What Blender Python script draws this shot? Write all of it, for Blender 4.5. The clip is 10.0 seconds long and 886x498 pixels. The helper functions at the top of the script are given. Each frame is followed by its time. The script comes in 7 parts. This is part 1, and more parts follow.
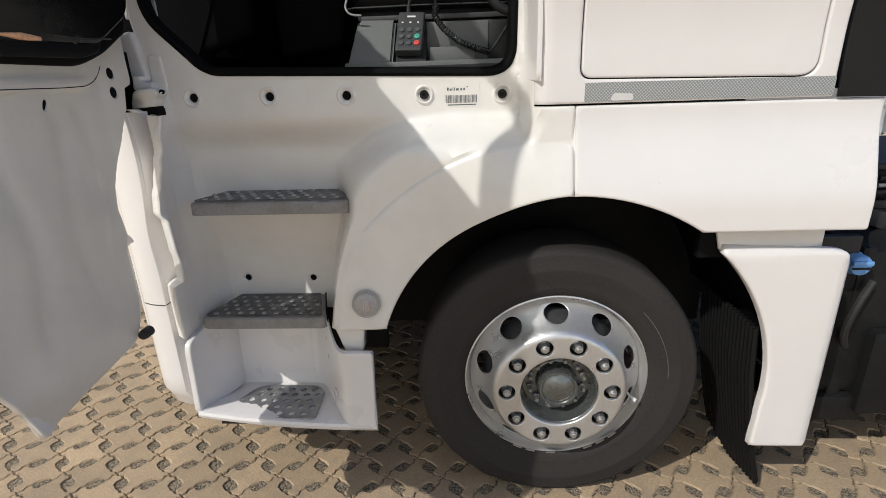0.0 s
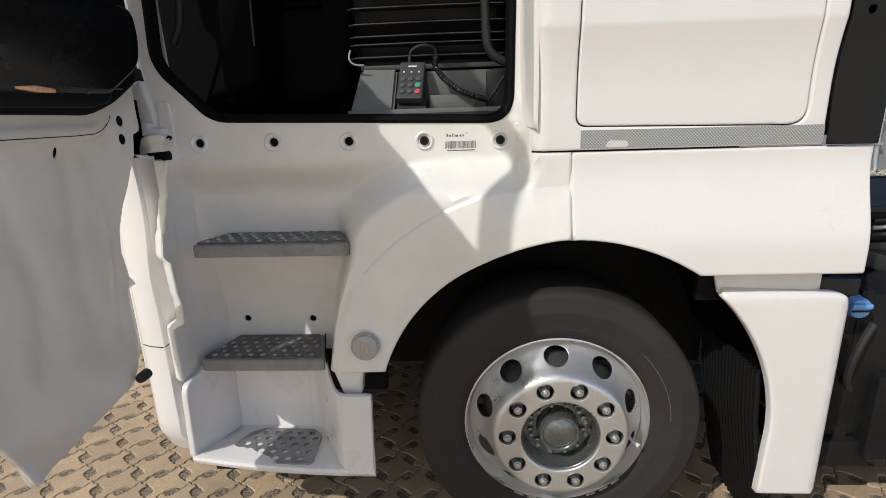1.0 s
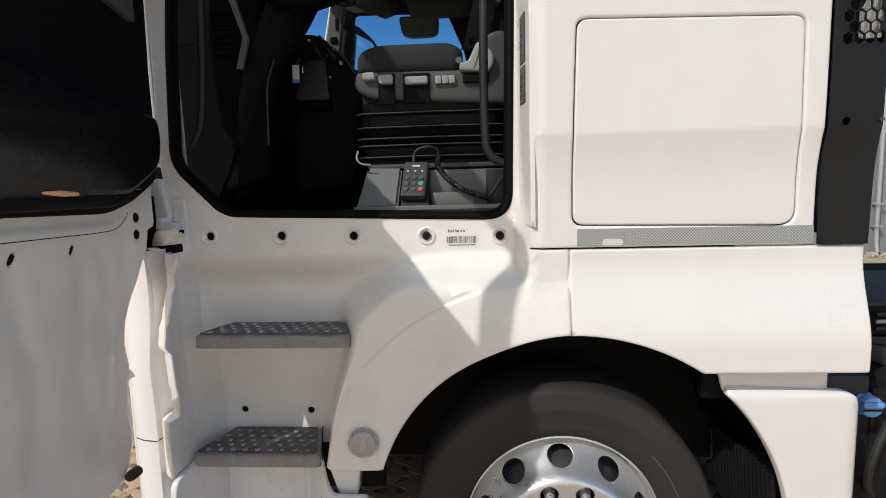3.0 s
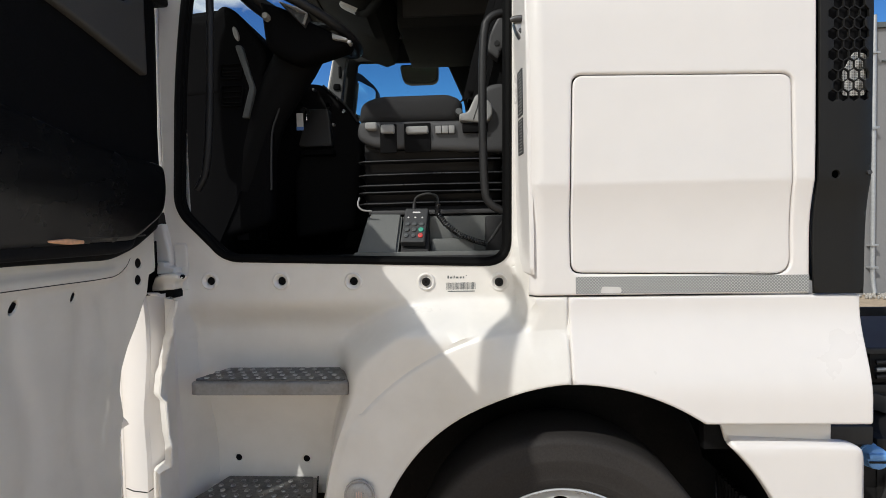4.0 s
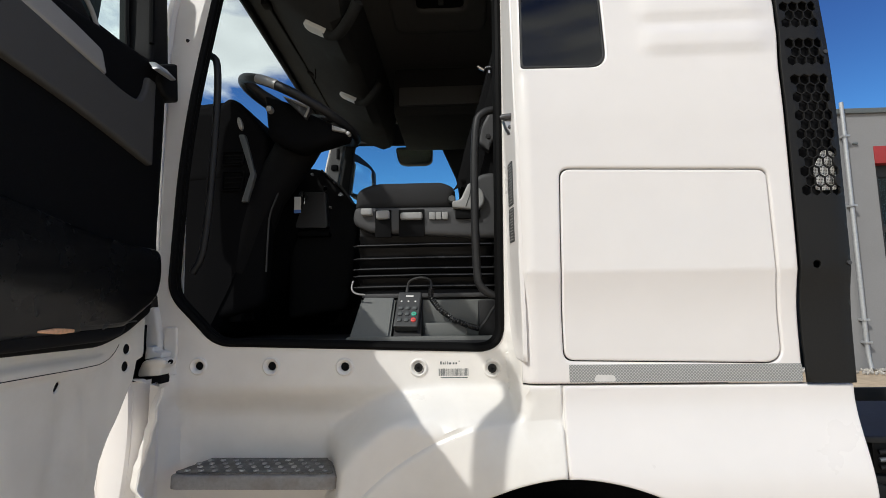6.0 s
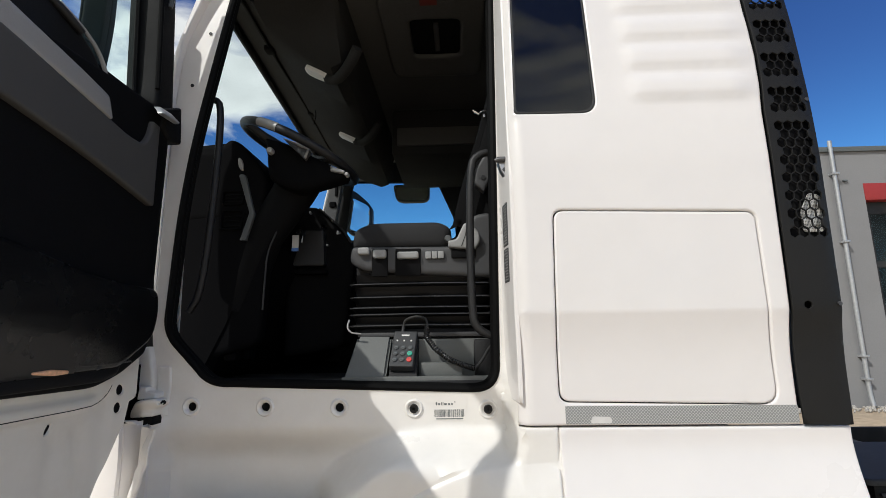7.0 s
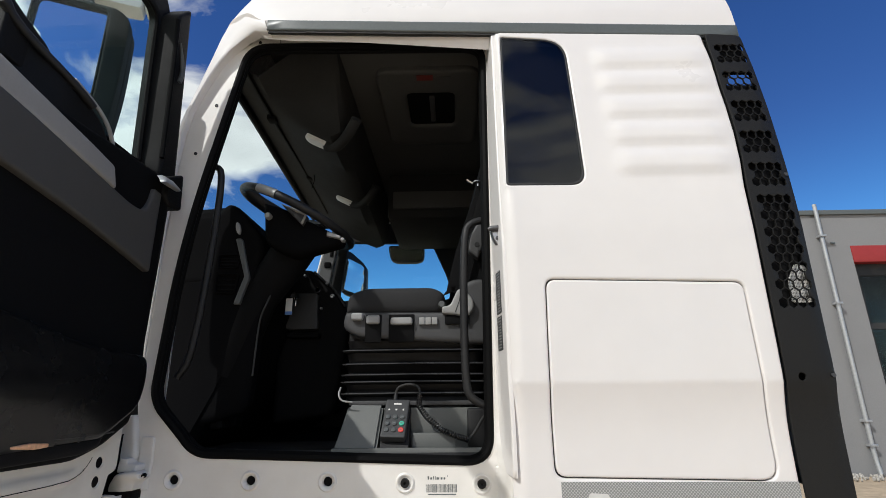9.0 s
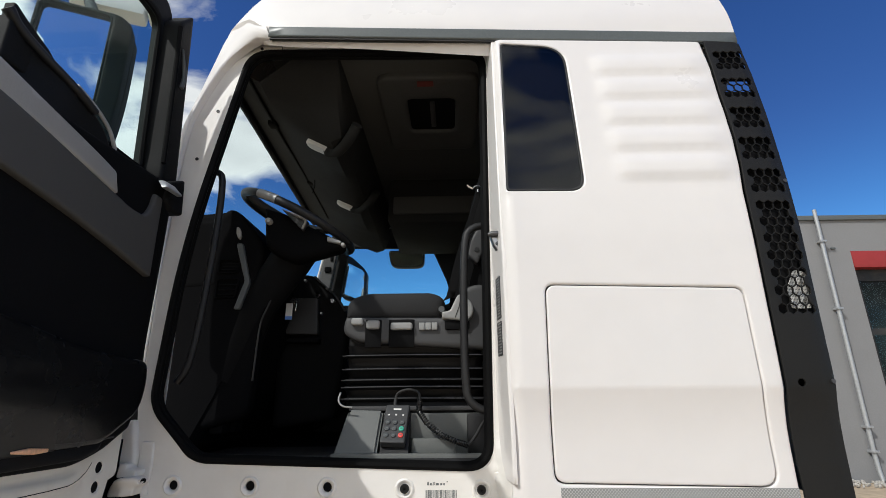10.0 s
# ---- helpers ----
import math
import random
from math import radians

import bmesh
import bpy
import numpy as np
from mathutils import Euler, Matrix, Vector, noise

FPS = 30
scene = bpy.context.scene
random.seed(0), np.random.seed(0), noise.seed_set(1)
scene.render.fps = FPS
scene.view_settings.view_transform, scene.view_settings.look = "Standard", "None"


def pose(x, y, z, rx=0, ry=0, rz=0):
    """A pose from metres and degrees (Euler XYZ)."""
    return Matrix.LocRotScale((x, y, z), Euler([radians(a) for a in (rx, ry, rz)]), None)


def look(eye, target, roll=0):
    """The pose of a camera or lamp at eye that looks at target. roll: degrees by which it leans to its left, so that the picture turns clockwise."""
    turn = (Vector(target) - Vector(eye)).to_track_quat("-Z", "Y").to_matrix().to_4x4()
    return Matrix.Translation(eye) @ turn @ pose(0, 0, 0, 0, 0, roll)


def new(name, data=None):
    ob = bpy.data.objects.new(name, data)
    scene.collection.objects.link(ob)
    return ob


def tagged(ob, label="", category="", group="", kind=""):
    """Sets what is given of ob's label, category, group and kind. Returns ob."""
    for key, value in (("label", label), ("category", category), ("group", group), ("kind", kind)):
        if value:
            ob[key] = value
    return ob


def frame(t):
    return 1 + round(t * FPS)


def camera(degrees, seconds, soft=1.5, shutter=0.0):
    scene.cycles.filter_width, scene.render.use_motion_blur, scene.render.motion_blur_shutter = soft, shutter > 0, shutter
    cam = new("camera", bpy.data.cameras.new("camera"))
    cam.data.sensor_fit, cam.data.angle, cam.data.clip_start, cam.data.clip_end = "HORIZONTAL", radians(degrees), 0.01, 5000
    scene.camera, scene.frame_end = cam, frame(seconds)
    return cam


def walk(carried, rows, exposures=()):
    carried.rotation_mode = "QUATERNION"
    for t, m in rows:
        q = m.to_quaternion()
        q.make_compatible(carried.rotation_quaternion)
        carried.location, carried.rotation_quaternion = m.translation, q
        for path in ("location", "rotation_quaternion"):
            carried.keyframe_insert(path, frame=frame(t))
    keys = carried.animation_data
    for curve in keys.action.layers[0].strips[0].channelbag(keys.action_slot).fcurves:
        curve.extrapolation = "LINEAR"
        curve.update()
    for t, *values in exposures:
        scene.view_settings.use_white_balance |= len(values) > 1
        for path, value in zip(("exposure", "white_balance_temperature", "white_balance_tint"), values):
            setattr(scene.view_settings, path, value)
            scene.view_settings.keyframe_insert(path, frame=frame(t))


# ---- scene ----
from mathutils import geometry

cam = camera(83.7, 10.0, soft=0.6)
PATH = [
    (0, (-0.28, -1.36, 1.464), (-0.389, 0.528, 0.812), -1.9),
    (0.5, (-0.279, -1.36, 1.479), (-0.387, 0.548, 0.891), -2.0),
    (1, (-0.276, -1.364, 1.489), (-0.385, 0.565, 0.972), -1.8),
    (1.5, (-0.272, -1.367, 1.504), (-0.386, 0.578, 1.055), -1.6),
    (2, (-0.27, -1.371, 1.515), (-0.385, 0.591, 1.147), -1.5),
    (2.5, (-0.26, -1.374, 1.53), (-0.385, 0.601, 1.239), -1.5),
    (4, (-0.266, -1.388, 1.572), (-0.378, 0.608, 1.509), -1.1),
    (4.5, (-0.263, -1.395, 1.587), (-0.365, 0.603, 1.597), -0.9),
    (5, (-0.262, -1.398, 1.595), (-0.357, 0.598, 1.678), -1.0),
    (5.5, (-0.264, -1.399, 1.607), (-0.351, 0.593, 1.758), -0.9),
    (7, (-0.258, -1.425, 1.632), (-0.324, 0.542, 1.989), -0.8),
    (7.5, (-0.254, -1.431, 1.642), (-0.312, 0.523, 2.061), -0.6),
    (8, (-0.254, -1.435, 1.653), (-0.295, 0.504, 2.14), -0.6),
    (8.5, (-0.257, -1.442, 1.655), (-0.292, 0.482, 2.2), -0.4),
    (9, (-0.255, -1.447, 1.66), (-0.295, 0.466, 2.24), -0.5),
    (9.5, (-0.256, -1.451, 1.661), (-0.296, 0.458, 2.256), -0.4),
    (10, (-0.254, -1.452, 1.661), (-0.295, 0.456, 2.259), -0.4),
]
walk(cam, [(t, look(eye, target, roll)) for t, eye, target, roll in PATH], [(0, 0.26, 6300, 8), (4, 0.28, 6270, 8), (7.5, 0.29, 6190, 8), (10, 0.30, 6160, 8)])

GZ = 0.04                 # height of the paving
TO_SUN = Vector((-0.72, -0.755, 1.0)).normalized()

# ---- light ----
world = bpy.data.worlds.new("sky")
scene.world = world
world.use_nodes = True
wn, wl = world.node_tree.nodes, world.node_tree.links
wn.clear()
w_out = wn.new("ShaderNodeOutputWorld")
w_bg = wn.new("ShaderNodeBackground")
w_sky = wn.new("ShaderNodeTexSky")
w_sky.sky_type = "NISHITA"
w_sky.sun_disc = False
w_sky.sun_elevation = math.asin(TO_SUN.z)
w_sky.sun_rotation = math.atan2(TO_SUN.x, TO_SUN.y)
w_sky.altitude = 700
w_sky.air_density = 1.0
w_sky.dust_density = 0.4
w_sky.ozone_density = 5.0
w_tc = wn.new("ShaderNodeTexCoord")
w_map = wn.new("ShaderNodeMapping")
w_map.inputs["Scale"].default_value = (1.0, 1.0, 1.9)
w_map.inputs["Location"].default_value = (0.35, 0.1, -0.16)
w_noise = wn.new("ShaderNodeTexNoise")
w_noise.inputs["Scale"].default_value = 2.3
w_noise.inputs["Detail"].default_value = 9
w_noise.inputs["Roughness"].default_value = 0.56
w_noise.inputs["Distortion"].default_value = 0.35
w_ramp = wn.new("ShaderNodeValToRGB")
w_ramp.color_ramp.elements[0].position = 0.50
w_ramp.color_ramp.elements[1].position = 0.585
w_big = wn.new("ShaderNodeTexNoise")
w_big.inputs["Scale"].default_value = 3.1
w_big.inputs["Detail"].default_value = 5
w_tone = wn.new("ShaderNodeValToRGB")
w_tone.color_ramp.elements[0].position = 0.3
w_tone.color_ramp.elements[0].color = (3.9, 3.95, 3.9, 1)
w_tone.color_ramp.elements[1].position = 0.62
w_tone.color_ramp.elements[1].color = (7.6, 7.5, 7.2, 1)
w_mix = wn.new("ShaderNodeMix")
w_mix.data_type = "RGBA"
w_bg.inputs["Strength"].default_value = 0.12
wl.new(w_tc.outputs["Generated"], w_map.inputs["Vector"])
wl.new(w_map.outputs[0], w_noise.inputs["Vector"])
wl.new(w_map.outputs[0], w_big.inputs["Vector"])
# more cloud to the truck's front than rear; unseen behind the walk for fill
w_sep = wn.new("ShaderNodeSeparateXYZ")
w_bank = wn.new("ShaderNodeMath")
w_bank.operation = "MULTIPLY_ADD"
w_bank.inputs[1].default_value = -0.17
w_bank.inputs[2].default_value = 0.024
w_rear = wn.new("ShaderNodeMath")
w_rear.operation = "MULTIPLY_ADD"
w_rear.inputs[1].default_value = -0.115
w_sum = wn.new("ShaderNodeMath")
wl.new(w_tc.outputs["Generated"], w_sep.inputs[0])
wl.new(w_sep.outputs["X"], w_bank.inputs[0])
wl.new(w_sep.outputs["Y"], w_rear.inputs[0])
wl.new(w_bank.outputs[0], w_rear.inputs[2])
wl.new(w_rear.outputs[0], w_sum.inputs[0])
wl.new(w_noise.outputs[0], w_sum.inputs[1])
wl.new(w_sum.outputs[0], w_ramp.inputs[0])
wl.new(w_big.outputs[0], w_tone.inputs[0])
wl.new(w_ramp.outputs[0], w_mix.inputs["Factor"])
w_hue = wn.new("ShaderNodeHueSaturation")
w_hue.inputs["Saturation"].default_value = 1.2
w_hue.inputs["Hue"].default_value = 0.514
w_hue.inputs["Value"].default_value = 0.74
wl.new(w_sky.outputs[0], w_hue.inputs["Color"])
# paler and more azure towards the horizon
w_low = wn.new("ShaderNodeHueSaturation")
w_low.inputs["Saturation"].default_value = 1.24
w_low.inputs["Hue"].default_value = 0.497
w_low.inputs["Value"].default_value = 1.02
w_rise = wn.new("ShaderNodeMapRange")
w_rise.interpolation_type = "SMOOTHSTEP"
w_rise.inputs["From Min"].default_value, w_rise.inputs["From Max"].default_value = 0.10, 0.48
w_air = wn.new("ShaderNodeMix")
w_air.data_type = "RGBA"
wl.new(w_sky.outputs[0], w_low.inputs["Color"])
wl.new(w_sep.outputs["Z"], w_rise.inputs["Value"])
wl.new(w_rise.outputs[0], w_air.inputs["Factor"])
wl.new(w_low.outputs[0], w_air.inputs["A"])
wl.new(w_hue.outputs[0], w_air.inputs["B"])
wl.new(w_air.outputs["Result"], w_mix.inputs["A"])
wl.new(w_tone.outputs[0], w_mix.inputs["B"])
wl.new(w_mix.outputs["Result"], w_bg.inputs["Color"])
wl.new(w_bg.outputs[0], w_out.inputs[0])

sun = new("sun", bpy.data.lights.new("sun", "SUN"))
sun.data.energy = 2.4
sun.data.angle = radians(0.53)
sun.data.color = (1.0, 0.95, 0.875)
sun.matrix_world = Matrix.Translation((-4, -5, 8)) @ (-TO_SUN).to_track_quat("-Z", "Y").to_matrix().to_4x4()


# ---- materials ----
def material(name, base, rough=0.5, metal=0.0, coat=0.0, spread=0.06, grain=60.0, bump=0.0, bump_scale=200.0,
             stain=None, stain_amount=0.0, stain_scale=4.0, spec=0.5, rough_spread=0.08, coat_rough=0.05):
    """A surface with variation at two scales: fine grain and larger stains."""
    m = bpy.data.materials.new(name)
    m.use_nodes = True
    n, l = m.node_tree.nodes, m.node_tree.links
    b = n["Principled BSDF"]
    b.inputs["Metallic"].default_value = metal
    b.inputs["Coat Weight"].default_value = coat
    b.inputs["Coat Roughness"].default_value = coat_rough
    b.inputs["Specular IOR Level"].default_value = spec
    tc = n.new("ShaderNodeTexCoord")
    fine = n.new("ShaderNodeTexNoise")
    fine.inputs["Scale"].default_value = grain
    fine.inputs["Detail"].default_value = 4
    large = n.new("ShaderNodeTexNoise")
    large.inputs["Scale"].default_value = stain_scale
    large.inputs["Detail"].default_value = 6
    large.inputs["Roughness"].default_value = 0.62
    l.new(tc.outputs["Object"], fine.inputs["Vector"])
    l.new(tc.outputs["Object"], large.inputs["Vector"])
    lo = n.new("ShaderNodeMapRange")
    lo.inputs["From Min"].default_value, lo.inputs["From Max"].default_value = 0.3, 0.7
    lo.inputs["To Min"].default_value, lo.inputs["To Max"].default_value = 1 - spread, 1 + spread
    l.new(fine.outputs[0], lo.inputs["Value"])
    scaled = n.new("ShaderNodeVectorMath")
    scaled.operation = "SCALE"
    scaled.inputs[0].default_value = base
    l.new(lo.outputs[0], scaled.inputs["Scale"])
    colour = scaled.outputs[0]
    if stain:
        ramp = n.new("ShaderNodeMapRange")
        ramp.inputs["From Min"].default_value, ramp.inputs["From Max"].default_value = 0.45, 0.75
        ramp.inputs["To Max"].default_value = stain_amount
        l.new(large.outputs[0], ramp.inputs["Value"])
        mix = n.new("ShaderNodeMix")
        mix.data_type = "RGBA"
        l.new(ramp.outputs[0], mix.inputs["Factor"])
        l.new(colour, mix.inputs["A"])
        mix.inputs["B"].default_value = (*stain, 1)
        colour = mix.outputs["Result"]
    l.new(colour, b.inputs["Base Color"])
    rr = n.new("ShaderNodeMapRange")
    rr.inputs["From Min"].default_value, rr.inputs["From Max"].default_value = 0.3, 0.7
    rr.inputs["To Min"].default_value, rr.inputs["To Max"].default_value = max(0.02, rough - rough_spread), min(1, rough + rough_spread)
    l.new(large.outputs[0], rr.inputs["Value"])
    l.new(rr.outputs[0], b.inputs["Roughness"])
    if bump:
        hill = n.new("ShaderNodeTexNoise")
        hill.inputs["Scale"].default_value = bump_scale
        hill.inputs["Detail"].default_value = 3
        l.new(tc.outputs["Object"], hill.inputs["Vector"])
        bp = n.new("ShaderNodeBump")
        bp.inputs["Strength"].default_value = bump
        bp.inputs["Distance"].default_value = 0.002
        l.new(hill.outputs[0], bp.inputs["Height"])
        l.new(bp.outputs[0], b.inputs["Normal"])
    return m


PAINT = material("white_paint", (0.775, 0.745, 0.727), 0.32, coat=0.35, spread=0.012, grain=9, stain=(0.66, 0.63, 0.58), stain_amount=0.05, stain_scale=1.3)
PAINT_IN = material("white_paint_dusty", (0.80, 0.775, 0.735), 0.34, coat=0.3, spread=0.02, grain=14, stain=(0.52, 0.46, 0.37), stain_amount=0.20, stain_scale=4)
BLACK = material("black_plastic", (0.013, 0.013, 0.014), 0.5, spec=0.35, spread=0.2, grain=300, bump=0.25, bump_scale=900, stain=(0.05, 0.048, 0.045), stain_amount=0.25)
BLACK_SOFT = material("black_soft_trim", (0.0070, 0.0070, 0.0075), 0.7, spec=0.06, spread=0.2, grain=250, bump=0.3, bump_scale=700)
RUBBER = material("rubber", (0.018, 0.018, 0.018), 0.62, spread=0.2, grain=120, stain=(0.06, 0.055, 0.05), stain_amount=0.35, stain_scale=9)
SCUFF = material("scuffed_rubber", (0.11, 0.10, 0.095), 0.7, spread=0.3, grain=120)
TYRE = material("tyre_rubber", (0.033, 0.030, 0.0285), 0.72, spec=0.2, spread=0.15, grain=150, bump=0.3, bump_scale=350, stain=(0.050, 0.044, 0.039), stain_amount=0.5, stain_scale=2.5)
GREY_TRIM = material("grey_trim", (0.045, 0.045, 0.047), 0.55, spread=0.08, grain=400, bump=0.25, bump_scale=900)
GREY_DARK = material("dark_grey_trim", (0.08, 0.086, 0.087), 0.5, spread=0.1, grain=300, bump=0.25, bump_scale=800)
GREY_BAND = material("grey_armrest", (0.07, 0.068, 0.066), 0.6, spread=0.08, grain=400, bump=0.25, bump_scale=900, spec=0.3)
SILVER = material("silver_trim", (0.33, 0.325, 0.315), 0.4, metal=0.15, spread=0.04, grain=300)
CHROME = material("chrome", (0.75, 0.75, 0.76), 0.15, metal=1.0, spread=0.05, grain=80)
RIM = material("silver_rim", (0.68, 0.68, 0.68), 0.33, metal=0.75, spread=0.03, grain=90, stain=(0.28, 0.27, 0.26), stain_amount=0.15, stain_scale=8)
STEEL_DARK = material("dark_cast_steel", (0.10, 0.10, 0.105), 0.45, metal=0.6, spread=0.15, grain=120, stain=(0.03, 0.028, 0.026), stain_amount=0.6, stain_scale=12)
NUT = material("zinc_nut", (0.52, 0.52, 0.53), 0.35, metal=0.9, spread=0.1, grain=200)
ALU = material("aluminium_tread", (0.36, 0.36, 0.37), 0.42, metal=0.7, spread=0.12, grain=160, stain=(0.10, 0.09, 0.08), stain_amount=0.55, stain_scale=16)
TREAD_WORN = material("worn_tread", (0.13, 0.128, 0.124), 0.40, metal=0.4, spread=0.3, grain=120, stain=(0.03, 0.028, 0.025), stain_amount=0.8, stain_scale=14)
STUD = material("worn_stud", (0.42, 0.415, 0.40), 0.36, metal=0.7, spread=0.3, grain=60, stain=(0.05, 0.046, 0.04), stain_amount=0.8, stain_scale=18)
# made paler than the near stones so that it bounces fill light
OUTER = material("bounce_paving", (0.64, 0.51, 0.36), 0.95, spread=0.15, grain=4, bump=0.6, bump_scale=12, stain=(0.52, 0.41, 0.29), stain_amount=0.6, stain_scale=0.7)
PAINT_DOOR = material("glossy_dusty_door_paint", (0.77, 0.735, 0.665), 0.36, coat=1.0, coat_rough=0.09, spread=0.02, grain=14, stain=(0.46, 0.39, 0.29), stain_amount=0.35, stain_scale=3)
MIRROR_GREY = material("mirror_housing", (0.026, 0.031, 0.031), 0.65, spec=0.2, spread=0.03, grain=40)
LEVER = material("grey_lever", (0.27, 0.27, 0.265), 0.45, spread=0.05, grain=300)
STEP_GREY = material("worn_grey_step", (0.27, 0.26, 0.25), 0.6, spread=0.10, grain=90, bump=0.3, bump_scale=300, stain=(0.16, 0.12, 0.09), stain_amount=0.6, stain_scale=9)
DARK_GREY = material("slate_grey_rail", (0.10, 0.112, 0.112), 0.36, spread=0.08, grain=120)
CHASSIS = material("chassis_black", (0.012, 0.012, 0.0125), 0.5, spec=0.15, spread=0.2, grain=80, stain=(0.035, 0.032, 0.029), stain_amount=0.4, stain_scale=7)
CHASSIS_GREY = material("chassis_grey", (0.032, 0.033, 0.034), 0.45, spec=0.2, spread=0.15, grain=60, stain=(0.1, 0.09, 0.08), stain_amount=0.4)
BLUE = material("blue_cap", (0.16, 0.36, 0.72), 0.42, spread=0.08, grain=90)
HEADLINER = material("headliner", (0.026, 0.0265, 0.0265), 0.9, spec=0.2, spread=0.1, grain=200, bump=0.2, bump_scale=600)
HATCH = material("grey_hatch_plastic", (0.068, 0.068, 0.067), 0.7, spread=0.08, grain=120, bump=0.2, bump_scale=600)
CEILING = material("grey_ceiling_felt", (0.08, 0.08, 0.078), 0.9, spec=0.2, spread=0.1, grain=200, bump=0.2, bump_scale=600)
BELLOWS = material("bellows_rubber", (0.006, 0.006, 0.0065), 0.40, spread=0.1, spec=0.14)
# lighter, glossier rubber that puts the sun's highlight on the folds
FOLD = material("fold_highlight_rubber", (0.03, 0.03, 0.031), 0.30, spread=0.1, spec=0.5)
CORD = material("cord_plastic", (0.012, 0.012, 0.013), 0.28, spread=0.1)
CLOTH = material("seat_cloth", (0.014, 0.014, 0.015), 0.85, spread=0.25, grain=400, bump=0.4, bump_scale=900)
AMBER = material("amber_lens", (0.85, 0.48, 0.28), 0.3, spread=0.15, grain=150)
STICKER = material("sticker_paper", (0.66, 0.65, 0.63), 0.45, spread=0.03)
LABEL_DARK = material("dark_label", (0.035, 0.035, 0.038), 0.4)
RED = material("red_key", (0.62, 0.06, 0.05), 0.4)
DULL_RED = material("dull_red_label", (0.16, 0.02, 0.018), 0.6)
GREEN = material("green_key", (0.05, 0.38, 0.26), 0.4)
HANDSET = material("handset_plastic", (0.030, 0.031, 0.033), 0.5, spread=0.12, grain=300, bump=0.2, bump_scale=900)
KEY = material("dark_key", (0.055, 0.060, 0.062), 0.4, spread=0.1, grain=200)
KEY_GREY = material("grey_key", (0.12, 0.13, 0.13), 0.45)
TAG_BLUE = material("tag_blue", (0.10, 0.22, 0.60), 0.4)
FACADE = material("grey_render", (0.235, 0.235, 0.238), 0.85, spread=0.04, grain=30, bump=0.3, bump_scale=80, stain=(0.19, 0.188, 0.188), stain_amount=0.3, stain_scale=0.7)
RED_PAINT = material("dark_red_panel", (0.30, 0.025, 0.025), 0.5, spread=0.05, grain=10)
ZINC = material("zinc_pipe", (0.42, 0.43, 0.44), 0.45, metal=0.5, spread=0.08, grain=20)
SAND = material("sandy_soil", (0.42, 0.33, 0.23), 0.95, spread=0.2, grain=6, bump=0.8, bump_scale=14, stain=(0.33, 0.27, 0.20), stain_amount=0.6, stain_scale=0.6)
GRAVEL = material("gravel", (0.38, 0.36, 0.33), 0.95, spread=0.4, grain=30, bump=1.0, bump_scale=40)
DOOR_BLACK = material("black_door_plastic", (0.0090, 0.0090, 0.0095), 0.6, spec=0.14, spread=0.2, grain=300, bump=0.25, bump_scale=900)
POCKET = material("smooth_pocket_plastic", (0.0065, 0.0065, 0.007), 0.26, spec=0.5, spread=0.15, grain=300, bump=0.04, bump_scale=600)
TRAY_GREY = material("grey_tray_plastic", (0.118, 0.123, 0.118), 0.48, spread=0.05, grain=200, bump=0.12, bump_scale=900)
HUB_BOLT = material("hub_bolt_steel", (0.34, 0.34, 0.335), 0.3, metal=0.7, spread=0.15, grain=90)
HUB = material("greasy_hub_steel", (0.20, 0.21, 0.205), 0.22, metal=0.7, spread=0.15, grain=90, stain=(0.04, 0.04, 0.038), stain_amount=0.5, stain_scale=14)
GUIDE = material("black_guide_plastic", (0.014, 0.0136, 0.013), 0.5, spec=0.2, spread=0.2, grain=300, bump=0.25, bump_scale=900, stain=(0.025, 0.024, 0.022), stain_amount=0.25)
DASH = material("charcoal_dash_plastic", (0.0062, 0.0062, 0.0068), 0.6, spec=0.01, spread=0.12, grain=300, bump=0.25, bump_scale=800)
DASH_GREY = material("grey_dash_panel", (0.022, 0.022, 0.023), 0.55, spread=0.08, grain=300, bump=0.2, bump_scale=800)
BLIND = material("grey_blind", (0.36, 0.34, 0.325), 0.8, spread=0.08, grain=60)
WIRE = material("seal_rubber", (0.005, 0.005, 0.0052), 0.6, spread=0.1, spec=0.06)


def stone_material():
    m = material("paving_stone", (0.40, 0.295, 0.19), 0.9, spread=0.16, grain=120, bump=0.5, bump_scale=260, stain=(0.25, 0.20, 0.145), stain_amount=0.75, stain_scale=5.0)
    n, l = m.node_tree.nodes, m.node_tree.links
    info = n.new("ShaderNodeObjectInfo")
    geo = n.new("ShaderNodeNewGeometry")
    add = n.new("ShaderNodeMath")
    add.operation = "ADD"
    l.new(info.outputs["Random"], add.inputs[0])
    l.new(geo.outputs["Random Per Island"], add.inputs[1])
    frac = n.new("ShaderNodeMath")
    frac.operation = "FRACT"
    l.new(add.outputs[0], frac.inputs[0])
    rng = n.new("ShaderNodeMapRange")
    rng.inputs["To Min"].default_value, rng.inputs["To Max"].default_value = 0.86, 1.12
    l.new(frac.outputs[0], rng.inputs["Value"])
    b = n["Principled BSDF"]
    src = b.inputs["Base Color"].links[0].from_socket
    mul = n.new("ShaderNodeVectorMath")
    mul.operation = "SCALE"
    l.new(src, mul.inputs[0])
    l.new(rng.outputs[0], mul.inputs["Scale"])
    l.new(mul.outputs[0], b.inputs["Base Color"])
    # world-space grain, so that alike stones differ
    for node in n:
        if node.bl_idname == "ShaderNodeTexNoise":
            l.new(geo.outputs["Position"], node.inputs["Vector"])
    return m


STONE = stone_material()


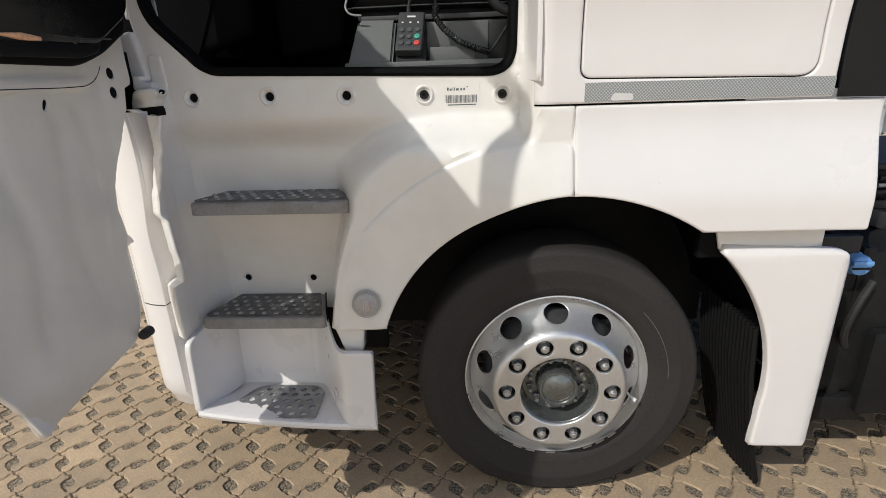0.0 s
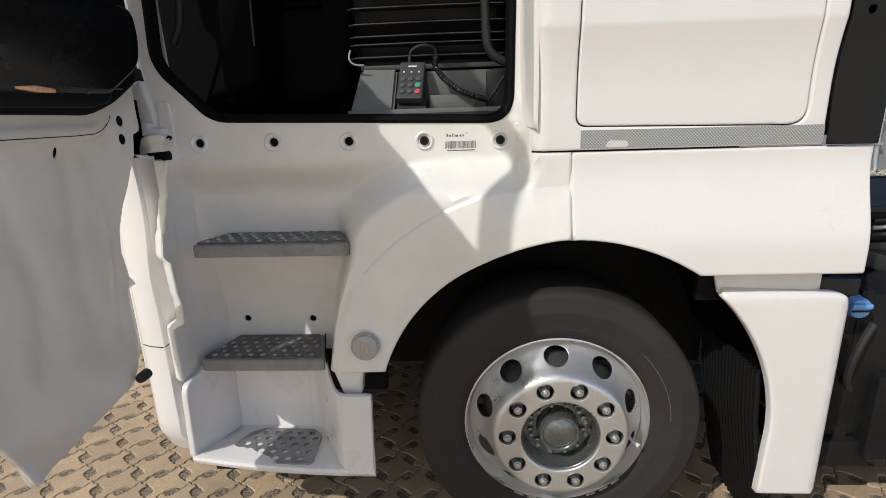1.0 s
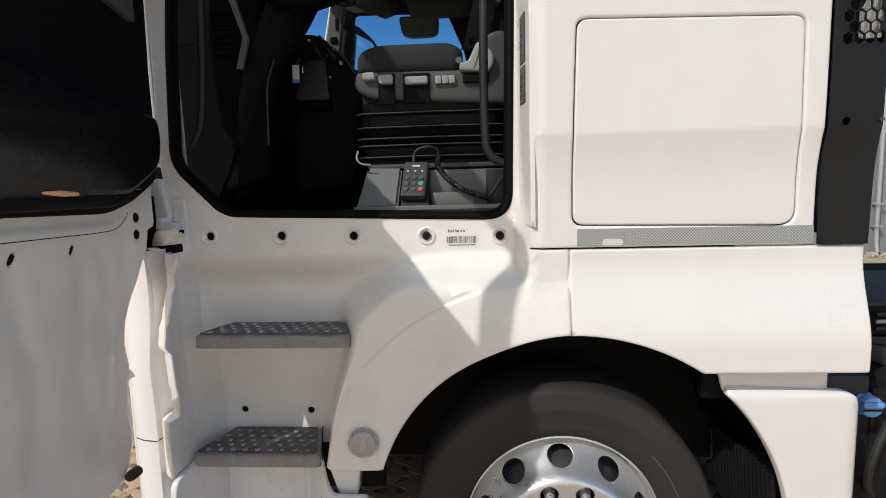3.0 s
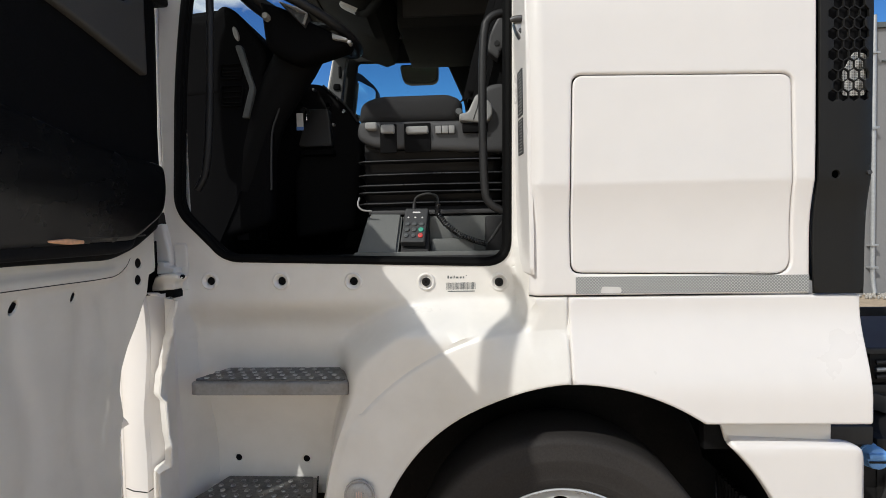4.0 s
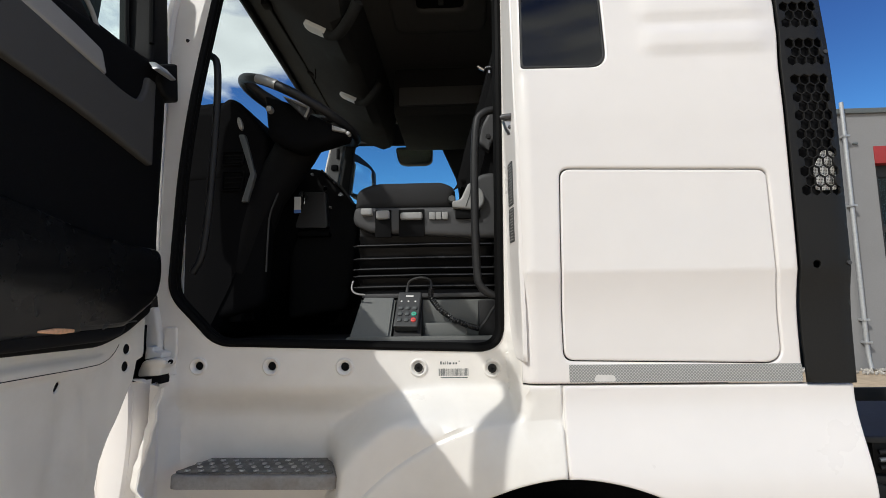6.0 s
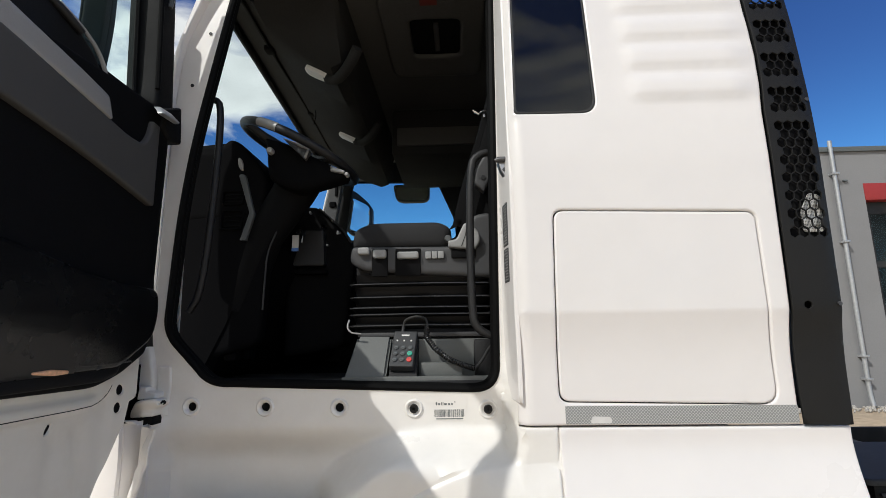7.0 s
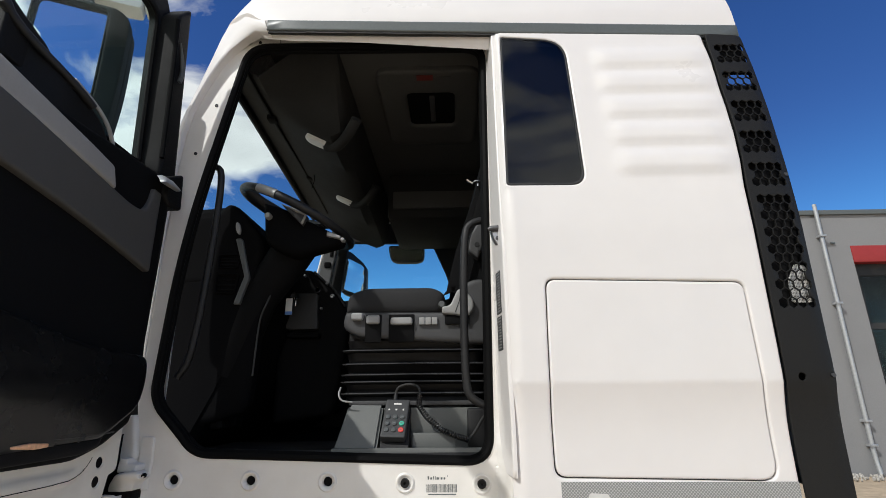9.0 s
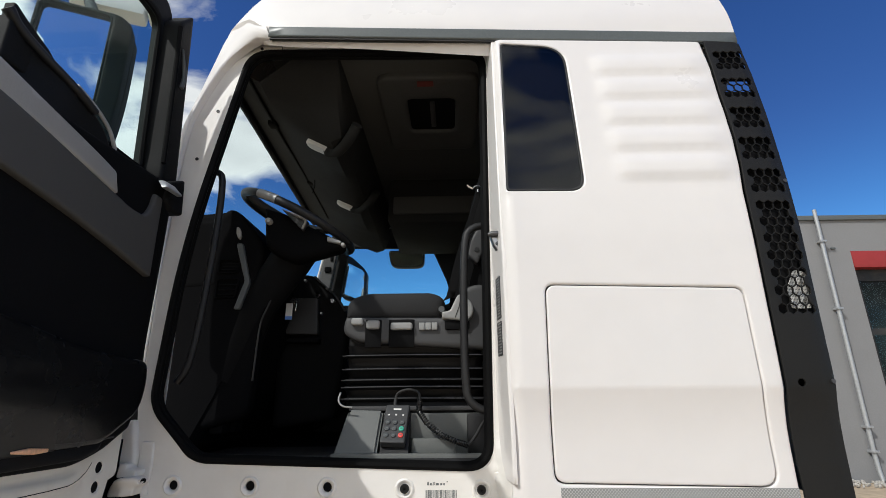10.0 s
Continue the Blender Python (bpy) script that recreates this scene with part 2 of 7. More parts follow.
def grit_material():
    """Grit in the joints: small pebbles of mixed greys."""
    m = material("joint_grit", (0.2, 0.17, 0.13), 0.95, spread=0.3, grain=90, bump=1.0, bump_scale=110)
    n, l = m.node_tree.nodes, m.node_tree.links
    tc = n.new("ShaderNodeTexCoord")
    v = n.new("ShaderNodeTexVoronoi")
    v.inputs["Scale"].default_value = 160
    l.new(tc.outputs["Object"], v.inputs["Vector"])
    ramp = n.new("ShaderNodeValToRGB")
    ramp.color_ramp.elements[0].color = (0.075, 0.062, 0.046, 1)
    ramp.color_ramp.elements[1].color = (0.32, 0.26, 0.185, 1)
    sep = n.new("ShaderNodeSeparateColor")
    l.new(v.outputs["Color"], sep.inputs[0])
    l.new(sep.outputs[0], ramp.inputs[0])
    b = n["Principled BSDF"]
    l.new(ramp.outputs[0], b.inputs["Base Color"])
    bp = n.new("ShaderNodeBump")
    bp.invert = True
    bp.inputs["Distance"].default_value = 0.004
    l.new(v.outputs["Distance"], bp.inputs["Height"])
    l.new(bp.outputs[0], b.inputs["Normal"])
    return m


GRIT = grit_material()


def strip_material():
    """Silver reflective tape with rows of small dots, worn in places."""
    m = material("reflective_tape", (0.40, 0.41, 0.41), 0.35, metal=0.3, spread=0.12, grain=40)
    n, l = m.node_tree.nodes, m.node_tree.links
    tc = n.new("ShaderNodeTexCoord")
    rot = n.new("ShaderNodeMapping")
    rot.inputs["Scale"].default_value = (1.0, 0.0, 1.0)
    rot.inputs["Rotation"].default_value = (0, radians(45), 0)
    v = n.new("ShaderNodeTexVoronoi")
    v.inputs["Scale"].default_value = 165
    v.inputs["Randomness"].default_value = 0.0
    l.new(tc.outputs["Object"], rot.inputs["Vector"])
    l.new(rot.outputs[0], v.inputs["Vector"])
    cut = n.new("ShaderNodeMapRange")
    cut.inputs["From Min"].default_value, cut.inputs["From Max"].default_value = 0.30, 0.40
    l.new(v.outputs["Distance"], cut.inputs["Value"])
    mix = n.new("ShaderNodeMix")
    mix.data_type = "RGBA"
    l.new(cut.outputs[0], mix.inputs["Factor"])
    mix.inputs["A"].default_value = (0.50, 0.51, 0.51, 1)
    mix.inputs["B"].default_value = (0.27, 0.28, 0.28, 1)
    l.new(mix.outputs["Result"], n["Principled BSDF"].inputs["Base Color"])
    return m


TAPE = strip_material()


def perforated_material():
    m = material("perforated_plate", (0.5, 0.5, 0.5), 0.5, metal=0.2)
    n, l = m.node_tree.nodes, m.node_tree.links
    tc = n.new("ShaderNodeTexCoord")
    v = n.new("ShaderNodeTexVoronoi")
    v.inputs["Scale"].default_value = 230
    v.inputs["Randomness"].default_value = 0.0
    flat_map = n.new("ShaderNodeMapping")
    flat_map.inputs["Scale"].default_value = (1.0, 0.0, 1.0)
    l.new(tc.outputs["Object"], flat_map.inputs["Vector"])
    l.new(flat_map.outputs[0], v.inputs["Vector"])
    cut = n.new("ShaderNodeMapRange")
    cut.inputs["From Min"].default_value, cut.inputs["From Max"].default_value = 0.28, 0.36
    l.new(v.outputs["Distance"], cut.inputs["Value"])
    mix = n.new("ShaderNodeMix")
    mix.data_type = "RGBA"
    l.new(cut.outputs[0], mix.inputs["Factor"])
    mix.inputs["A"].default_value = (0.06, 0.06, 0.06, 1)
    mix.inputs["B"].default_value = (0.62, 0.61, 0.58, 1)
    l.new(mix.outputs["Result"], n["Principled BSDF"].inputs["Base Color"])
    return m


PERF = perforated_material()


def glass_material(name, tint, rough=0.0, gloss=0.10, base=0.015):
    m = bpy.data.materials.new(name)
    m.use_nodes = True
    n, l = m.node_tree.nodes, m.node_tree.links
    n.clear()
    out = n.new("ShaderNodeOutputMaterial")
    tr = n.new("ShaderNodeBsdfTransparent")
    tr.inputs[0].default_value = (*tint, 1)
    gl = n.new("ShaderNodeBsdfGlossy")
    gl.inputs["Roughness"].default_value = rough
    lw = n.new("ShaderNodeLayerWeight")
    lw.inputs["Blend"].default_value = 0.12
    fr = n.new("ShaderNodeMath")
    fr.operation = "MULTIPLY_ADD"
    l.new(lw.outputs["Facing"], fr.inputs[0])
    fr.inputs[1].default_value = gloss
    fr.inputs[2].default_value = base
    mx = n.new("ShaderNodeMixShader")
    l.new(fr.outputs[0], mx.inputs[0])
    l.new(tr.outputs[0], mx.inputs[1])
    l.new(gl.outputs[0], mx.inputs[2])
    l.new(mx.outputs[0], out.inputs[0])
    return m


GLASS = glass_material("clear_glass", (0.88, 0.955, 0.95), gloss=0.05, base=0.010)
GLASS_DARK = glass_material("tinted_glass", (0.34, 0.34, 0.35), gloss=0.18, base=0.04)
MIRROR = material("mirror_glass", (0.86, 0.88, 0.88), 0.02, metal=1.0, spread=0.0, rough_spread=0.0)
LENS_RIB = material("pale_amber_rib", (0.62, 0.46, 0.40), 0.25, spread=0.1)
LENS = material("clear_lens", (0.40, 0.385, 0.37), 0.2, coat=0.4, spread=0.1, grain=120)


# ---- mesh helpers ----
def inside(pts, poly):
    """Which points lie in the polygon."""
    x, y = pts[:, 0][:, None], pts[:, 1][:, None]
    a, b = poly, np.roll(poly, -1, axis=0)
    cross = (a[:, 1] > y) != (b[:, 1] > y)
    dy = b[:, 1] - a[:, 1]
    dy = np.where(np.abs(dy) < 1e-12, 1e-12, dy)
    at = a[:, 0] + (y - a[:, 1]) * (b[:, 0] - a[:, 0]) / dy
    return ((cross & (x < at)).sum(axis=1) % 2).astype(bool)


def edge_distance(pts, polys):
    best = np.full(len(pts), 9.0)
    for poly in polys:
        a, b = poly, np.roll(poly, -1, axis=0)
        ab = b - a
        ll = np.maximum((ab ** 2).sum(axis=1), 1e-12)
        t = np.clip(((pts[:, None, :] - a[None]) * ab[None]).sum(axis=2) / ll, 0, 1)
        near = a[None] + t[..., None] * ab[None]
        best = np.minimum(best, np.sqrt(((pts[:, None, :] - near) ** 2).sum(axis=2)).min(axis=1))
    return best


def resample(poly, step):
    out = []
    for a, b in zip(poly, poly[1:] + poly[:1]):
        k = max(1, int(math.ceil(math.dist(a, b) / step)))
        out += [(a[0] + (b[0] - a[0]) * i / k, a[1] + (b[1] - a[1]) * i / k) for i in range(k)]
    return np.array(out)


def rounded(poly, radius, n=6):
    """A polygon with its corners rounded; radius may be a list, one for each corner."""
    out = []
    count = len(poly)
    for i, p in enumerate(poly):
        r = radius[i] if isinstance(radius, (list, tuple)) else radius
        p, a, b = Vector(p), Vector(poly[i - 1]), Vector(poly[(i + 1) % count])
        u, v = a - p, b - p
        cut = min(r, u.length * 0.48, v.length * 0.48)
        if cut < 1e-4:
            out.append(tuple(p))
            continue
        s, e = p + u.normalized() * cut, p + v.normalized() * cut
        for k in range(n + 1):
            t = k / n
            q = s * (1 - t) ** 2 + p * 2 * t * (1 - t) + e * t ** 2
            out.append((q.x, q.y))
    return out


def circle(cx, cy, r, n=20, ry=None, turn=0.0):
    ry = r if ry is None else ry
    c, s = math.cos(turn), math.sin(turn)
    return [(cx + r * math.cos(a) * c - ry * math.sin(a) * s, cy + r * math.cos(a) * s + ry * math.sin(a) * c)
            for a in (2 * math.pi * i / n for i in range(n))]


def sheet(outline, holes, to, step=0.03, rnd=0.005, depth=0.01, bm=None, seeds=None, clear=None):
    """A shell over a polygon with holes. to(u, v, d) gives the place, d metres below the face. Edges are rounded."""
    bm = bm or bmesh.new()
    polys = [resample(list(p), step * 0.8) for p in [outline, *holes]]
    for i in range(1, len(polys)):
        polys[i] = resample([tuple(q) for q in polys[i]], step * 0.8)
    pts, edges = [], []
    for poly in polys:
        base = len(pts)
        pts += [tuple(q) for q in poly]
        edges += [(base + i, base + (i + 1) % len(poly)) for i in range(len(poly))]
    lo, hi = polys[0].min(axis=0), polys[0].max(axis=0)
    extra = []
    if rnd > 0:
        for poly in polys:
            nxt, prv = np.roll(poly, -1, axis=0), np.roll(poly, 1, axis=0)
            tan = nxt - prv
            tan /= np.maximum(np.linalg.norm(tan, axis=1), 1e-9)[:, None]
            nor = np.stack([-tan[:, 1], tan[:, 0]], axis=1)
            for off in (0.12 * rnd, 0.4 * rnd, rnd, 1.6 * rnd):
                for sgn in (1, -1):
                    c = poly + sgn * off * nor
                    d = edge_distance(c, polys)
                    extra.append(c[d > off * 0.93])
    gx = np.arange(lo[0] + step / 2, hi[0], step)
    gy = np.arange(lo[1] + step / 2, hi[1], step)
    if len(gx) and len(gy):
        g = np.stack(np.meshgrid(gx, gy), axis=2).reshape(-1, 2)
        g = g + np.random.uniform(-0.1, 0.1, g.shape) * step
        d = edge_distance(g, polys)
        g = g[d > max(rnd * 2.0, step * 0.35)]
        extra.append(g[~clear(g)] if clear else g)
    if seeds is not None:
        extra.append(seeds[edge_distance(seeds, polys) > rnd * 2.0])
    if extra:
        c = np.concatenate(extra)
        keep = inside(c, polys[0])
        for h in polys[1:]:
            keep &= ~inside(c, h)
        pts += [tuple(q) for q in c[keep]]
    v2, _, f2, *_ = geometry.delaunay_2d_cdt([Vector(p) for p in pts], edges, [], 0, 1e-6)
    arr = np.array([tuple(v) for v in v2])
    tri = np.array([f for f in f2 if len(f) == 3])
    mid = arr[tri].mean(axis=1)
    keep = inside(mid, polys[0])
    for h in polys[1:]:
        keep &= ~inside(mid, h)
    tri = tri[keep]
    dist = edge_distance(arr, polys)
    down = np.zeros(len(arr))
    if rnd > 0:
        k = np.clip(rnd - dist, 0, rnd)
        down = rnd - np.sqrt(np.maximum(rnd ** 2 - k ** 2, 0))
    used = sorted(set(tri.ravel().tolist()))
    front = {i: bm.verts.new(to(arr[i, 0], arr[i, 1], down[i])) for i in used}
    back = {i: bm.verts.new(to(arr[i, 0], arr[i, 1], max(depth, rnd * 1.02))) for i in used}
    seen = {}
    for a, b, c in tri.tolist():
        bm.faces.new((front[a], front[b], front[c]))
        bm.faces.new((back[c], back[b], back[a]))
        for e in ((a, b), (b, c), (c, a)):
            key = tuple(sorted(e))
            seen[key] = None if key in seen else e
    for e in seen.values():
        if e:
            a, b = e
            bm.faces.new((front[b], front[a], back[a], back[b]))
    return bm


def flat(y, tilt=0.0):
    """The place map of an upright plate facing the camera's side, at depth y."""
    return lambda u, v, d: (u, y + tilt * v + d, v)


def box(x0, x1, y0, y1, z0, z1, bevel=0.004, bm=None, m=None):
    bm = bm or bmesh.new()
    made = bmesh.ops.create_cube(bm, size=1)["verts"]
    bmesh.ops.scale(bm, verts=made, vec=(x1 - x0, y1 - y0, z1 - z0))
    bmesh.ops.translate(bm, verts=made, vec=((x0 + x1) / 2, (y0 + y1) / 2, (z0 + z1) / 2))
    if bevel > 0:
        e = list({e for v in made for e in v.link_edges})
        made = list({v for f in bmesh.ops.bevel(bm, geom=e, offset=bevel, segments=2, profile=0.6, affect="EDGES")["faces"] for v in f.verts} | {v for v in made if v.is_valid})
    if m is not None:
        bmesh.ops.transform(bm, matrix=m, verts=made)
    return bm


def tube(points, r, n=10, closed=False, bm=None, smooth=0):
    """A round bar along points; r may be a list."""
    bm = bm or bmesh.new()
    p = [Vector(q) for q in points]
    for _ in range(smooth):
        q = [p[0]] if not closed else []
        rng = range(len(p)) if closed else range(len(p) - 1)
        for i in rng:
            a, b = p[i], p[(i + 1) % len(p)]
            q += [a * 0.75 + b * 0.25, a * 0.25 + b * 0.75]
        p = q + ([] if closed else [p[-1]])
    rings, side = [], None
    for i, c in enumerate(p):
        a = p[i - 1] if (i or closed) else c
        b = p[(i + 1) % len(p)] if (i < len(p) - 1 or closed) else c
        t = (b - a).normalized()
        if side is None:
            side = t.orthogonal().normalized()
        side = (side - t * side.dot(t)).normalized()
        up = t.cross(side)
        rr = r[min(i, len(r) - 1)] if isinstance(r, (list, tuple)) else r
        rings.append([bm.verts.new(c + (side * math.cos(k) + up * math.sin(k)) * rr) for k in (2 * math.pi * j / n for j in range(n))])
    pairs = list(zip(rings, rings[1:])) + ([(rings[-1], rings[0])] if closed else [])
    for a, b in pairs:
        for j in range(n):
            bm.faces.new((a[j], a[(j + 1) % n], b[(j + 1) % n], b[j]))
    if not closed:
        bm.faces.new(rings[0][::-1])
        bm.faces.new(rings[-1])
    return bm


def lathe(profile, centre, n=64, start=0.0, end=2 * math.pi, bm=None, close=False):
    """Turns a profile of (radius, depth) about an axis along y through the centre."""
    bm = bm or bmesh.new()
    full = abs(end - start - 2 * math.pi) < 1e-6
    count = n if full else n + 1
    rings = []
    for i in range(count):
        a = start + (end - start) * i / n
        rings.append([bm.verts.new((centre[0] + r * math.cos(a), centre[1] + y, centre[2] + r * math.sin(a))) for r, y in profile])
    for i in range(n):
        a, b = rings[i], rings[(i + 1) % count]
        m = len(profile)
        for j in range(m if close else m - 1):
            bm.faces.new((a[j], b[j], b[(j + 1) % m], a[(j + 1) % m]))
    return bm


def part(name, bm, mat, parent=None, label="", sharp=38, smooth=True):
    """Links a bmesh as one mesh object under a thing or a part."""
    bmesh.ops.recalc_face_normals(bm, faces=bm.faces)
    me = bpy.data.meshes.new(name)
    bm.to_mesh(me)
    bm.free()
    me.materials.append(mat)
    if smooth:
        me.polygons.foreach_set("use_smooth", [True] * len(me.polygons))
        me.set_sharp_from_angle(angle=radians(sharp))
    ob = new(name, me)
    if parent is not None:
        ob.parent = parent
    if label:
        tagged(ob, label)
    return ob


def thing(name, label, category, at=(0, 0, 0), group="", kind=""):
    ob = new(name)
    ob.location = at
    bpy.context.view_layer.update()
    return tagged(ob, label, category, group, kind)


def smooth01(a, b, x):
    t = min(1.0, max(0.0, (x - a) / (b - a)))
    return t * t * (3 - 2 * t)


def mix(a, b, t):
    return a + (b - a) * t


def hexagon(cx, cy, r, squash=1.0):
    return [(cx + r * math.sin(math.pi / 3 * k), cy + squash * r * math.cos(math.pi / 3 * k)) for k in range(6)]


# ---- the truck ----
truck = thing("truck", "white semi-truck tractor with its cab door standing open, parked on paving", "truck", (0, 0, 0))
WX, WZ = 0.0, 0.5         # wheel centre
CREASE = 1.702            # height of the pressed line along the cab side
SWEEP = 0.79              # radius of the crease round the arch


def skin(z):
    """Depth of the cab's outer side at height z."""
    k = min(1.0, max(0.0, (CREASE - z) / 0.175))
    y = 0.014 + 0.019 * (1 - (1 - k) ** 2)
    return y + 0.085 * max(0.0, (z - 2.15) / 0.85) ** 1.4


def frame_y(z):
    """Depth of the door frame's face."""
    return 0.17 + 0.02 * max(0.0, (z - 2.0) / 1.0) ** 1.3


def well_edge(z):
    """Distance from the wheel centre at which the fender turns into the step well."""
    pts = [(0.60, 0.755), (0.72, 0.766), (0.79, 0.778), (0.88, 0.801), (0.99, 0.831), (1.07, 0.858), (1.14, 0.895), (1.20, 0.911), (1.60, 0.915)]
    for (a, ra), (b, rb) in zip(pts, pts[1:]):
        if z <= b:
            return mix(ra, rb, max(0.0, (z - a) / (b - a)))
    return pts[-1][1]


def side_y(x, z):
    """Depth of the cab's side below and round the doorway."""
    if z > 1.50:
        y = frame_y(z)
    else:
        r = math.hypot(x - WX, z - WZ)
        edge = well_edge(z)
        out = smooth01(edge - 0.012, edge + 0.05 + 0.05 * smooth01(1.08, 1.22, z), r)
        fender = 0.048 - smooth01(-0.5, 0.0, x) * (0.014 + 0.050 * smooth01(1.36, 1.10, z))
        line = min(0.803, edge - 0.024)
        crease = 0.007 * smooth01(line - 0.006, line + 0.004, r) - 0.0035 * smooth01(line + 0.004, line + 0.022, r)
        well = 0.308 - 0.068 * smooth01(0.80, 1.15, z) - 0.008 * smooth01(1.15, 1.28, z)
        y = mix(fender + crease, well, out)
        y = mix(y, 0.172, smooth01(1.262, 1.372, z))
        y = mix(y, 0.12, smooth01(-1.185, -1.235, x) * smooth01(1.48, 1.38, z))
    return y - (y - min(y, 0.034)) * smooth01(-0.135, -0.085, x) * smooth01(1.58, 1.44, z)


def arch_r(i):
    return 0.644 - 0.034 * i / 26 - 0.011 * smooth01(0, 9, i)


arch_left = [(0.01 + arch_r(i) * math.cos(a), 0.5 + arch_r(i) * math.sin(a)) for i, a in enumerate(radians(91 + k * (160 - 91) / 26) for k in range(27))]
doorway = rounded([(-1.06, 1.500), (-0.145, 1.472), (-0.121, 3.002), (-1.058, 3.020), (-1.196, 2.21), (-1.219, 1.66)],
                  [0.045, 0.075, 0.075, 0.085, 0.3, 0.055], 8)
side_outline = [(-0.735, 0.70), *arch_left[::-1][:1], *arch_left[::-1][1:], (0.0082, 1.143), (0.0082, 1.383), (-0.098, 1.383), (-0.098, 3.062),
                (-0.98, 3.075), (-1.06, 3.060), (-1.125, 2.985), (-1.205, 2.82), (-1.245, 2.684), (-1.258, 2.492), (-1.262, 2.20), (-1.262, 1.66), (-1.24, 1.50), (-1.24, 0.66), (-0.76, 0.66)]
BOLTS = [(-1.114, 1.431), (-0.878, 1.428), (-0.643, 1.424), (-0.409, 1.420), (-0.179, 1.416)]
WELL_HOLES = [(-1.106, 0.786), (-0.86, 0.783)]
side_holes = [doorway] + [circle(x, z, 0.0135, 14) for x, z in BOLTS[:3]] + [circle(x, z, 0.0115, 14) for x, z in WELL_HOLES]
arcs = []
for a in np.arange(radians(82), radians(172), 0.015):
    edge = 0.85
    for _ in range(12):
        edge = well_edge(WZ + edge * math.sin(a))
    radii = [edge - 0.044 + 0.0085 * k for k in range(19)]
    if edge > 0.86:
        radii = [r for r in radii if r > 0.828] + [0.788 + 0.006 * k for k in range(6)]
    arcs += [(WX + r * math.cos(a), WZ + r * math.sin(a)) for r in radii]
arcs = np.array(arcs)
part("cab_side_panel", sheet(side_outline, side_holes, lambda u, v, d: (u, side_y(u, v) + d, v), 0.019, 0.007, 0.03, None, arcs,
                             lambda g: (np.abs(np.hypot(g[:, 0] - WX, g[:, 1] - WZ) - SWEEP - 0.07) < 0.12) & (g[:, 1] < 1.31)), PAINT_IN, truck, "white painted door frame and step well, dusty")
# black discs behind the holes stand in for the shade inside
for x, z in BOLTS[:3] + WELL_HOLES:
    part("hole_shade_disc", lathe([(0.0, 0.006), (0.0115, 0.006), (0.0132, 0.010), (0.0134, 0.02)], (x, side_y(x, z), z), 18), BLACK_SOFT, truck, "black disc standing in for the dark of a hole")
for x, z in BOLTS:
    part("washer_rim", lathe([(0.0140, 0.004), (0.0165, 0.0005), (0.0205, -0.0035), (0.0240, -0.0048), (0.0270, -0.0035), (0.0300, 0.002)], (x, 0.171, z), 28), PAINT_IN, truck)
for x, z in BOLTS[3:]:
    b = lathe([(0.0, 0.0), (0.004, 0.0), (0.0045, -0.008), (0.0115, -0.0085), (0.0135, -0.004), (0.0138, 0.004)], (x, 0.170, z), 20)
    part("socket_bolt", b, CHASSIS, truck, "dark steel socket-head bolt")

# outer cab side behind the doorway
LOCKER = rounded([(0.016, 1.450), (0.622, 1.438), (0.617, 1.70), (0.612, 1.990), (0.022, 2.006), (0.014, 1.7)], [0.03, 0.05, 0.2, 0.03, 0.03, 0.2], 6)
crease_line = np.array([(-0.09 + 0.011 * i, CREASE + dz) for i in range(70) for dz in (-0.0075, 0.0, 0.0075)])
REAR_WINDOW = rounded([(-0.078, 2.318), (0.176, 2.315), (0.166, 2.925), (-0.068, 2.950)], [0.012, 0.05, 0.085, 0.012], 8)


def cab_y(x, z):
    y = skin(z)
    ribs = smooth01(0.235, 0.30, x - 0.05 * (2.9 - z)) * smooth01(0.70, 0.60, x)
    if 2.30 < z < 2.90:
        t = (2.885 - z) / 0.108
        if 0 < t < 5:
            k = t - math.floor(t)
            y -= 0.011 * ribs * (smooth01(0.0, 0.35, k) * smooth01(1.0, 0.72, k))
    y += 0.02 * smooth01(-0.075, -0.098, x)
    return y


def wavy(z):
    return 0.678 + 0.016 * math.exp(-((z - 2.58) / 0.17) ** 2) + 0.0055 * math.sin(z * 50.3) * smooth01(2.25, 2.45, z) - 0.004 * smooth01(1.75, 1.6, z)


panel_outline = [(-0.098, 1.388), (wavy(1.39) - 0.003, 1.388), *[(wavy(1.40 + i * 0.1) - 0.004, 1.40 + i * 0.1) for i in range(15)], (0.668, 2.939), (-0.098, 2.973)]
part("cab_rear_side_panel", sheet(panel_outline, [LOCKER, REAR_WINDOW], lambda u, v, d: (u, cab_y(u, v) + d, v), 0.018, 0.006, 0.02, None, crease_line, lambda g: np.abs(g[:, 1] - CREASE) < 0.014), PAINT, truck, "white painted steel cab side with pressed ribs")


def inset(poly, d):
    c = Vector((sum(p[0] for p in poly) / len(poly), sum(p[1] for p in poly) / len(poly)))
    lo = (min(p[0] for p in poly), min(p[1] for p in poly))
    hi = (max(p[0] for p in poly), max(p[1] for p in poly))
    fx, fy = 1 - 2 * d / (hi[0] - lo[0]), 1 - 2 * d / (hi[1] - lo[1])
    return [(c.x + (p[0] - c.x) * fx, c.y + (p[1] - c.y) * fy) for p in poly]


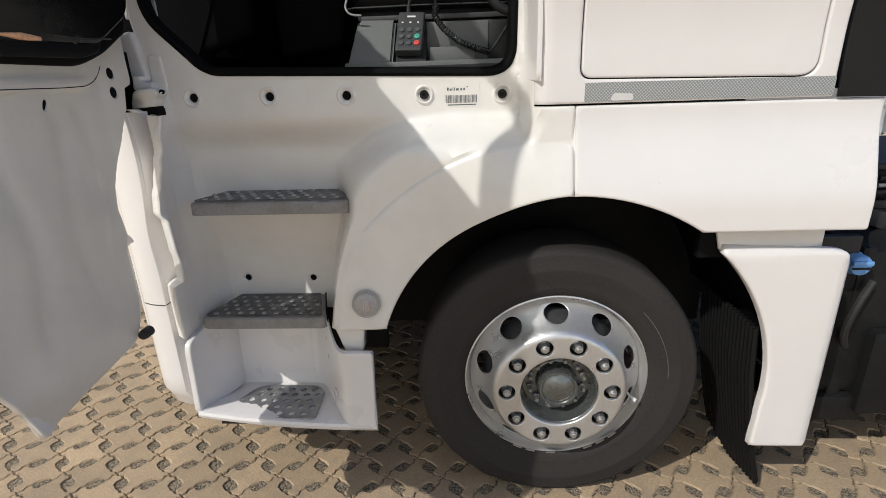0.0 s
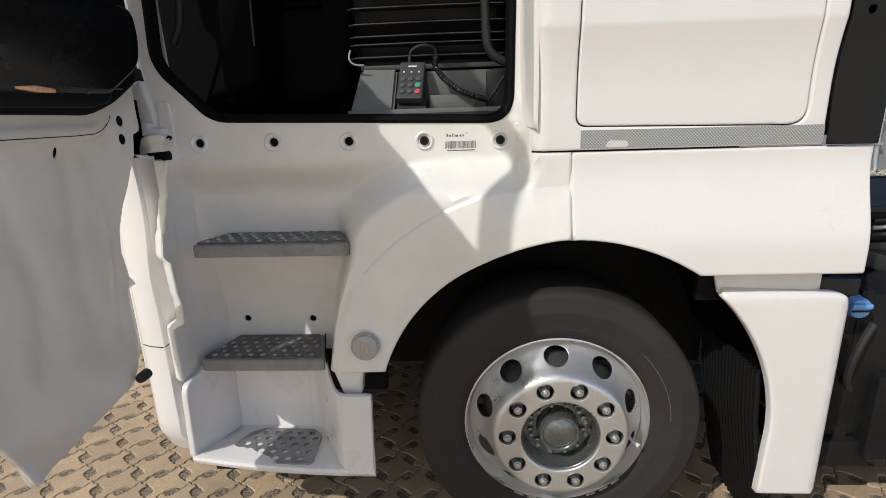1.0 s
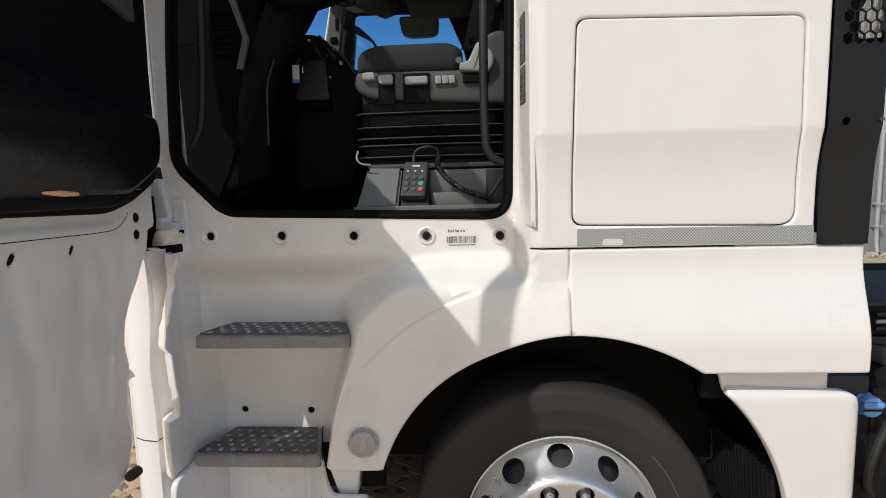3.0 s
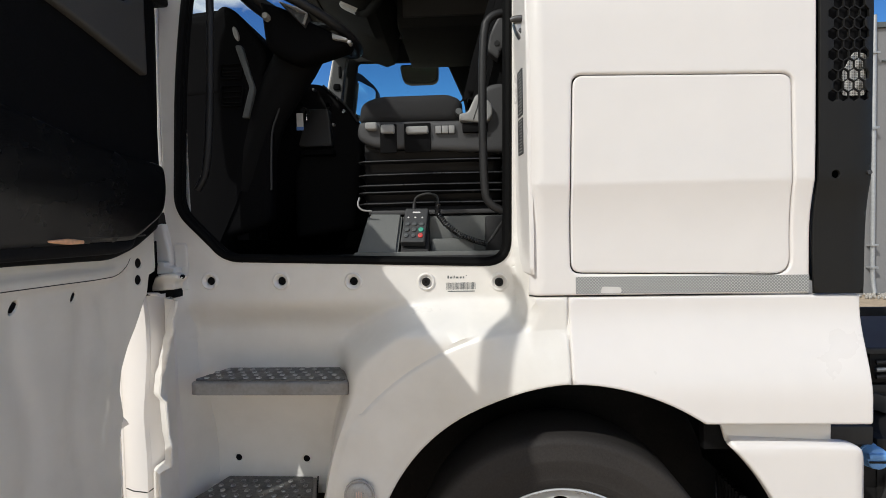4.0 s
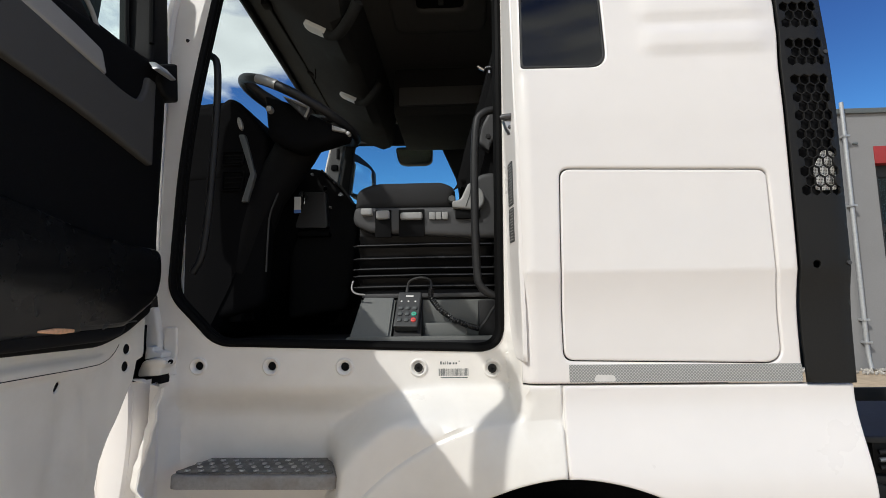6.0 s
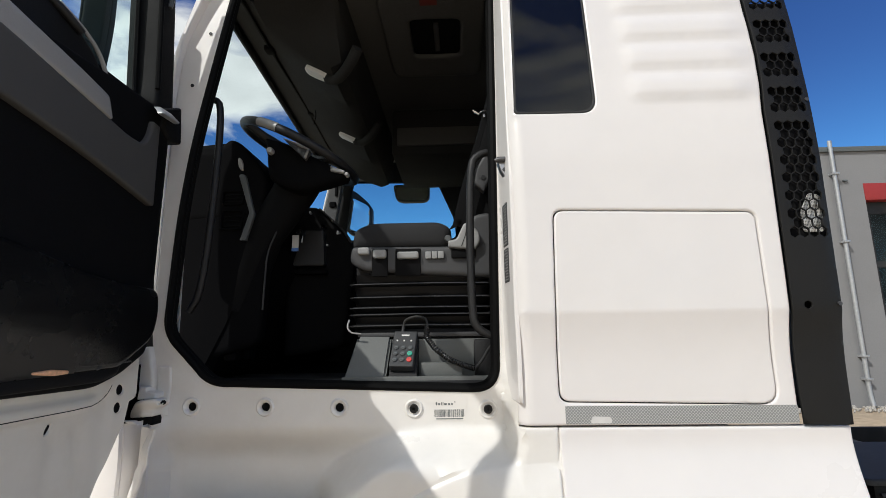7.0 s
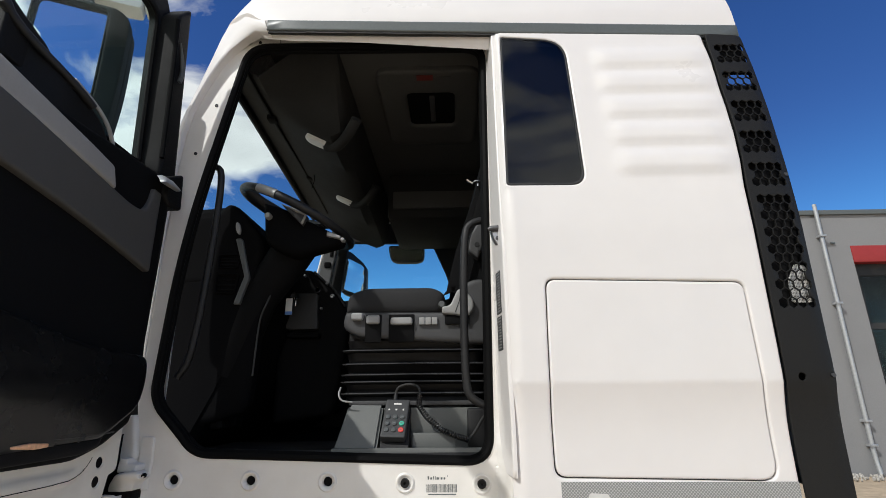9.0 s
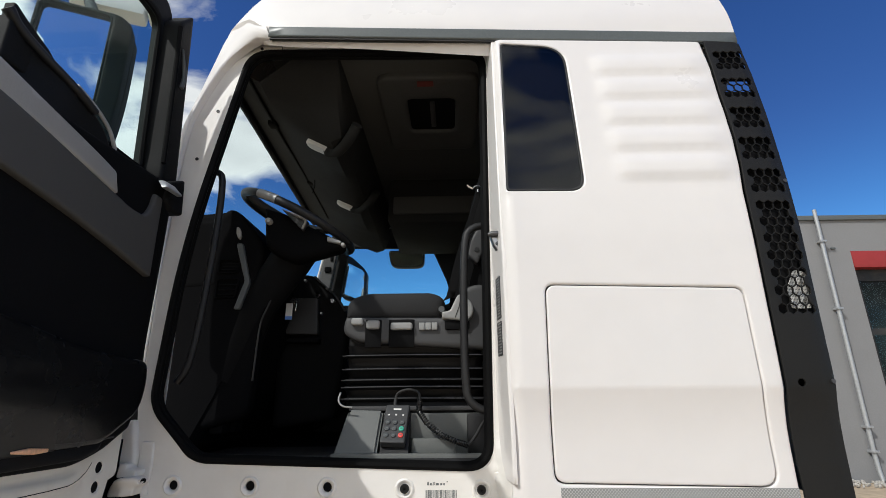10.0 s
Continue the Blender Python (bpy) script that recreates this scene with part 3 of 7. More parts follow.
part("locker_door", sheet(inset(LOCKER, 0.0035), [], lambda u, v, d: (u, cab_y(u, v) + 0.001 + d, v), 0.02, 0.005, 0.015, None, crease_line, lambda g: np.abs(g[:, 1] - CREASE) < 0.014), PAINT, truck, "white storage locker door, closed")
part("locker_seal", sheet(inset(LOCKER, -0.01), [], lambda u, v, d: (u, cab_y(u, v) + 0.024 + d, v), 0.05, 0, 0.01), RUBBER, truck)
part("sleeper_window", sheet(inset(REAR_WINDOW, 0.004), [], lambda u, v, d: (u, skin(v) + 0.003 + d, v), 0.05, 0, 0.006), GLASS_DARK, truck, "dark tinted side window")
part("window_blind", sheet(inset(REAR_WINDOW, -0.03), [], lambda u, v, d: (u, skin(v) + 0.045 + d, v), 0.1, 0, 0.01), BLIND, truck, "grey blind behind the side window")
part("window_gasket", sheet(inset(REAR_WINDOW, 0.001), [inset(REAR_WINDOW, 0.007)], lambda u, v, d: (u, skin(v) + 0.001 + d, v), 0.02, 0.001, 0.012), RUBBER, truck)
tape_poly = rounded([(0.030, 1.392), (0.668, 1.392), (0.668, 1.439), (0.030, 1.441)], 0.003, 2)
part("reflective_strip", sheet(tape_poly, [], lambda u, v, d: (u, cab_y(u, v) - 0.0015 + d, v), 0.04, 0, 0.001), TAPE, truck, "silver reflective tape with dots, partly worn off")
part("worn_patch", sheet(rounded([(0.098, 1.394), (0.158, 1.394), (0.156, 1.411), (0.104, 1.413)], 0.006, 3), [], lambda u, v, d: (u, cab_y(u, v) - 0.0022 + d, v), 0.04, 0, 0.0006), STICKER, truck)

# fender behind the seam
def fender_y(z):
    return 0.034 - 0.050 * smooth01(1.36, 1.10, z)


arch_right = [(0.01 + 0.644 * math.cos(a), 0.5 + 0.644 * math.sin(a)) for a in (radians(90 - i * (90 - 56.2) / 14) for i in range(15))]
fender_outline = rounded([(0.806, 1.035), (0.806, 1.3825), (0.0112, 1.3825), (0.0112, 1.143)], [0.012, 0.004, 0.004, 0.0], 4) + arch_right[1:] + [(0.372, 1.035)]
part("rear_fender", sheet(fender_outline, [], lambda u, v, d: (u, fender_y(v) + d, v), 0.02, 0.006, 0.03), PAINT, truck, "white plastic fender panel over the wheel")
part("seam_flange", sheet([(-0.02, 1.16), (0.04, 1.16), (0.04, 1.375), (-0.02, 1.375)], [], lambda u, v, d: (u, fender_y(v) + 0.009 + d, v), 0.02, 0, 0.01), PAINT_IN, truck)
part("fender_bracket", box(0.40, 0.72, 0.07, 0.10, 0.93, 1.05, 0.004), BLACK_SOFT, truck)
part("fender_fill", sheet([(0.455, 0.96), (0.745, 0.96), (0.745, 1.05), (0.43, 1.05)], [], flat(0.055), 0.05, 0.003, 0.01), PAINT_IN, truck)

arch_low = [(0.02 + 0.626 * math.cos(a), 0.505 + 0.626 * math.sin(a)) for a in (radians(46 - i * (46 + 6) / 16) for i in range(17))]
skirt_outline = [(0.636, 0.278), *arch_low[::-1], (0.462, 0.978), *rounded([(0.5, 0.982), (0.822, 0.962), (0.822, 0.278), (0.7, 0.278)], [0.0, 0.05, 0.02, 0.0], 6)[1:-1]]
part("side_skirt", sheet(skirt_outline, [], lambda u, v, d: (u, 0.022 + 0.03 * smooth01(0.945, 0.985, v) ** 2 + 0.012 * smooth01(0.80, 0.822, u) + d, v), 0.02, 0.008, 0.03), PAINT, truck, "white plastic side skirt behind the front wheel")

# wheel house, ribbed towards its lower rear
liner = lathe([(0.655, 0.03), (0.66, 0.06), (0.66, 0.60), (0.655, 0.62)], (0.02, 0.03, 0.505), 60, radians(12), radians(168))
part("wheel_house", liner, BLACK_SOFT, truck, "black plastic wheel house")
bm = bmesh.new()
rows = []
for i in range(65):
    t = i / 64
    y = 0.05 + 0.36 * t
    off = 0.0055 * (1 if (i // 2) % 2 else -1)
    rows.append([bm.verts.new((x + off, y, z)) for x, z in ((0.600, 0.70), (0.614, 0.52), (0.640, 0.36), (0.672, 0.20), (0.700, 0.065 + 0.03 * abs(2 * t - 1)))])
for a, b in zip(rows, rows[1:]):
    for j in range(4):
        bm.faces.new((a[j], a[j + 1], b[j + 1], b[j]))
ext = bmesh.ops.extrude_face_region(bm, geom=list(bm.faces))
bmesh.ops.translate(bm, verts=[v for v in ext["geom"] if isinstance(v, bmesh.types.BMVert)], vec=(0.012, 0, 0))
part("mud_flap", bm, DOOR_BLACK, truck, "black ribbed mud flap", smooth=False)

# ---- front wheel ----
wheel = part("front_wheel", lathe([(0.0, 0.30), (0.10, 0.30), (0.12, 0.26), (0.12, 0.22), (0.0, 0.22)], (WX, 0.0, WZ), 32), STEEL_DARK, truck, "front truck wheel with a silver steel rim")
tyre_profile = [(0.292, 0.125), (0.298, 0.090), (0.312, 0.080), (0.318, 0.0755), (0.330, 0.0735), (0.334, 0.0718), (0.338, 0.0712), (0.342, 0.0715), (0.365, 0.064), (0.392, 0.0605), (0.397, 0.0595), (0.402, 0.0598),
                (0.405, 0.0606), (0.428, 0.063), (0.440, 0.0655), (0.444, 0.0655), (0.451, 0.068), (0.459, 0.078), (0.463, 0.094), (0.464, 0.12),
                (0.464, 0.20), (0.464, 0.28), (0.458, 0.33), (0.435, 0.36), (0.36, 0.368), (0.30, 0.34)]
part("tyre", lathe(tyre_profile, (WX, 0.0, WZ), 112), TYRE, wheel, "dusty black rubber tyre")
part("scuff_mark", lathe([(0.3605, 0.0655), (0.3612, 0.0642), (0.3622, 0.0642), (0.3630, 0.0648)], (WX, 0.0, WZ), 24, radians(2), radians(44)), SCUFF, wheel, "pale scuff line on the sidewall")
rim_profile = [(0.290, 0.300), (0.265, 0.29), (0.262, 0.20), (0.270, 0.150), (0.283, 0.128), (0.289, 0.116), (0.2935, 0.104), (0.2945, 0.094), (0.2965, 0.086), (0.2995, 0.0825),
               (0.303, 0.084), (0.305, 0.090), (0.303, 0.098), (0.298, 0.106)]
part("rim", lathe(rim_profile, (WX, 0.0, WZ), 96), RIM, wheel, "silver painted steel rim")


def disc_depth(r):
    pts = [(0.0, 0.012), (0.118, 0.012), (0.126, 0.004), (0.130, 0.003), (0.201, 0.003), (0.208, 0.007), (0.214, 0.016), (0.222, 0.034), (0.235, 0.056), (0.255, 0.084), (0.275, 0.108), (0.286, 0.120), (0.30, 0.13)]
    for (a, ya), (b, yb) in zip(pts, pts[1:]):
        if r <= b:
            return mix(ya, yb, (r - a) / (b - a))
    return pts[-1][1]


nut_spots = [(0.1675 * math.cos(radians(a)), 0.1675 * math.sin(radians(a))) for a in range(0, 360, 36)]
hand_holes = []
for k in range(10):
    a = radians(92 + 36 * k)
    hand_holes.append(circle(0.2465 * math.cos(a), 0.2465 * math.sin(a), 0.0235, 20, 0.039, a))
disc = sheet(circle(0, 0, 0.285, 96), [circle(0, 0, 0.1235, 64)] + [circle(x, z, 0.0272, 22) for x, z in nut_spots] + hand_holes,
             lambda u, v, d: (WX + u, disc_depth(math.hypot(u, v)) + d, WZ + v), 0.008, 0.0025, 0.010)
part("wheel_disc", disc, RIM, wheel, "silver wheel disc with round hand holes")
part("hub_face", lathe([(0.124, 0.05), (0.20, 0.05), (0.235, 0.11), (0.24, 0.14), (0.20, 0.16)], (WX, 0.0, WZ), 48), STEEL_DARK, wheel)
for i, (x, z) in enumerate(nut_spots):
    bm = bmesh.new()
    turn = random.uniform(0, 1)
    rings = []
    for r, y, six in ((0.0185, 0.030, 0), (0.0185, 0.022, 0), (0.0150, 0.018, 1), (0.0150, 0.001, 1), (0.0132, -0.002, 0), (0.0100, -0.0025, 0), (0.0088, -0.009, 0), (0.0066, -0.0105, 0)):
        ring = []
        for k in range(12):
            a = turn + k * math.pi / 6
            rr = r * (1.0 if k % 2 == 0 else 0.866) if six else r
            ring.append(bm.verts.new((WX + x + rr * math.cos(a), y, WZ + z + rr * math.sin(a))))
        rings.append(ring)
    for a, b in zip(rings, rings[1:]):
        for k in range(12):
            bm.faces.new((a[k], a[(k + 1) % 12], b[(k + 1) % 12], b[k]))
    bm.faces.new(rings[-1])
    part("wheel_nut", bm, NUT, wheel, "zinc wheel nut", sharp=25)
hub = lathe([(0.1235, 0.05), (0.1228, 0.016), (0.1215, 0.012), (0.1195, 0.014), (0.1170, 0.050), (0.112, 0.078), (0.074, 0.082), (0.068, 0.080), (0.0655, 0.06), (0.064, 0.026), (0.061, 0.020), (0.055, 0.020), (0.052, 0.024), (0.040, 0.016), (0.020, 0.011), (0.0, 0.010)], (WX, 0.0, WZ), 64)
part("hub_cap", hub, HUB, wheel, "dark greasy wheel hub")
for k in range(12):
    a = radians(15 + 30 * k)
    part("hub_bolt", lathe([(0.0, -0.006), (0.006, -0.006), (0.0075, -0.003), (0.0075, 0.014), (0.010, 0.015), (0.010, 0.022)], (WX + 0.090 * math.cos(a), 0.054, WZ + 0.087 * math.sin(a)), 8), HUB_BOLT, wheel, sharp=25)
for a0 in (243, 252, 266, 291, 300, 309):
    bm = lathe([(0.2975, 0.078), (0.303, 0.078), (0.306, 0.084), (0.306, 0.094)], (WX, 0.0, WZ), 4, radians(a0), radians(a0 + 6))
    ext = bmesh.ops.extrude_face_region(bm, geom=list(bm.faces))
    bmesh.ops.translate(bm, verts=[v for v in ext["geom"] if isinstance(v, bmesh.types.BMVert)], vec=(0, -0.003, 0))
    part("balance_weight", bm, NUT, wheel)
part("valve_stem", tube([(0.232, 0.115, 0.455), (0.245, 0.070, 0.44), (0.262, 0.05, 0.435)], [0.006, 0.005, 0.0075], 8), STICKER, wheel)

# ---- steps ----
def step_tread(name, x0, x1, z, front, back, left_cut, right_cut, mat_body, holes_in, label):
    """A step with a worn body and a punched tread plate."""
    plan = rounded([(x0, front + 0.012), (x0 + 0.02, front), (x1, front), (x1 - right_cut, back), (x0 + left_cut, back)], [0.02, 0.02, 0.025, 0.004, 0.004], 4)
    body = part(name, sheet(plan, [], lambda u, v, d: (u, v, z - 0.004 - d), 0.05, 0.010, 0.040), mat_body, truck, label)
    small = inset(plan, 0.012)
    holes = []
    for r in range(6):
        for c in range(12):
            cx = x0 + 0.045 + c * 0.042 + (0.021 if r % 2 else 0)
            cy = front + 0.028 + r * 0.032
            ok = inside(np.array([(cx, cy)]), np.array(inset(plan, 0.022)))[0]
            if ok:
                holes.append((cx, cy))
    part("tread_plate", sheet(small, [circle(cx, cy, 0.0058, 8) for cx, cy in holes], lambda u, v, d: (u, v, z + 0.001 - d), 0.03, 0.0015, 0.004), TREAD_WORN, body, "punched metal tread plate, worn")
    for i, (cx, cy) in enumerate(holes):
        if holes_in:
            ring = bmesh.new()
            rows = []
            for r, h in ((0.0092, 0.0008), (0.0078, 0.0042), (0.0062, 0.0045), (0.0056, -0.002)):
                rows.append([ring.verts.new((cx + r * math.cos(a), cy + r * math.sin(a), z + h)) for a in (k * math.pi / 4 for k in range(8))])
            for a, b in zip(rows, rows[1:]):
                for k in range(8):
                    ring.faces.new((a[k], a[(k + 1) % 8], b[(k + 1) % 8], b[k]))
            part("raised_collar", ring, STUD, body)
    part("step_gasket", tube([(x1 + 0.001, front + 0.012, z - 0.038), (x1 + 0.001, front + 0.010, z - 0.006), (x1 - 0.006, front + 0.03, z), (x1 - right_cut + 0.003, back, z)], 0.0022, 6), WIRE, body)
    return body


step_tread("upper_step", -1.150, -0.640, 1.128, 0.088, 0.255, 0.05, 0.06, STEP_GREY, True, "upper cab step, grey and scuffed")
step_tread("middle_step", -1.200, -0.765, 0.722, 0.112, 0.318, 0.055, 0.06, STEP_GREY, True, "middle cab step, grey and scuffed")

# lower step box
prof = [(0.045, 0.325), (0.030, 0.330), (0.026, 0.342), (0.030, 0.352), (0.045, 0.356), (0.235, 0.352), (0.262, 0.362), (0.272, 0.385), (0.276, 0.44)]
bm = bmesh.new()
rows = []
for i in range(17):
    u = i / 16
    x = -1.225 + u * 0.620
    rows.append([bm.verts.new((x, min(y, 0.036 + 0.240 * smooth01(-0.690, -0.875, x)), z + 0.055 * (1 - u) ** 2.2 * smooth01(0.30, 0.03, y) * 0.9)) for y, z in prof])
for a, b in zip(rows, rows[1:]):
    for j in range(len(prof) - 1):
        bm.faces.new((a[j], a[j + 1], b[j + 1], b[j]))
ext = bmesh.ops.extrude_face_region(bm, geom=list(bm.faces))
bmesh.ops.translate(bm, verts=[v for v in ext["geom"] if isinstance(v, bmesh.types.BMVert)], vec=(0, 0.012, -0.012))
stepbox = part("lower_step_box", bm, PAINT, truck, "white moulded lower step box")
part("box_back", sheet([(-1.225, 0.40), (-0.87, 0.40), (-0.87, 0.70), (-1.225, 0.70)], [], lambda u, v, d: (u, 0.272 + 0.012 * smooth01(0.45, 0.70, v) + d, v), 0.03, 0, 0.012), PAINT, stepbox)
right_face = rounded([(-0.885, 0.350), (-0.735, 0.345), (-0.608, 0.340), (-0.600, 0.630), (-0.722, 0.630), (-0.748, 0.665), (-0.765, 0.70), (-0.885, 0.70)], [0.0, 0.0, 0.01, 0.012, 0.02, 0.02, 0.0, 0.0], 4)
part("box_end", sheet(right_face, [], lambda u, v, d: (u, 0.028 + 0.240 * smooth01(-0.690, -0.875, u) + d, v), 0.010, 0.005, 0.02), PAINT, stepbox)
left_wall = rounded([(0.03, 0.385), (0.285, 0.36), (0.285, 0.685), (0.16, 0.680), (0.046, 0.655)], [0.03, 0.0, 0.0, 0.02, 0.035], 5)
part("box_side", sheet(left_wall, [], lambda u, v, d: (-1.215 + 0.05 * smooth01(0.05, 0.27, u) - d, u, v), 0.02, 0.006, 0.02), PAINT, stepbox)
low_plan = rounded([(-1.165, 0.040), (-0.822, 0.040), (-0.830, 0.20), (-0.87, 0.236), (-1.05, 0.236), (-1.10, 0.21)], [0.008, 0.02, 0.02, 0.02, 0.02, 0.03], 4)
lowholes = [(x, y) for r, y in enumerate((0.068, 0.104, 0.140, 0.176, 0.208)) for x in [(-1.13 + 0.043 * c + (0.021 if r % 2 else 0)) for c in range(9)]
            if inside(np.array([(x, y)]), np.array(inset(low_plan, 0.022)))[0]]
part("lower_tread", sheet(low_plan, [circle(x, y, 0.0105, 12) for x, y in lowholes], lambda u, v, d: (u, v, 0.368 + 0.03 * ((-0.74 - u) / 0.485) ** 3 * 0.6 - d), 0.03, 0.002, 0.006), ALU, stepbox, "perforated aluminium tread plate")
# black plate put in for the shade seen through the tread
part("tread_hole_shade", box(-1.16, -0.83, 0.045, 0.23, 0.340, 0.352, 0.002), BLACK, stepbox)
part("fender_foot", sheet(rounded([(-0.735, 0.715), (-0.625, 0.715), (-0.642, 0.598), (-0.698, 0.598)], [0.012, 0.012, 0.022, 0.022], 4), [], flat(0.075), 0.03, 0.008, 0.04), PAINT_IN, truck)
part("side_marker_lamp", lathe([(0.0, -0.008), (0.020, -0.0075), (0.032, -0.0055), (0.0385, -0.001), (0.040, 0.006)], (-0.608, 0.032, 0.802), 32), LENS, truck, "round clear side marker lamp")
for i in range(5):
    part("lens_rib", box(-0.622 + i * 0.007, -0.619 + i * 0.007, 0.0225, 0.026, 0.785 + 0.003 * abs(i - 2), 0.820 - 0.003 * abs(i - 2), 0.0008), LENS_RIB if i in (1, 2, 3) else LENS, truck)
part("lamp_base", lathe([(0.039, 0.0), (0.0445, -0.003), (0.046, 0.006)], (-0.608, 0.033, 0.802), 32), LENS, truck)

# front corner panel beside the door hinge
bm = bmesh.new()
rows = []
for i in range(23):
    z = 0.385 + (1.40 - 0.385) * i / 22
    tuck = 0.05 * smooth01(0.48, 0.385, z)
    wob = 0.012 * math.sin((z - 0.4) * 9.0) * smooth01(0.9, 1.1, z)
    plan = [(-1.222, 0.20), (-1.226, 0.13 + tuck), (-1.241, 0.085 + tuck), (-1.2565 + wob, 0.045 + tuck), (-1.2585 + wob, 0.041 + tuck), (-1.2625 + wob, 0.0405 + tuck), (-1.31 + wob, 0.050 + tuck), (-1.345, 0.066 + tuck), (-1.375, 0.10 + tuck), (-1.42, 0.20), (-1.60, 0.45)]
    rows.append([bm.verts.new((x, y, z)) for x, y in plan])
for a, b in zip(rows, rows[1:]):
    for j in range(len(rows[0]) - 1):
        bm.faces.new((a[j], a[j + 1], b[j + 1], b[j]))
ext = bmesh.ops.extrude_face_region(bm, geom=list(bm.faces))
bmesh.ops.translate(bm, verts=[v for v in ext["geom"] if isinstance(v, bmesh.types.BMVert)], vec=(0.006, 0.012, 0))
part("front_corner_panel", bm, PAINT, truck, "white front corner panel beside the door hinge")
part("panel_joint", tube([(-1.345, 0.066, 0.800), (-1.31, 0.050, 0.800), (-1.2625, 0.0405, 0.801), (-1.257, 0.044, 0.803), (-1.240, 0.085, 0.815), (-1.227, 0.13, 0.825)], 0.0018, 6), RUBBER, truck)
FLANGE = [(0.60, -1.205), (0.72, -1.205), (0.85, -1.206), (0.876, -1.204), (0.90, -1.168), (0.956, -1.167), (1.00, -1.174), (1.09, -1.178), (1.108, -1.196), (1.16, -1.190), (1.20, -1.176), (1.26, -1.162), (1.304, -1.149), (1.322, -1.150), (1.39, -1.135)]


def flange_x(z):
    for (a, xa), (b, xb) in zip(FLANGE, FLANGE[1:]):
        if z <= b:
            return mix(xa, xb, smooth01(a, b, z))
    return FLANGE[-1][1]


bm = bmesh.new()
rows = []
for i in range(75):
    z = 0.70 + (1.39 - 0.70) * i / 74
    x = flange_x(z)
    tip = 0.012 * smooth01(1.30, 1.39, z)
    rows.append([bm.verts.new(p) for p in ((-1.224, 0.13, z), (x - 0.036, 0.052 + tip, z), (x - 0.030, 0.034 + tip, z), (x - 0.022, 0.024 + tip, z), (x + 0.006, 0.004, z), (x + 0.011, 0.0045, z), (x + 0.012, 0.009, z), (min(x - 0.004, -1.208), 0.075, z), (-1.216, 0.13, z))])
for a, b in zip(rows, rows[1:]):
    for j in range(len(a) - 1):
        bm.faces.new((a[j], a[j + 1], b[j + 1], b[j]))
part("door_seal_flange", bm, PAINT_IN, truck, "white folded metal flange")

# ---- door, standing open ----
HX, HY, SWING = -1.215, 0.0, 0.0
hc, hs = math.cos(radians(SWING)), math.sin(radians(SWING))


def dp(y, z, d):
    """A place on the open door: y along it from the hinge, d metres behind its inner face."""
    return (HX + y * hs * -1 - d * hc, HY + y * hc - d * hs, z)


door = part("cab_door", box(HX - 0.085, HX - 0.055, -1.10, -0.05, 1.40, 2.38, 0.01), PAINT, truck, "white cab door, wide open, with black inner trim")
cut = [(-1.25 + 0.785 * math.cos(a), 0.5 + 0.785 * math.sin(a)) for a in (radians(17.3 + i * 64 / 20) for i in range(21))]
door_edge = [(-0.155, 0.782), (-0.49, 0.733), *[(max(-1.165, y), z) for y, z in cut], (-1.165, 2.30), (0.07, 2.36), (0.060, 1.75), (0.051, 1.603), (0.049, 1.54), (0.051, 1.476), (0.02, 1.466), (0.007, 1.408), (-0.005, 1.396), (-0.038, 1.339),
             (-0.05, 1.318), (-0.085, 1.25), (-0.098, 1.219), (-0.108, 1.159), (-0.100, 1.09), (-0.117, 1.034), (-0.120, 0.96), (-0.117, 0.897), (-0.130, 0.84)]


JOINT_LINE = ((-1.1, 1.462), (-0.6, 1.468), (-0.362, 1.470), (-0.139, 1.471), (-0.103, 1.480), (-0.080, 1.494), (-0.066, 1.510), (-0.06, 1.52))


def joint_z(y):
    """Height of the pressed line below the inner trim."""
    for (a, za), (b, zb) in zip(JOINT_LINE, JOINT_LINE[1:]):
        if y <= b:
            return mix(za, zb, max(0.0, (y - a) / (b - a)))
    return JOINT_LINE[-1][1]


def door_inner(y, z, d):
    wave = 0.0
    for c, w in ((-0.145, 0.022), (-0.25, 0.024), (-0.40, 0.028), (-0.62, 0.03), (-0.85, 0.03)):
        m = c + 0.018 * math.sin(z * 14 + c * 20)
        wave += 0.007 * math.exp(-((y - m) / w) ** 2) * smooth01(0.86, 0.98, z) * smooth01(1.45, 1.40, z)
    j = joint_z(y)
    step = 0.006 * smooth01(j - 0.003, j - 0.014, z) * smooth01(-0.045, -0.075, y) + 0.005 * smooth01(j + 0.018, j + 0.028, z) * smooth01(-0.10, -0.13, y)
    return dp(y, z, d + wave + step + 0.014 * smooth01(0.85, 0.74, z))


door_holes = [circle(-0.41, 1.434, 0.0075, 10, 0.016, -0.45), circle(-0.254, 1.436, 0.006, 10, 0.014, -0.4), circle(-0.025, 1.504, 0.014, 14), circle(-0.028, 1.456, 0.014, 14)]
joint_seeds = np.array([(-1.06 + 0.012 * i, joint_z(-1.06 + 0.012 * i) + dz) for i in range(83) for dz in (-0.024, -0.014, -0.009, -0.003, 0.008, 0.018, 0.023, 0.028, 0.036)])
part("inner_steel", sheet(door_edge, door_holes, door_inner, 0.017, 0.004, 0.010, None, joint_seeds, lambda g: np.abs(g[:, 1] - np.array([joint_z(v) + 0.008 for v in g[:, 0]])) < 0.034), PAINT_DOOR, door, "white pressed steel inner door, dusty")
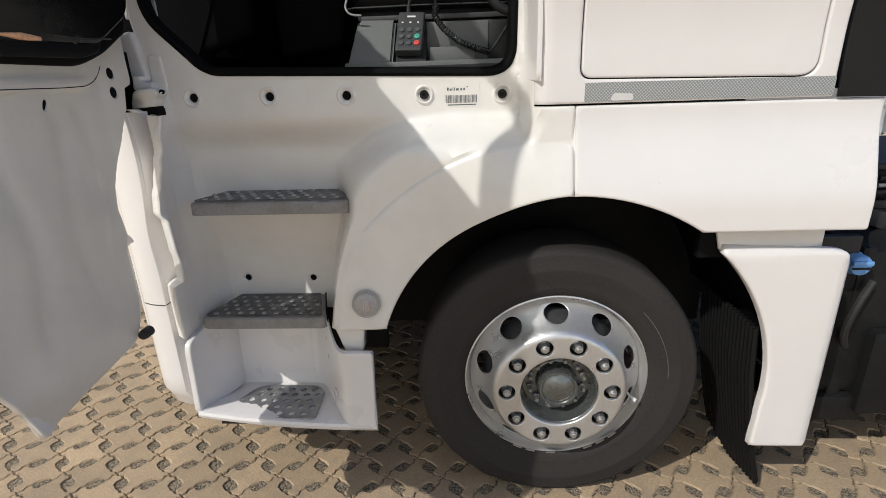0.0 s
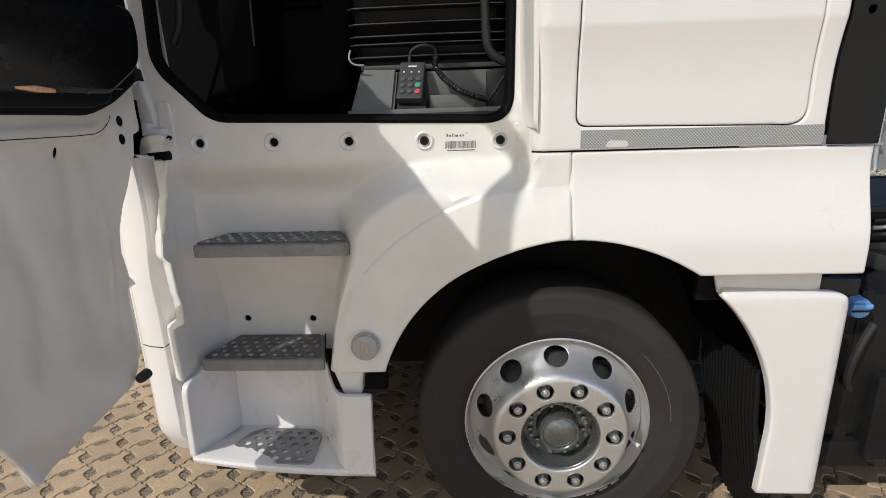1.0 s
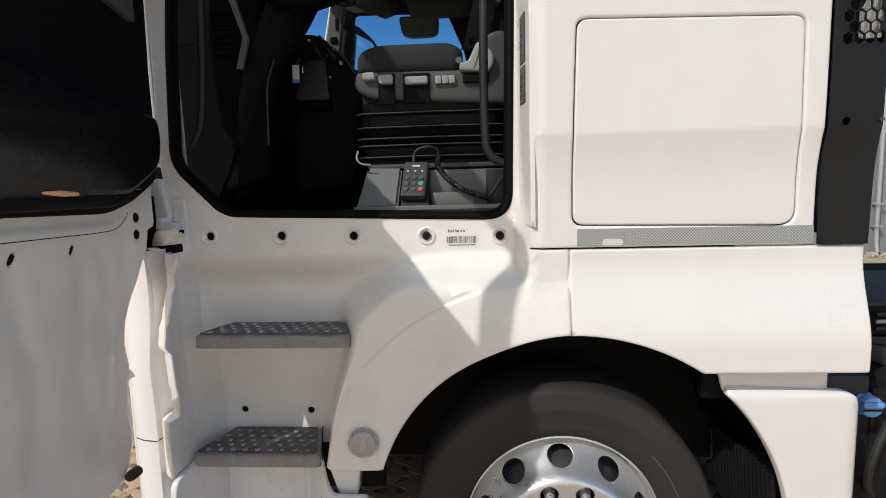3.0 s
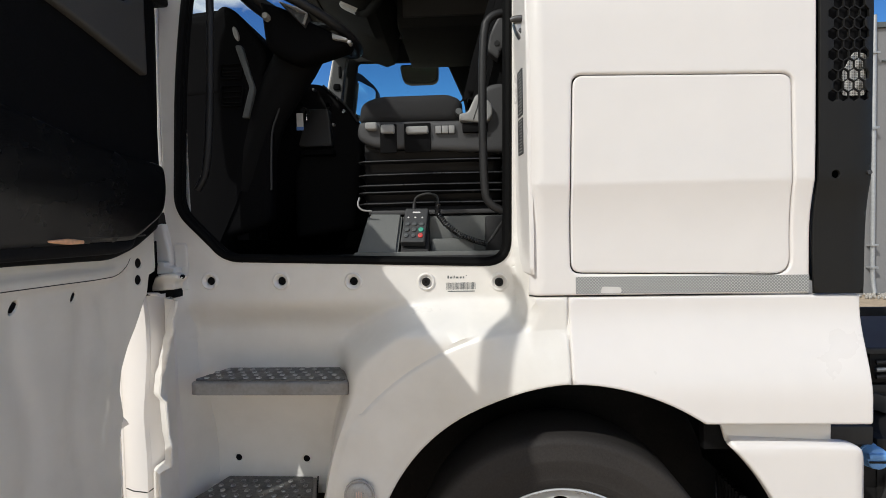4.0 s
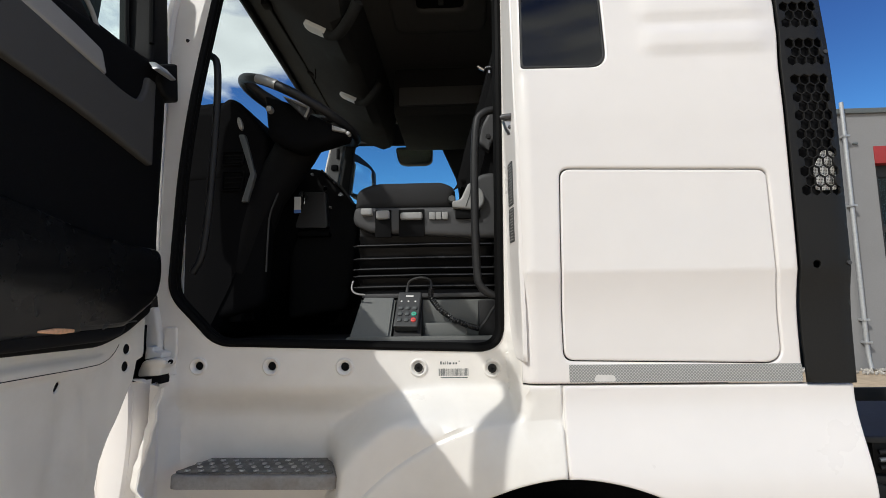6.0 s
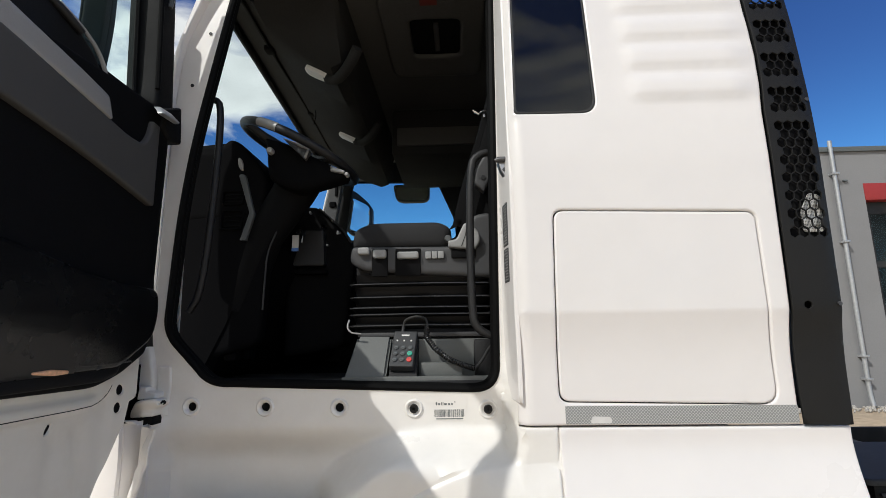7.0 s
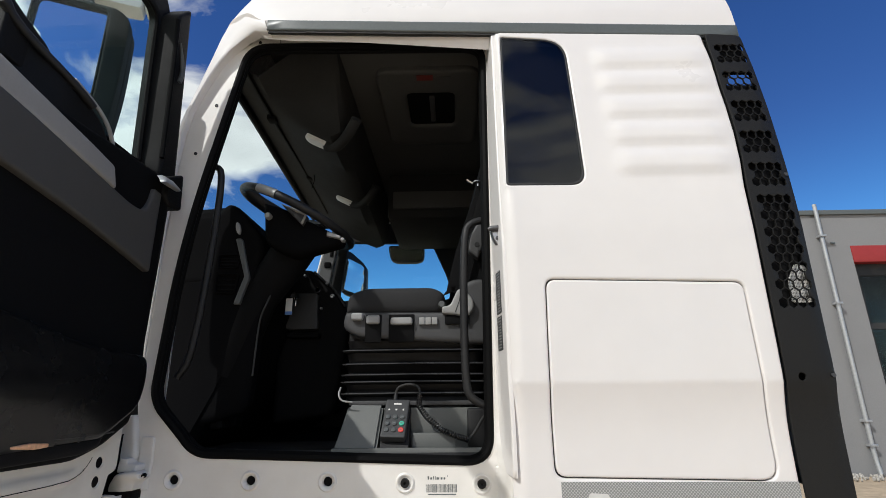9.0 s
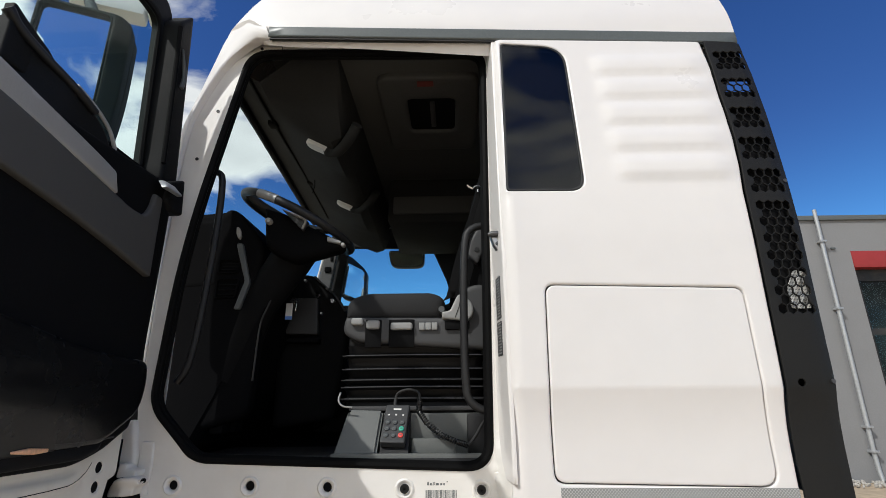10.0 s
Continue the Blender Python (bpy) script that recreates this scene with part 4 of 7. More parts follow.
# black backing gives the door's holes their inner shade
for hy, hz, hr in ((-0.41, 1.434, 0.009), (-0.254, 1.436, 0.009), (-0.025, 1.504, 0.0138), (-0.028, 1.456, 0.0138)):
    part("door_hole_shade", sheet(circle(hy, hz, hr * 1.3, 14), [], lambda y, z, d: door_inner(y, z, d + 0.004), 0.02, 0, 0.004), BLACK_SOFT, door)
part("trim_joint", tube([dp(y, z, 0.0003) for y, z in JOINT_LINE], 0.0012, 6, smooth=1), WIRE, door)
# unseen hinge-side extensions of the skin keep sun off the step well
outer = [(max(y, -0.046) if 0.80 < z < 1.036 and y > -0.2 else y if z < 1.41 or y < -0.3 else 0.13, z) for y, z in door_edge]
outer[0:2] = [(-0.13, 0.750), (-0.31, 0.728), (-0.40, 0.735), (-0.49, 0.7335)]


def skin_depth(y, z):
    """The outer skin leaves the inner steel at a thin folded rim."""
    rim = smooth01(0.0, 0.12, math.hypot(y + 1.25, z - 0.5) - 0.785)
    hinge_line = -0.117 + 0.112 * smooth01(1.12, 1.42, z)
    rim *= mix(1.0, smooth01(hinge_line, hinge_line - 0.10, y), smooth01(1.03, 1.06, z) * smooth01(1.42, 1.40, z))
    return 0.0105 + rim * (0.045 + 0.02 * smooth01(0.9, 1.4, z) + 0.035 * smooth01(0.02, 0.10, y))


part("outer_skin", sheet(outer, [], lambda y, z, d: dp(y, z, skin_depth(y, z) + d), 0.04, 0.003, 0.008), PAINT, door)
part("rubber_stop", lathe([(0.0, -0.018), (0.012, -0.016), (0.015, -0.006), (0.015, 0.02)], (HX + 0.003, -0.140, 0.80), 16), RUBBER, door)

frame_out = rounded([(0.105, 2.36), (-1.165, 2.36), (-1.165, 3.02), (-0.005, 3.06)], [0.0, 0.0, 0.09, 0.08], 6)
frame_in = rounded([(-0.012, 2.40), (-0.55, 2.405), (-0.70, 2.412), (-1.078, 2.408), (-1.078, 2.955), (-0.055, 2.965)], [0.02, 0.1, 0.1, 0.03, 0.06, 0.05], 6)
part("window_frame", sheet(frame_out, [frame_in], lambda y, z, d: dp(y, z, 0.050 + d), 0.04, 0.010, 0.035), DOOR_BLACK, door, "black door window frame")
front_post = rounded([(0.088, 2.36), (-0.008, 2.36), (-0.012, 2.46), (-0.045, 2.96), (0.022, 3.04)], 0.02, 4)
part("front_post", sheet(front_post, [], lambda y, z, d: dp(y, z, -0.014 + d), 0.04, 0.012, 0.07), DOOR_BLACK, door, "black front window post")
part("post_channel", tube([dp(-0.012, 2.42, -0.016), dp(-0.032, 2.72, -0.016), dp(-0.050, 2.93, -0.016)], 0.008, 8), WIRE, door)
pane = part("window_pane", sheet(inset(frame_in, -0.01), [], lambda y, z, d: dp(y, z, 0.066 + d), 0.2, 0, 0.004), GLASS, door, "clear door window glass")
pane.visible_shadow = False
part("weather_strip", tube([dp(y, z, 0.055) for y, z in resample(inset(frame_in, 0.004), 0.05)], 0.007, 6, True), WIRE, door)

trim_edge = rounded([(0.015, 1.600), (-0.082, 1.539), (-0.134, 1.518), (-0.42, 1.520), (-1.11, 1.505), (-1.11, 2.29), (0.088, 2.36), (0.085, 2.06), (0.06, 1.72)], [0.008, 0.03, 0.03, 0.0, 0.04, 0.05, 0.02, 0.1, 0.1], 5)


def trim_map(y, z, d):
    bulge = 0.022 + 0.010 * smooth01(1.86, 1.76, z + 0.05 * (y + 0.3)) * smooth01(1.53, 1.62, z) + 0.008 * smooth01(2.0, 2.25, z + 0.24 * y)
    return dp(y, z, d - bulge * smooth01(0.09, 0.02, y) * smooth01(1.51, 1.56, z) - 0.006)


part("door_trim", sheet(trim_edge, [], trim_map, 0.025, 0.012, 0.05), BLACK_SOFT, door, "black plastic inner door trim with map pocket")
pocket = rounded([(0.0, 1.64), (-0.10, 1.567), (-1.05, 1.54), (-1.05, 1.93), (-0.48, 1.845), (-0.27, 1.803), (-0.10, 1.79), (0.015, 1.787)], [0.03, 0.03, 0.03, 0.05, 0.2, 0.2, 0.1, 0.03], 5)
part("map_pocket", sheet(pocket, [], lambda y, z, d: dp(y, z, -0.045 - 0.008 * smooth01(1.56, 1.75, z) - 0.020 * smooth01(1.545, 1.69, z) * smooth01(1.86, 1.70, z) + d), 0.022, 0.010, 0.02), POCKET, door, "black plastic map pocket")
band = rounded([(-0.027, 2.030), (-0.30, 2.092), (-1.08, 2.21), (-1.08, 2.33), (-0.618, 2.284), (-0.235, 2.213), (-0.162, 2.199), (-0.100, 2.200), (-0.078, 2.235), (-0.068, 2.287), (-0.03, 2.285)], [0.01, 0.3, 0.03, 0.03, 0.2, 0.02, 0.03, 0.03, 0.03, 0.01, 0.01], 5)
part("armrest_band", sheet(band, [], lambda y, z, d: dp(y, z, -0.050 + d), 0.04, 0.008, 0.02), GREY_BAND, door, "grey armrest band")
strip = rounded([(-0.235, 2.209), (-0.257, 2.268), (-0.645, 2.352), (-1.08, 2.40), (-1.08, 2.325), (-0.618, 2.278)], [0.01, 0.01, 0.1, 0.02, 0.02, 0.1], 4)
part("trim_strip", sheet(strip, [], lambda y, z, d: dp(y, z, -0.056 + 0.010 * smooth01(-0.3, -0.6, y) + d), 0.04, 0.008, 0.03), SILVER, door, "light grey trim strip")
part("belt_moulding", sheet(rounded([(0.06, 2.28), (-0.22, 2.27), (-1.10, 2.27), (-1.10, 2.405), (-0.72, 2.41), (-0.55, 2.41), (0.06, 2.405)], 0.015, 4), [], lambda y, z, d: dp(y, z, mix(0.01, 0.075, smooth01(2.30, 2.44, z)) + d), 0.03, 0.012, 0.02), DOOR_BLACK, door)
grip_card = rounded([(-0.555, 2.372), (-0.560, 2.520), (-0.522, 2.492), (-0.404, 2.432), (-0.327, 2.411), (-0.266, 2.380), (-0.230, 2.330), (-0.200, 2.285), (-0.30, 2.265)], [0.01, 0.01, 0.05, 0.1, 0.1, 0.05, 0.05, 0.01, 0.05], 5)
grip = part("pull_handle", sheet(grip_card, [], lambda y, z, d: dp(y, z, -0.012 + 0.060 * smooth01(-0.40, -0.55, y) + d), 0.03, 0.008, 0.03), DOOR_BLACK, door, "black moulded pull handle")
part("grip_bar", tube([dp(-0.575, 2.520, 0.035), dp(-0.522, 2.482, 0.025), dp(-0.404, 2.423, -0.020), dp(-0.333, 2.402, -0.020)], [0.013, 0.014, 0.013, 0.010], 10, smooth=2), BLACK, grip)
part("grip_backing", sheet(rounded([(-0.565, 2.40), (-0.565, 2.548), (-0.532, 2.533), (-0.45, 2.503), (-0.38, 2.455), (-0.38, 2.40)], 0.008, 3), [], lambda y, z, d: dp(y, z, 0.030 + d), 0.04, 0.006, 0.025), DOOR_BLACK, grip)
part("handle_edge", tube([dp(-0.404, 2.436, -0.016), dp(-0.327, 2.415, -0.020), dp(-0.264, 2.384, -0.020), dp(-0.226, 2.330, -0.018), dp(-0.213, 2.300, -0.014)], 0.0055, 8, smooth=2), SILVER, grip, "silver edge")
part("corner_cap", sheet(rounded([(-0.107, 2.290), (-0.076, 2.330), (0.009, 2.346), (-0.001, 2.302)], [0.012, 0.015, 0.01, 0.01], 4), [], lambda y, z, d: dp(y, z, -0.052 - 0.055 * smooth01(2.36, 2.28, z) + d), 0.02, 0.008, 0.02), ZINC, door, "bright corner cap")
part("corner_block", sheet(rounded([(0.091, 2.272), (0.02, 2.262), (-0.02, 2.29), (0.0, 2.36), (0.076, 2.398)], 0.012, 4), [], lambda y, z, d: dp(y, z, -0.048 + d), 0.03, 0.01, 0.05), DOOR_BLACK, door)
part("post_hook", tube([dp(-0.02, 2.86, -0.018), dp(0.0, 2.80, -0.022), dp(0.012, 2.76, -0.022), dp(0.008, 2.72, -0.018)], [0.004, 0.004, 0.006, 0.008], 8, smooth=1), GREY_DARK, door)
lens = rounded([(-0.381, 1.573), (-0.336, 1.5765), (-0.282, 1.572), (-0.282, 1.564), (-0.328, 1.5625), (-0.379, 1.568)], 0.003, 3)
part("courtesy_lamp", sheet(lens, [], lambda y, z, d: dp(y, z, -0.050 - 0.006 * max(0, 1 - ((y + 0.331) / 0.052) ** 2) + d), 0.008, 0.003, 0.012), AMBER, door, "small amber courtesy lamp")
# grey tube draws the highlight along the ledge
part("ledge_highlight", tube([dp(y, z, -0.046) for y, z in ((-0.60, 1.590), (-0.442, 1.586), (-0.367, 1.582), (-0.28, 1.579), (-0.20, 1.578), (-0.142, 1.578), (-0.06, 1.583))], 0.0022, 6, smooth=2), GREY_BAND, door)
part("lower_ledge", sheet(rounded([(-0.105, 1.548), (-0.16, 1.535), (-1.08, 1.522), (-1.08, 1.60), (-0.14, 1.592), (-0.07, 1.585)], 0.012, 4), [], lambda y, z, d: dp(y, z, -0.030 - 0.012 * smooth01(1.60, 1.55, z) + d), 0.02, 0.008, 0.02), DOOR_BLACK, door)
# hinge
part("hinge_post", sheet(rounded([(-1.305, 1.499), (-1.300, 1.597), (-1.268, 1.620), (-1.250, 1.620), (-1.246, 1.600), (-1.231, 1.53), (-1.226, 1.492), (-1.246, 1.480)], [0.004, 0.01, 0.01, 0.01, 0.01, 0.01, 0.012, 0.012], 4), [], flat(0.148), 0.02, 0.008, 0.07), PAINT_IN, truck, "white painted hinge post")
knuckle = [(-1.259, 1.459), (-1.255, 1.499), (-1.231, 1.497), (-1.230, 1.484), (-1.201, 1.479), (-1.202, 1.462)]
part("hinge_knuckle", sheet(rounded(knuckle, 0.004, 3), [], flat(0.118), 0.02, 0.005, 0.05), PAINT_IN, truck)
arm = rounded([(-1.284, 1.405), (-1.282, 1.428), (-1.246, 1.460), (-1.187, 1.465), (-1.174, 1.461), (-1.162, 1.451), (-1.176, 1.440), (-1.189, 1.433), (-1.191, 1.413)], [0.006, 0.02, 0.02, 0.012, 0.006, 0.006, 0.006, 0.008, 0.006], 4)
hinge = part("hinge", sheet(arm, [circle(-1.1695, 1.4525, 0.0048, 12)], lambda u, v, d: (u, 0.100 + 0.5 * max(0.0, -1.225 - u) - 0.012 * smooth01(1.43, 1.455, v) + d, v), 0.012, 0.006, 0.045), PAINT_IN, door, "white painted door hinge")
# black disc stands in for the dark inside the arm's hole
part("bolt_hole_shade", lathe([(0.0, 0.0), (0.007, 0.0), (0.007, 0.01)], (-1.1695, 0.104, 1.4525), 12), BLACK_SOFT, hinge)
part("hinge_tab", sheet(rounded([(-1.252, 1.409), (-1.222, 1.408), (-1.200, 1.397), (-1.228, 1.400)], 0.003, 3), [], flat(0.048), 0.02, 0.002, 0.02), PAINT_IN, hinge)
plate = rounded([(-1.226, 1.557), (-1.186, 1.556), (-1.182, 1.50), (-1.187, 1.43), (-1.183, 1.404), (-1.229, 1.405)], [0.006, 0.008, 0.03, 0.03, 0.006, 0.004], 4)
part("hinge_plate", sheet(plate, [], lambda u, v, d: (u, side_y(u, v) - 0.007 + d, v), 0.012, 0.005, 0.012), PAINT_IN, truck, "white hinge mounting plate")
# black boxes put in for the shade in the gaps round the hinge
part("hinge_gap_shade", box(-1.250, -1.200, 0.115, 0.165, 1.385, 1.412, 0.002), BLACK_SOFT, truck)
part("hinge_gap_shade", box(-1.32, -1.30, 0.06, 0.20, 1.40, 1.62, 0.002), BLACK_SOFT, truck)
part("seal_gap_shade", box(-1.2785, -1.2735, 0.135, 0.16, 1.47, 1.565, 0.001), BLACK_SOFT, truck)

# mirror on the door's outer side
mm = Matrix.Translation((-1.50, -0.09, 2.755)) @ Matrix.Rotation(radians(22), 4, "Z")
mirror_rim = rounded([(-0.155, -0.30), (0.118, -0.30), (0.132, -0.10), (0.130, 0.215), (-0.145, 0.225)], [0.05, 0.05, 0.1, 0.045, 0.04], 6)
mirror_hole = rounded([(-0.143, -0.272), (0.060, -0.272), (0.072, -0.145), (0.069, 0.204), (-0.139, 0.212)], [0.02, 0.02, 0.1, 0.025, 0.025], 6)
mirror = part("door_mirror", sheet(mirror_rim, [mirror_hole], lambda u, v, d: mm @ Vector((u, -0.016 + 0.022 * smooth01(0.075, 0.13, u) + d, v)), 0.02, 0.008, 0.05), MIRROR_GREY, truck, "large grey door mirror")
part("mirror_shell", sheet(inset(mirror_rim, 0.004), [], lambda u, v, d: mm @ Vector((u, 0.085 - 0.9 * (u * u + 0.3 * v * v) + d, v)), 0.03, 0.01, 0.05), MIRROR_GREY, mirror)
part("mirror_glass", sheet(inset(mirror_hole, -0.004), [], lambda u, v, d: mm @ Vector((u, 0.002 + d, v)), 0.1, 0, 0.004), MIRROR, mirror, "mirror glass reflecting the sky")
part("mirror_gasket", sheet(inset(mirror_hole, -0.006), [inset(mirror_hole, 0.001)], lambda u, v, d: mm @ Vector((u, -0.0175 + d, v)), 0.02, 0.002, 0.018), MIRROR_GREY, mirror)
am = Matrix.Translation((-1.6575, 0.0765, 2.888)) @ Matrix.Rotation(radians(22), 4, "Z") @ Matrix.Scale(1.13, 4)
part("mirror_arm", box(-0.07, 0.165, -0.02, 0.06, 0.235, 0.33, 0.02, m=am), PAINT, mirror, "pale mirror arm")
part("arm_end", box(0.17, 0.235, -0.015, 0.055, 0.24, 0.325, 0.015, m=am), PAINT_IN, mirror)
part("arm_stem", tube([mm @ Vector((-0.02, 0.03, 0.20)), mm @ Vector((-0.02, 0.10, 0.27)), am @ Vector((-0.02, 0.02, 0.28))], 0.02, 10), MIRROR_GREY, mirror)
part("mirror_arm", box(-0.02, 0.20, 0.02, 0.06, -0.36, -0.32, 0.015, m=mm), BLACK, mirror)

# ---- roof, rail and cab shell ----
def roof_ring(z):
    """The roof's outline at height z: along the near side, round the front corners, back along the far side."""
    t = max(0.0, z - 3.0)
    side = 0.108 + 0.55 * max(0.0, z - 3.05) ** 1.5
    rear = 0.815 - 0.10 * t
    r = 0.25
    cx = -1.011 + 0.30 * t + 1.1 * max(0.0, z - 3.30) ** 1.6
    ring = [(rear + (cx - rear) * i / 16, side) for i in range(17)]
    ring += [(cx - r * math.sin(a), side + r - r * math.cos(a)) for a in (radians(9 * k) for k in range(1, 11))]
    front = [(cx - r - 0.10 * math.sin(math.pi * k / 12), side + r + (2.36 - 2 * side - 2 * r) * k / 12) for k in range(1, 12)]
    return ring + front + [(x, 2.36 - y) for x, y in ring[::-1]]


bm = bmesh.new()
def roof_point(z, k):
    """The lower edge rises round the front corners and over the windscreen."""
    low = z
    for _ in range(6):
        x = roof_ring(max(z, low))[k][0]
        low = 0.5 * low + 0.5 * (2.985 + 0.075 * smooth01(0.3, -0.94, x) + 0.070 * smooth01(-0.96, -1.07, x))
    z = max(z, low)
    x, y = roof_ring(z)[k]
    return x, y, z


def roof_flange(k):
    """The turned-in lower edge of the roof, tucked behind the pillar skin."""
    x, y, z = roof_point(2.985, k)
    inward = Vector((0.0 - x, 1.18 - y)).normalized() * 0.035
    return x + inward.x, y + inward.y, z - 0.07


rows = [[bm.verts.new(roof_flange(k)) for k in range(len(roof_ring(3.0)))]]
rows += [[bm.verts.new(roof_point(z, k)) for k in range(len(roof_ring(z)))] for z in (2.985, 3.0, 3.05, 3.08, 3.11, 3.15, 3.2, 3.26, 3.32, 3.38, 3.44, 3.5, 3.55, 3.59, 3.615)]
for a, b in zip(rows, rows[1:]):
    for k in range(len(a)):
        bm.faces.new((a[k], a[(k + 1) % len(a)], b[(k + 1) % len(a)], b[k]))
bm.faces.new(rows[-1])
bmesh.ops.remove_doubles(bm, verts=bm.verts, dist=0.0004)
part("roof_shell", bm, PAINT, truck, "white high roof shell")
part("roof_rail", sheet(rounded([(-0.955, 3.013), (0.816, 2.936), (0.814, 2.985), (-0.955, 3.060)], 0.004, 2), [], flat(0.098), 0.08, 0.006, 0.03), DARK_GREY, truck, "slate grey roof gutter rail")
# dark strip stands in for the shade under the roof rail
part("rail_under_shade", sheet([(-0.95, 3.006), (0.814, 2.929), (0.814, 2.942), (-0.95, 3.018)], [], flat(0.103), 0.2, 0.002, 0.012), RUBBER, truck)
for x, z in ((-1.012, 3.030), (-1.150, 2.74), (-1.20, 2.535)):
    part("pillar_screw", lathe([(0, -0.002), (0.006, -0.002), (0.007, 0.004)], (x, frame_y(z) - 0.001, z), 10), BLACK, truck)
part("frame_joint", tube([(-0.930, frame_y(3.02) - 0.0003, 3.022), (-0.931, frame_y(3.03) - 0.0003, 3.035), (-0.944, frame_y(3.06) - 0.0003, 3.068)], 0.0014, 6), RUBBER, truck)
# pillar return to the windscreen
bm = bmesh.new()
rows = []
for z, x in ((1.50, -1.242), (1.66, -1.262), (2.0, -1.262), (2.20, -1.262), (2.492, -1.275), (2.684, -1.284), (2.829, -1.245), (2.993, -1.165), (3.066, -1.106)):
    y = frame_y(z)
    rows.append([bm.verts.new(p) for p in ((x + 0.03, y + 0.012, z), (x + 0.018, y + 0.018, z), (x, y + 0.04, z), (x - 0.04, y + 0.12, z), (x - 0.02, y + 0.14, z), (x + 0.03, y + 0.10, z))])
for a, b in zip(rows, rows[1:]):
    for j in range(5):
        bm.faces.new((a[j], a[j + 1], b[j + 1], b[j]))
part("windscreen_pillar", bm, PAINT, truck, "white windscreen pillar")
# raised outer skin of the pillar, from the roof rail down past the mirror: inner x, depth, z, then outer x, depth, z
PILLAR_SKIN = [(-0.945, 0.104, 3.006, -0.968, 0.104, 3.064), (-1.005, 0.118, 3.026, -1.075, 0.150, 3.130), (-1.058, 0.136, 3.010, -1.146, 0.195, 3.136), (-1.112, 0.147, 2.968, -1.178, 0.200, 3.062),
               (-1.148, 0.150, 2.914, -1.202, 0.200, 2.975), (-1.181, 0.150, 2.842, -1.230, 0.200, 2.880), (-1.211, 0.150, 2.763, -1.256, 0.200, 2.792), (-1.233, 0.152, 2.702, -1.277, 0.200, 2.722),
               (-1.250, 0.156, 2.606, -1.300, 0.200, 2.629), (-1.258, 0.162, 2.46, -1.305, 0.205, 2.47), (-1.262, 0.168, 2.20, -1.300, 0.210, 2.20), (-1.262, 0.172, 1.66, -1.295, 0.215, 1.66)]
bm = bmesh.new()
rows = []
for xi, yi, zi, xo, yo, zo in PILLAR_SKIN:
    a, b = Vector((xi, yi, zi)), Vector((xo, yo, zo))
    across = b - a
    rows.append([bm.verts.new(p) for p in (a + Vector((0.003, 0.045, 0.002)), a + Vector((0.001, 0.006, 0)), a + across * 0.06, a + across * 0.35 + Vector((0, -0.008, 0)), a + across * 0.7 + Vector((0, -0.006, 0)), b, b + Vector((0.004, 0.03, 0)), b + Vector((0.03, 0.12, 0)))])
for a, b in zip(rows, rows[1:]):
    for j in range(7):
        bm.faces.new((a[j], a[j + 1], b[j + 1], b[j]))
part("pillar_skin", bm, PAINT, truck, "white painted outer skin of the windscreen pillar")

part("door_seal", tube([(u, frame_y(v) + 0.006, v) for u, v in resample(inset(doorway, 0.004), 0.03)], 0.013, 8, True), WIRE, truck, "black rubber door seal")
part("inner_seal", tube([(u, frame_y(v) + 0.026, v) for u, v in resample(inset(doorway, 0.008), 0.04)], 0.012, 8, True), WIRE, truck)

# black air guide with honeycomb vents at the rear edge of the cab


def guide_y(x, z):
    return skin(z) - 0.004 + 0.012 * smooth01(0.79, 0.83, x) - 0.002 * smooth01(1.66, 1.55, z)


hexes = []
COLUMN, ROW = 0.0278, 0.0275
for top, count in ((2.868, 3), (2.742, 3), (2.614, 3), (2.490, 3), (2.368, 3), (2.252, 13)):
    for r in range(count):
        for c in range(4):
            x = 0.7135 + c * COLUMN + (COLUMN / 2 if r % 2 else 0)
            if x < 0.80:
                hexes.append((x, top - r * ROW))
guide_out = [(wavy(1.39) + 0.004, 1.387), (0.815, 1.385), (0.818, 1.55), (0.822, 1.72), (0.825, 2.04), (0.829, 2.35), (0.829, 2.60), (0.824, 2.78), (0.812, 2.925), (0.682, 2.938)] + [(wavy(z) + 0.001, z) for z in (2.88, 2.8, 2.7, 2.6, 2.5, 2.4, 2.3, 2.2, 2.1, 2.0, 1.9, 1.8, 1.7, 1.6, 1.5)]
guide = part("air_guide", sheet(guide_out, [hexagon(x, z, 0.0145, 1.16) for x, z in hexes] + [circle(0.722, 1.712, 0.011, 14)], lambda u, v, d: (u, guide_y(u, v) + d, v), 0.03, 0.0014, 0.007), GUIDE, truck, "black plastic air guide with honeycomb vents")
part("vent_backing", sheet([(0.69, 1.66), (0.818, 1.66), (0.826, 2.3), (0.826, 2.6), (0.815, 2.90), (0.69, 2.92)], [[(0.712, 2.715), (0.812, 2.712), (0.812, 2.762), (0.712, 2.764)]], lambda u, v, d: (u, skin(v) + 0.022 + d, v), 0.05, 0, 0.004), BLACK_SOFT, guide)
part("vent_mesh", sheet(rounded([(0.752, 1.925), (0.812, 1.925), (0.816, 2.035), (0.782, 2.045), (0.752, 1.99)], 0.01, 3), [], lambda u, v, d: (u, skin(v) + 0.016 + d, v), 0.05, 0.001, 0.003), PERF, guide, "pale perforated plate behind the honeycomb")
part("guide_screw", lathe([(0, -0.004), (0.006, -0.004), (0.007, 0.003)], (0.812, guide_y(0.812, 1.715) - 0.001, 1.715), 10), STEEL_DARK, guide)
part("guide_screw", lathe([(0, -0.004), (0.006, -0.004), (0.007, 0.003)], (0.816, guide_y(0.816, 2.34) - 0.001, 2.34), 10), STEEL_DARK, guide)
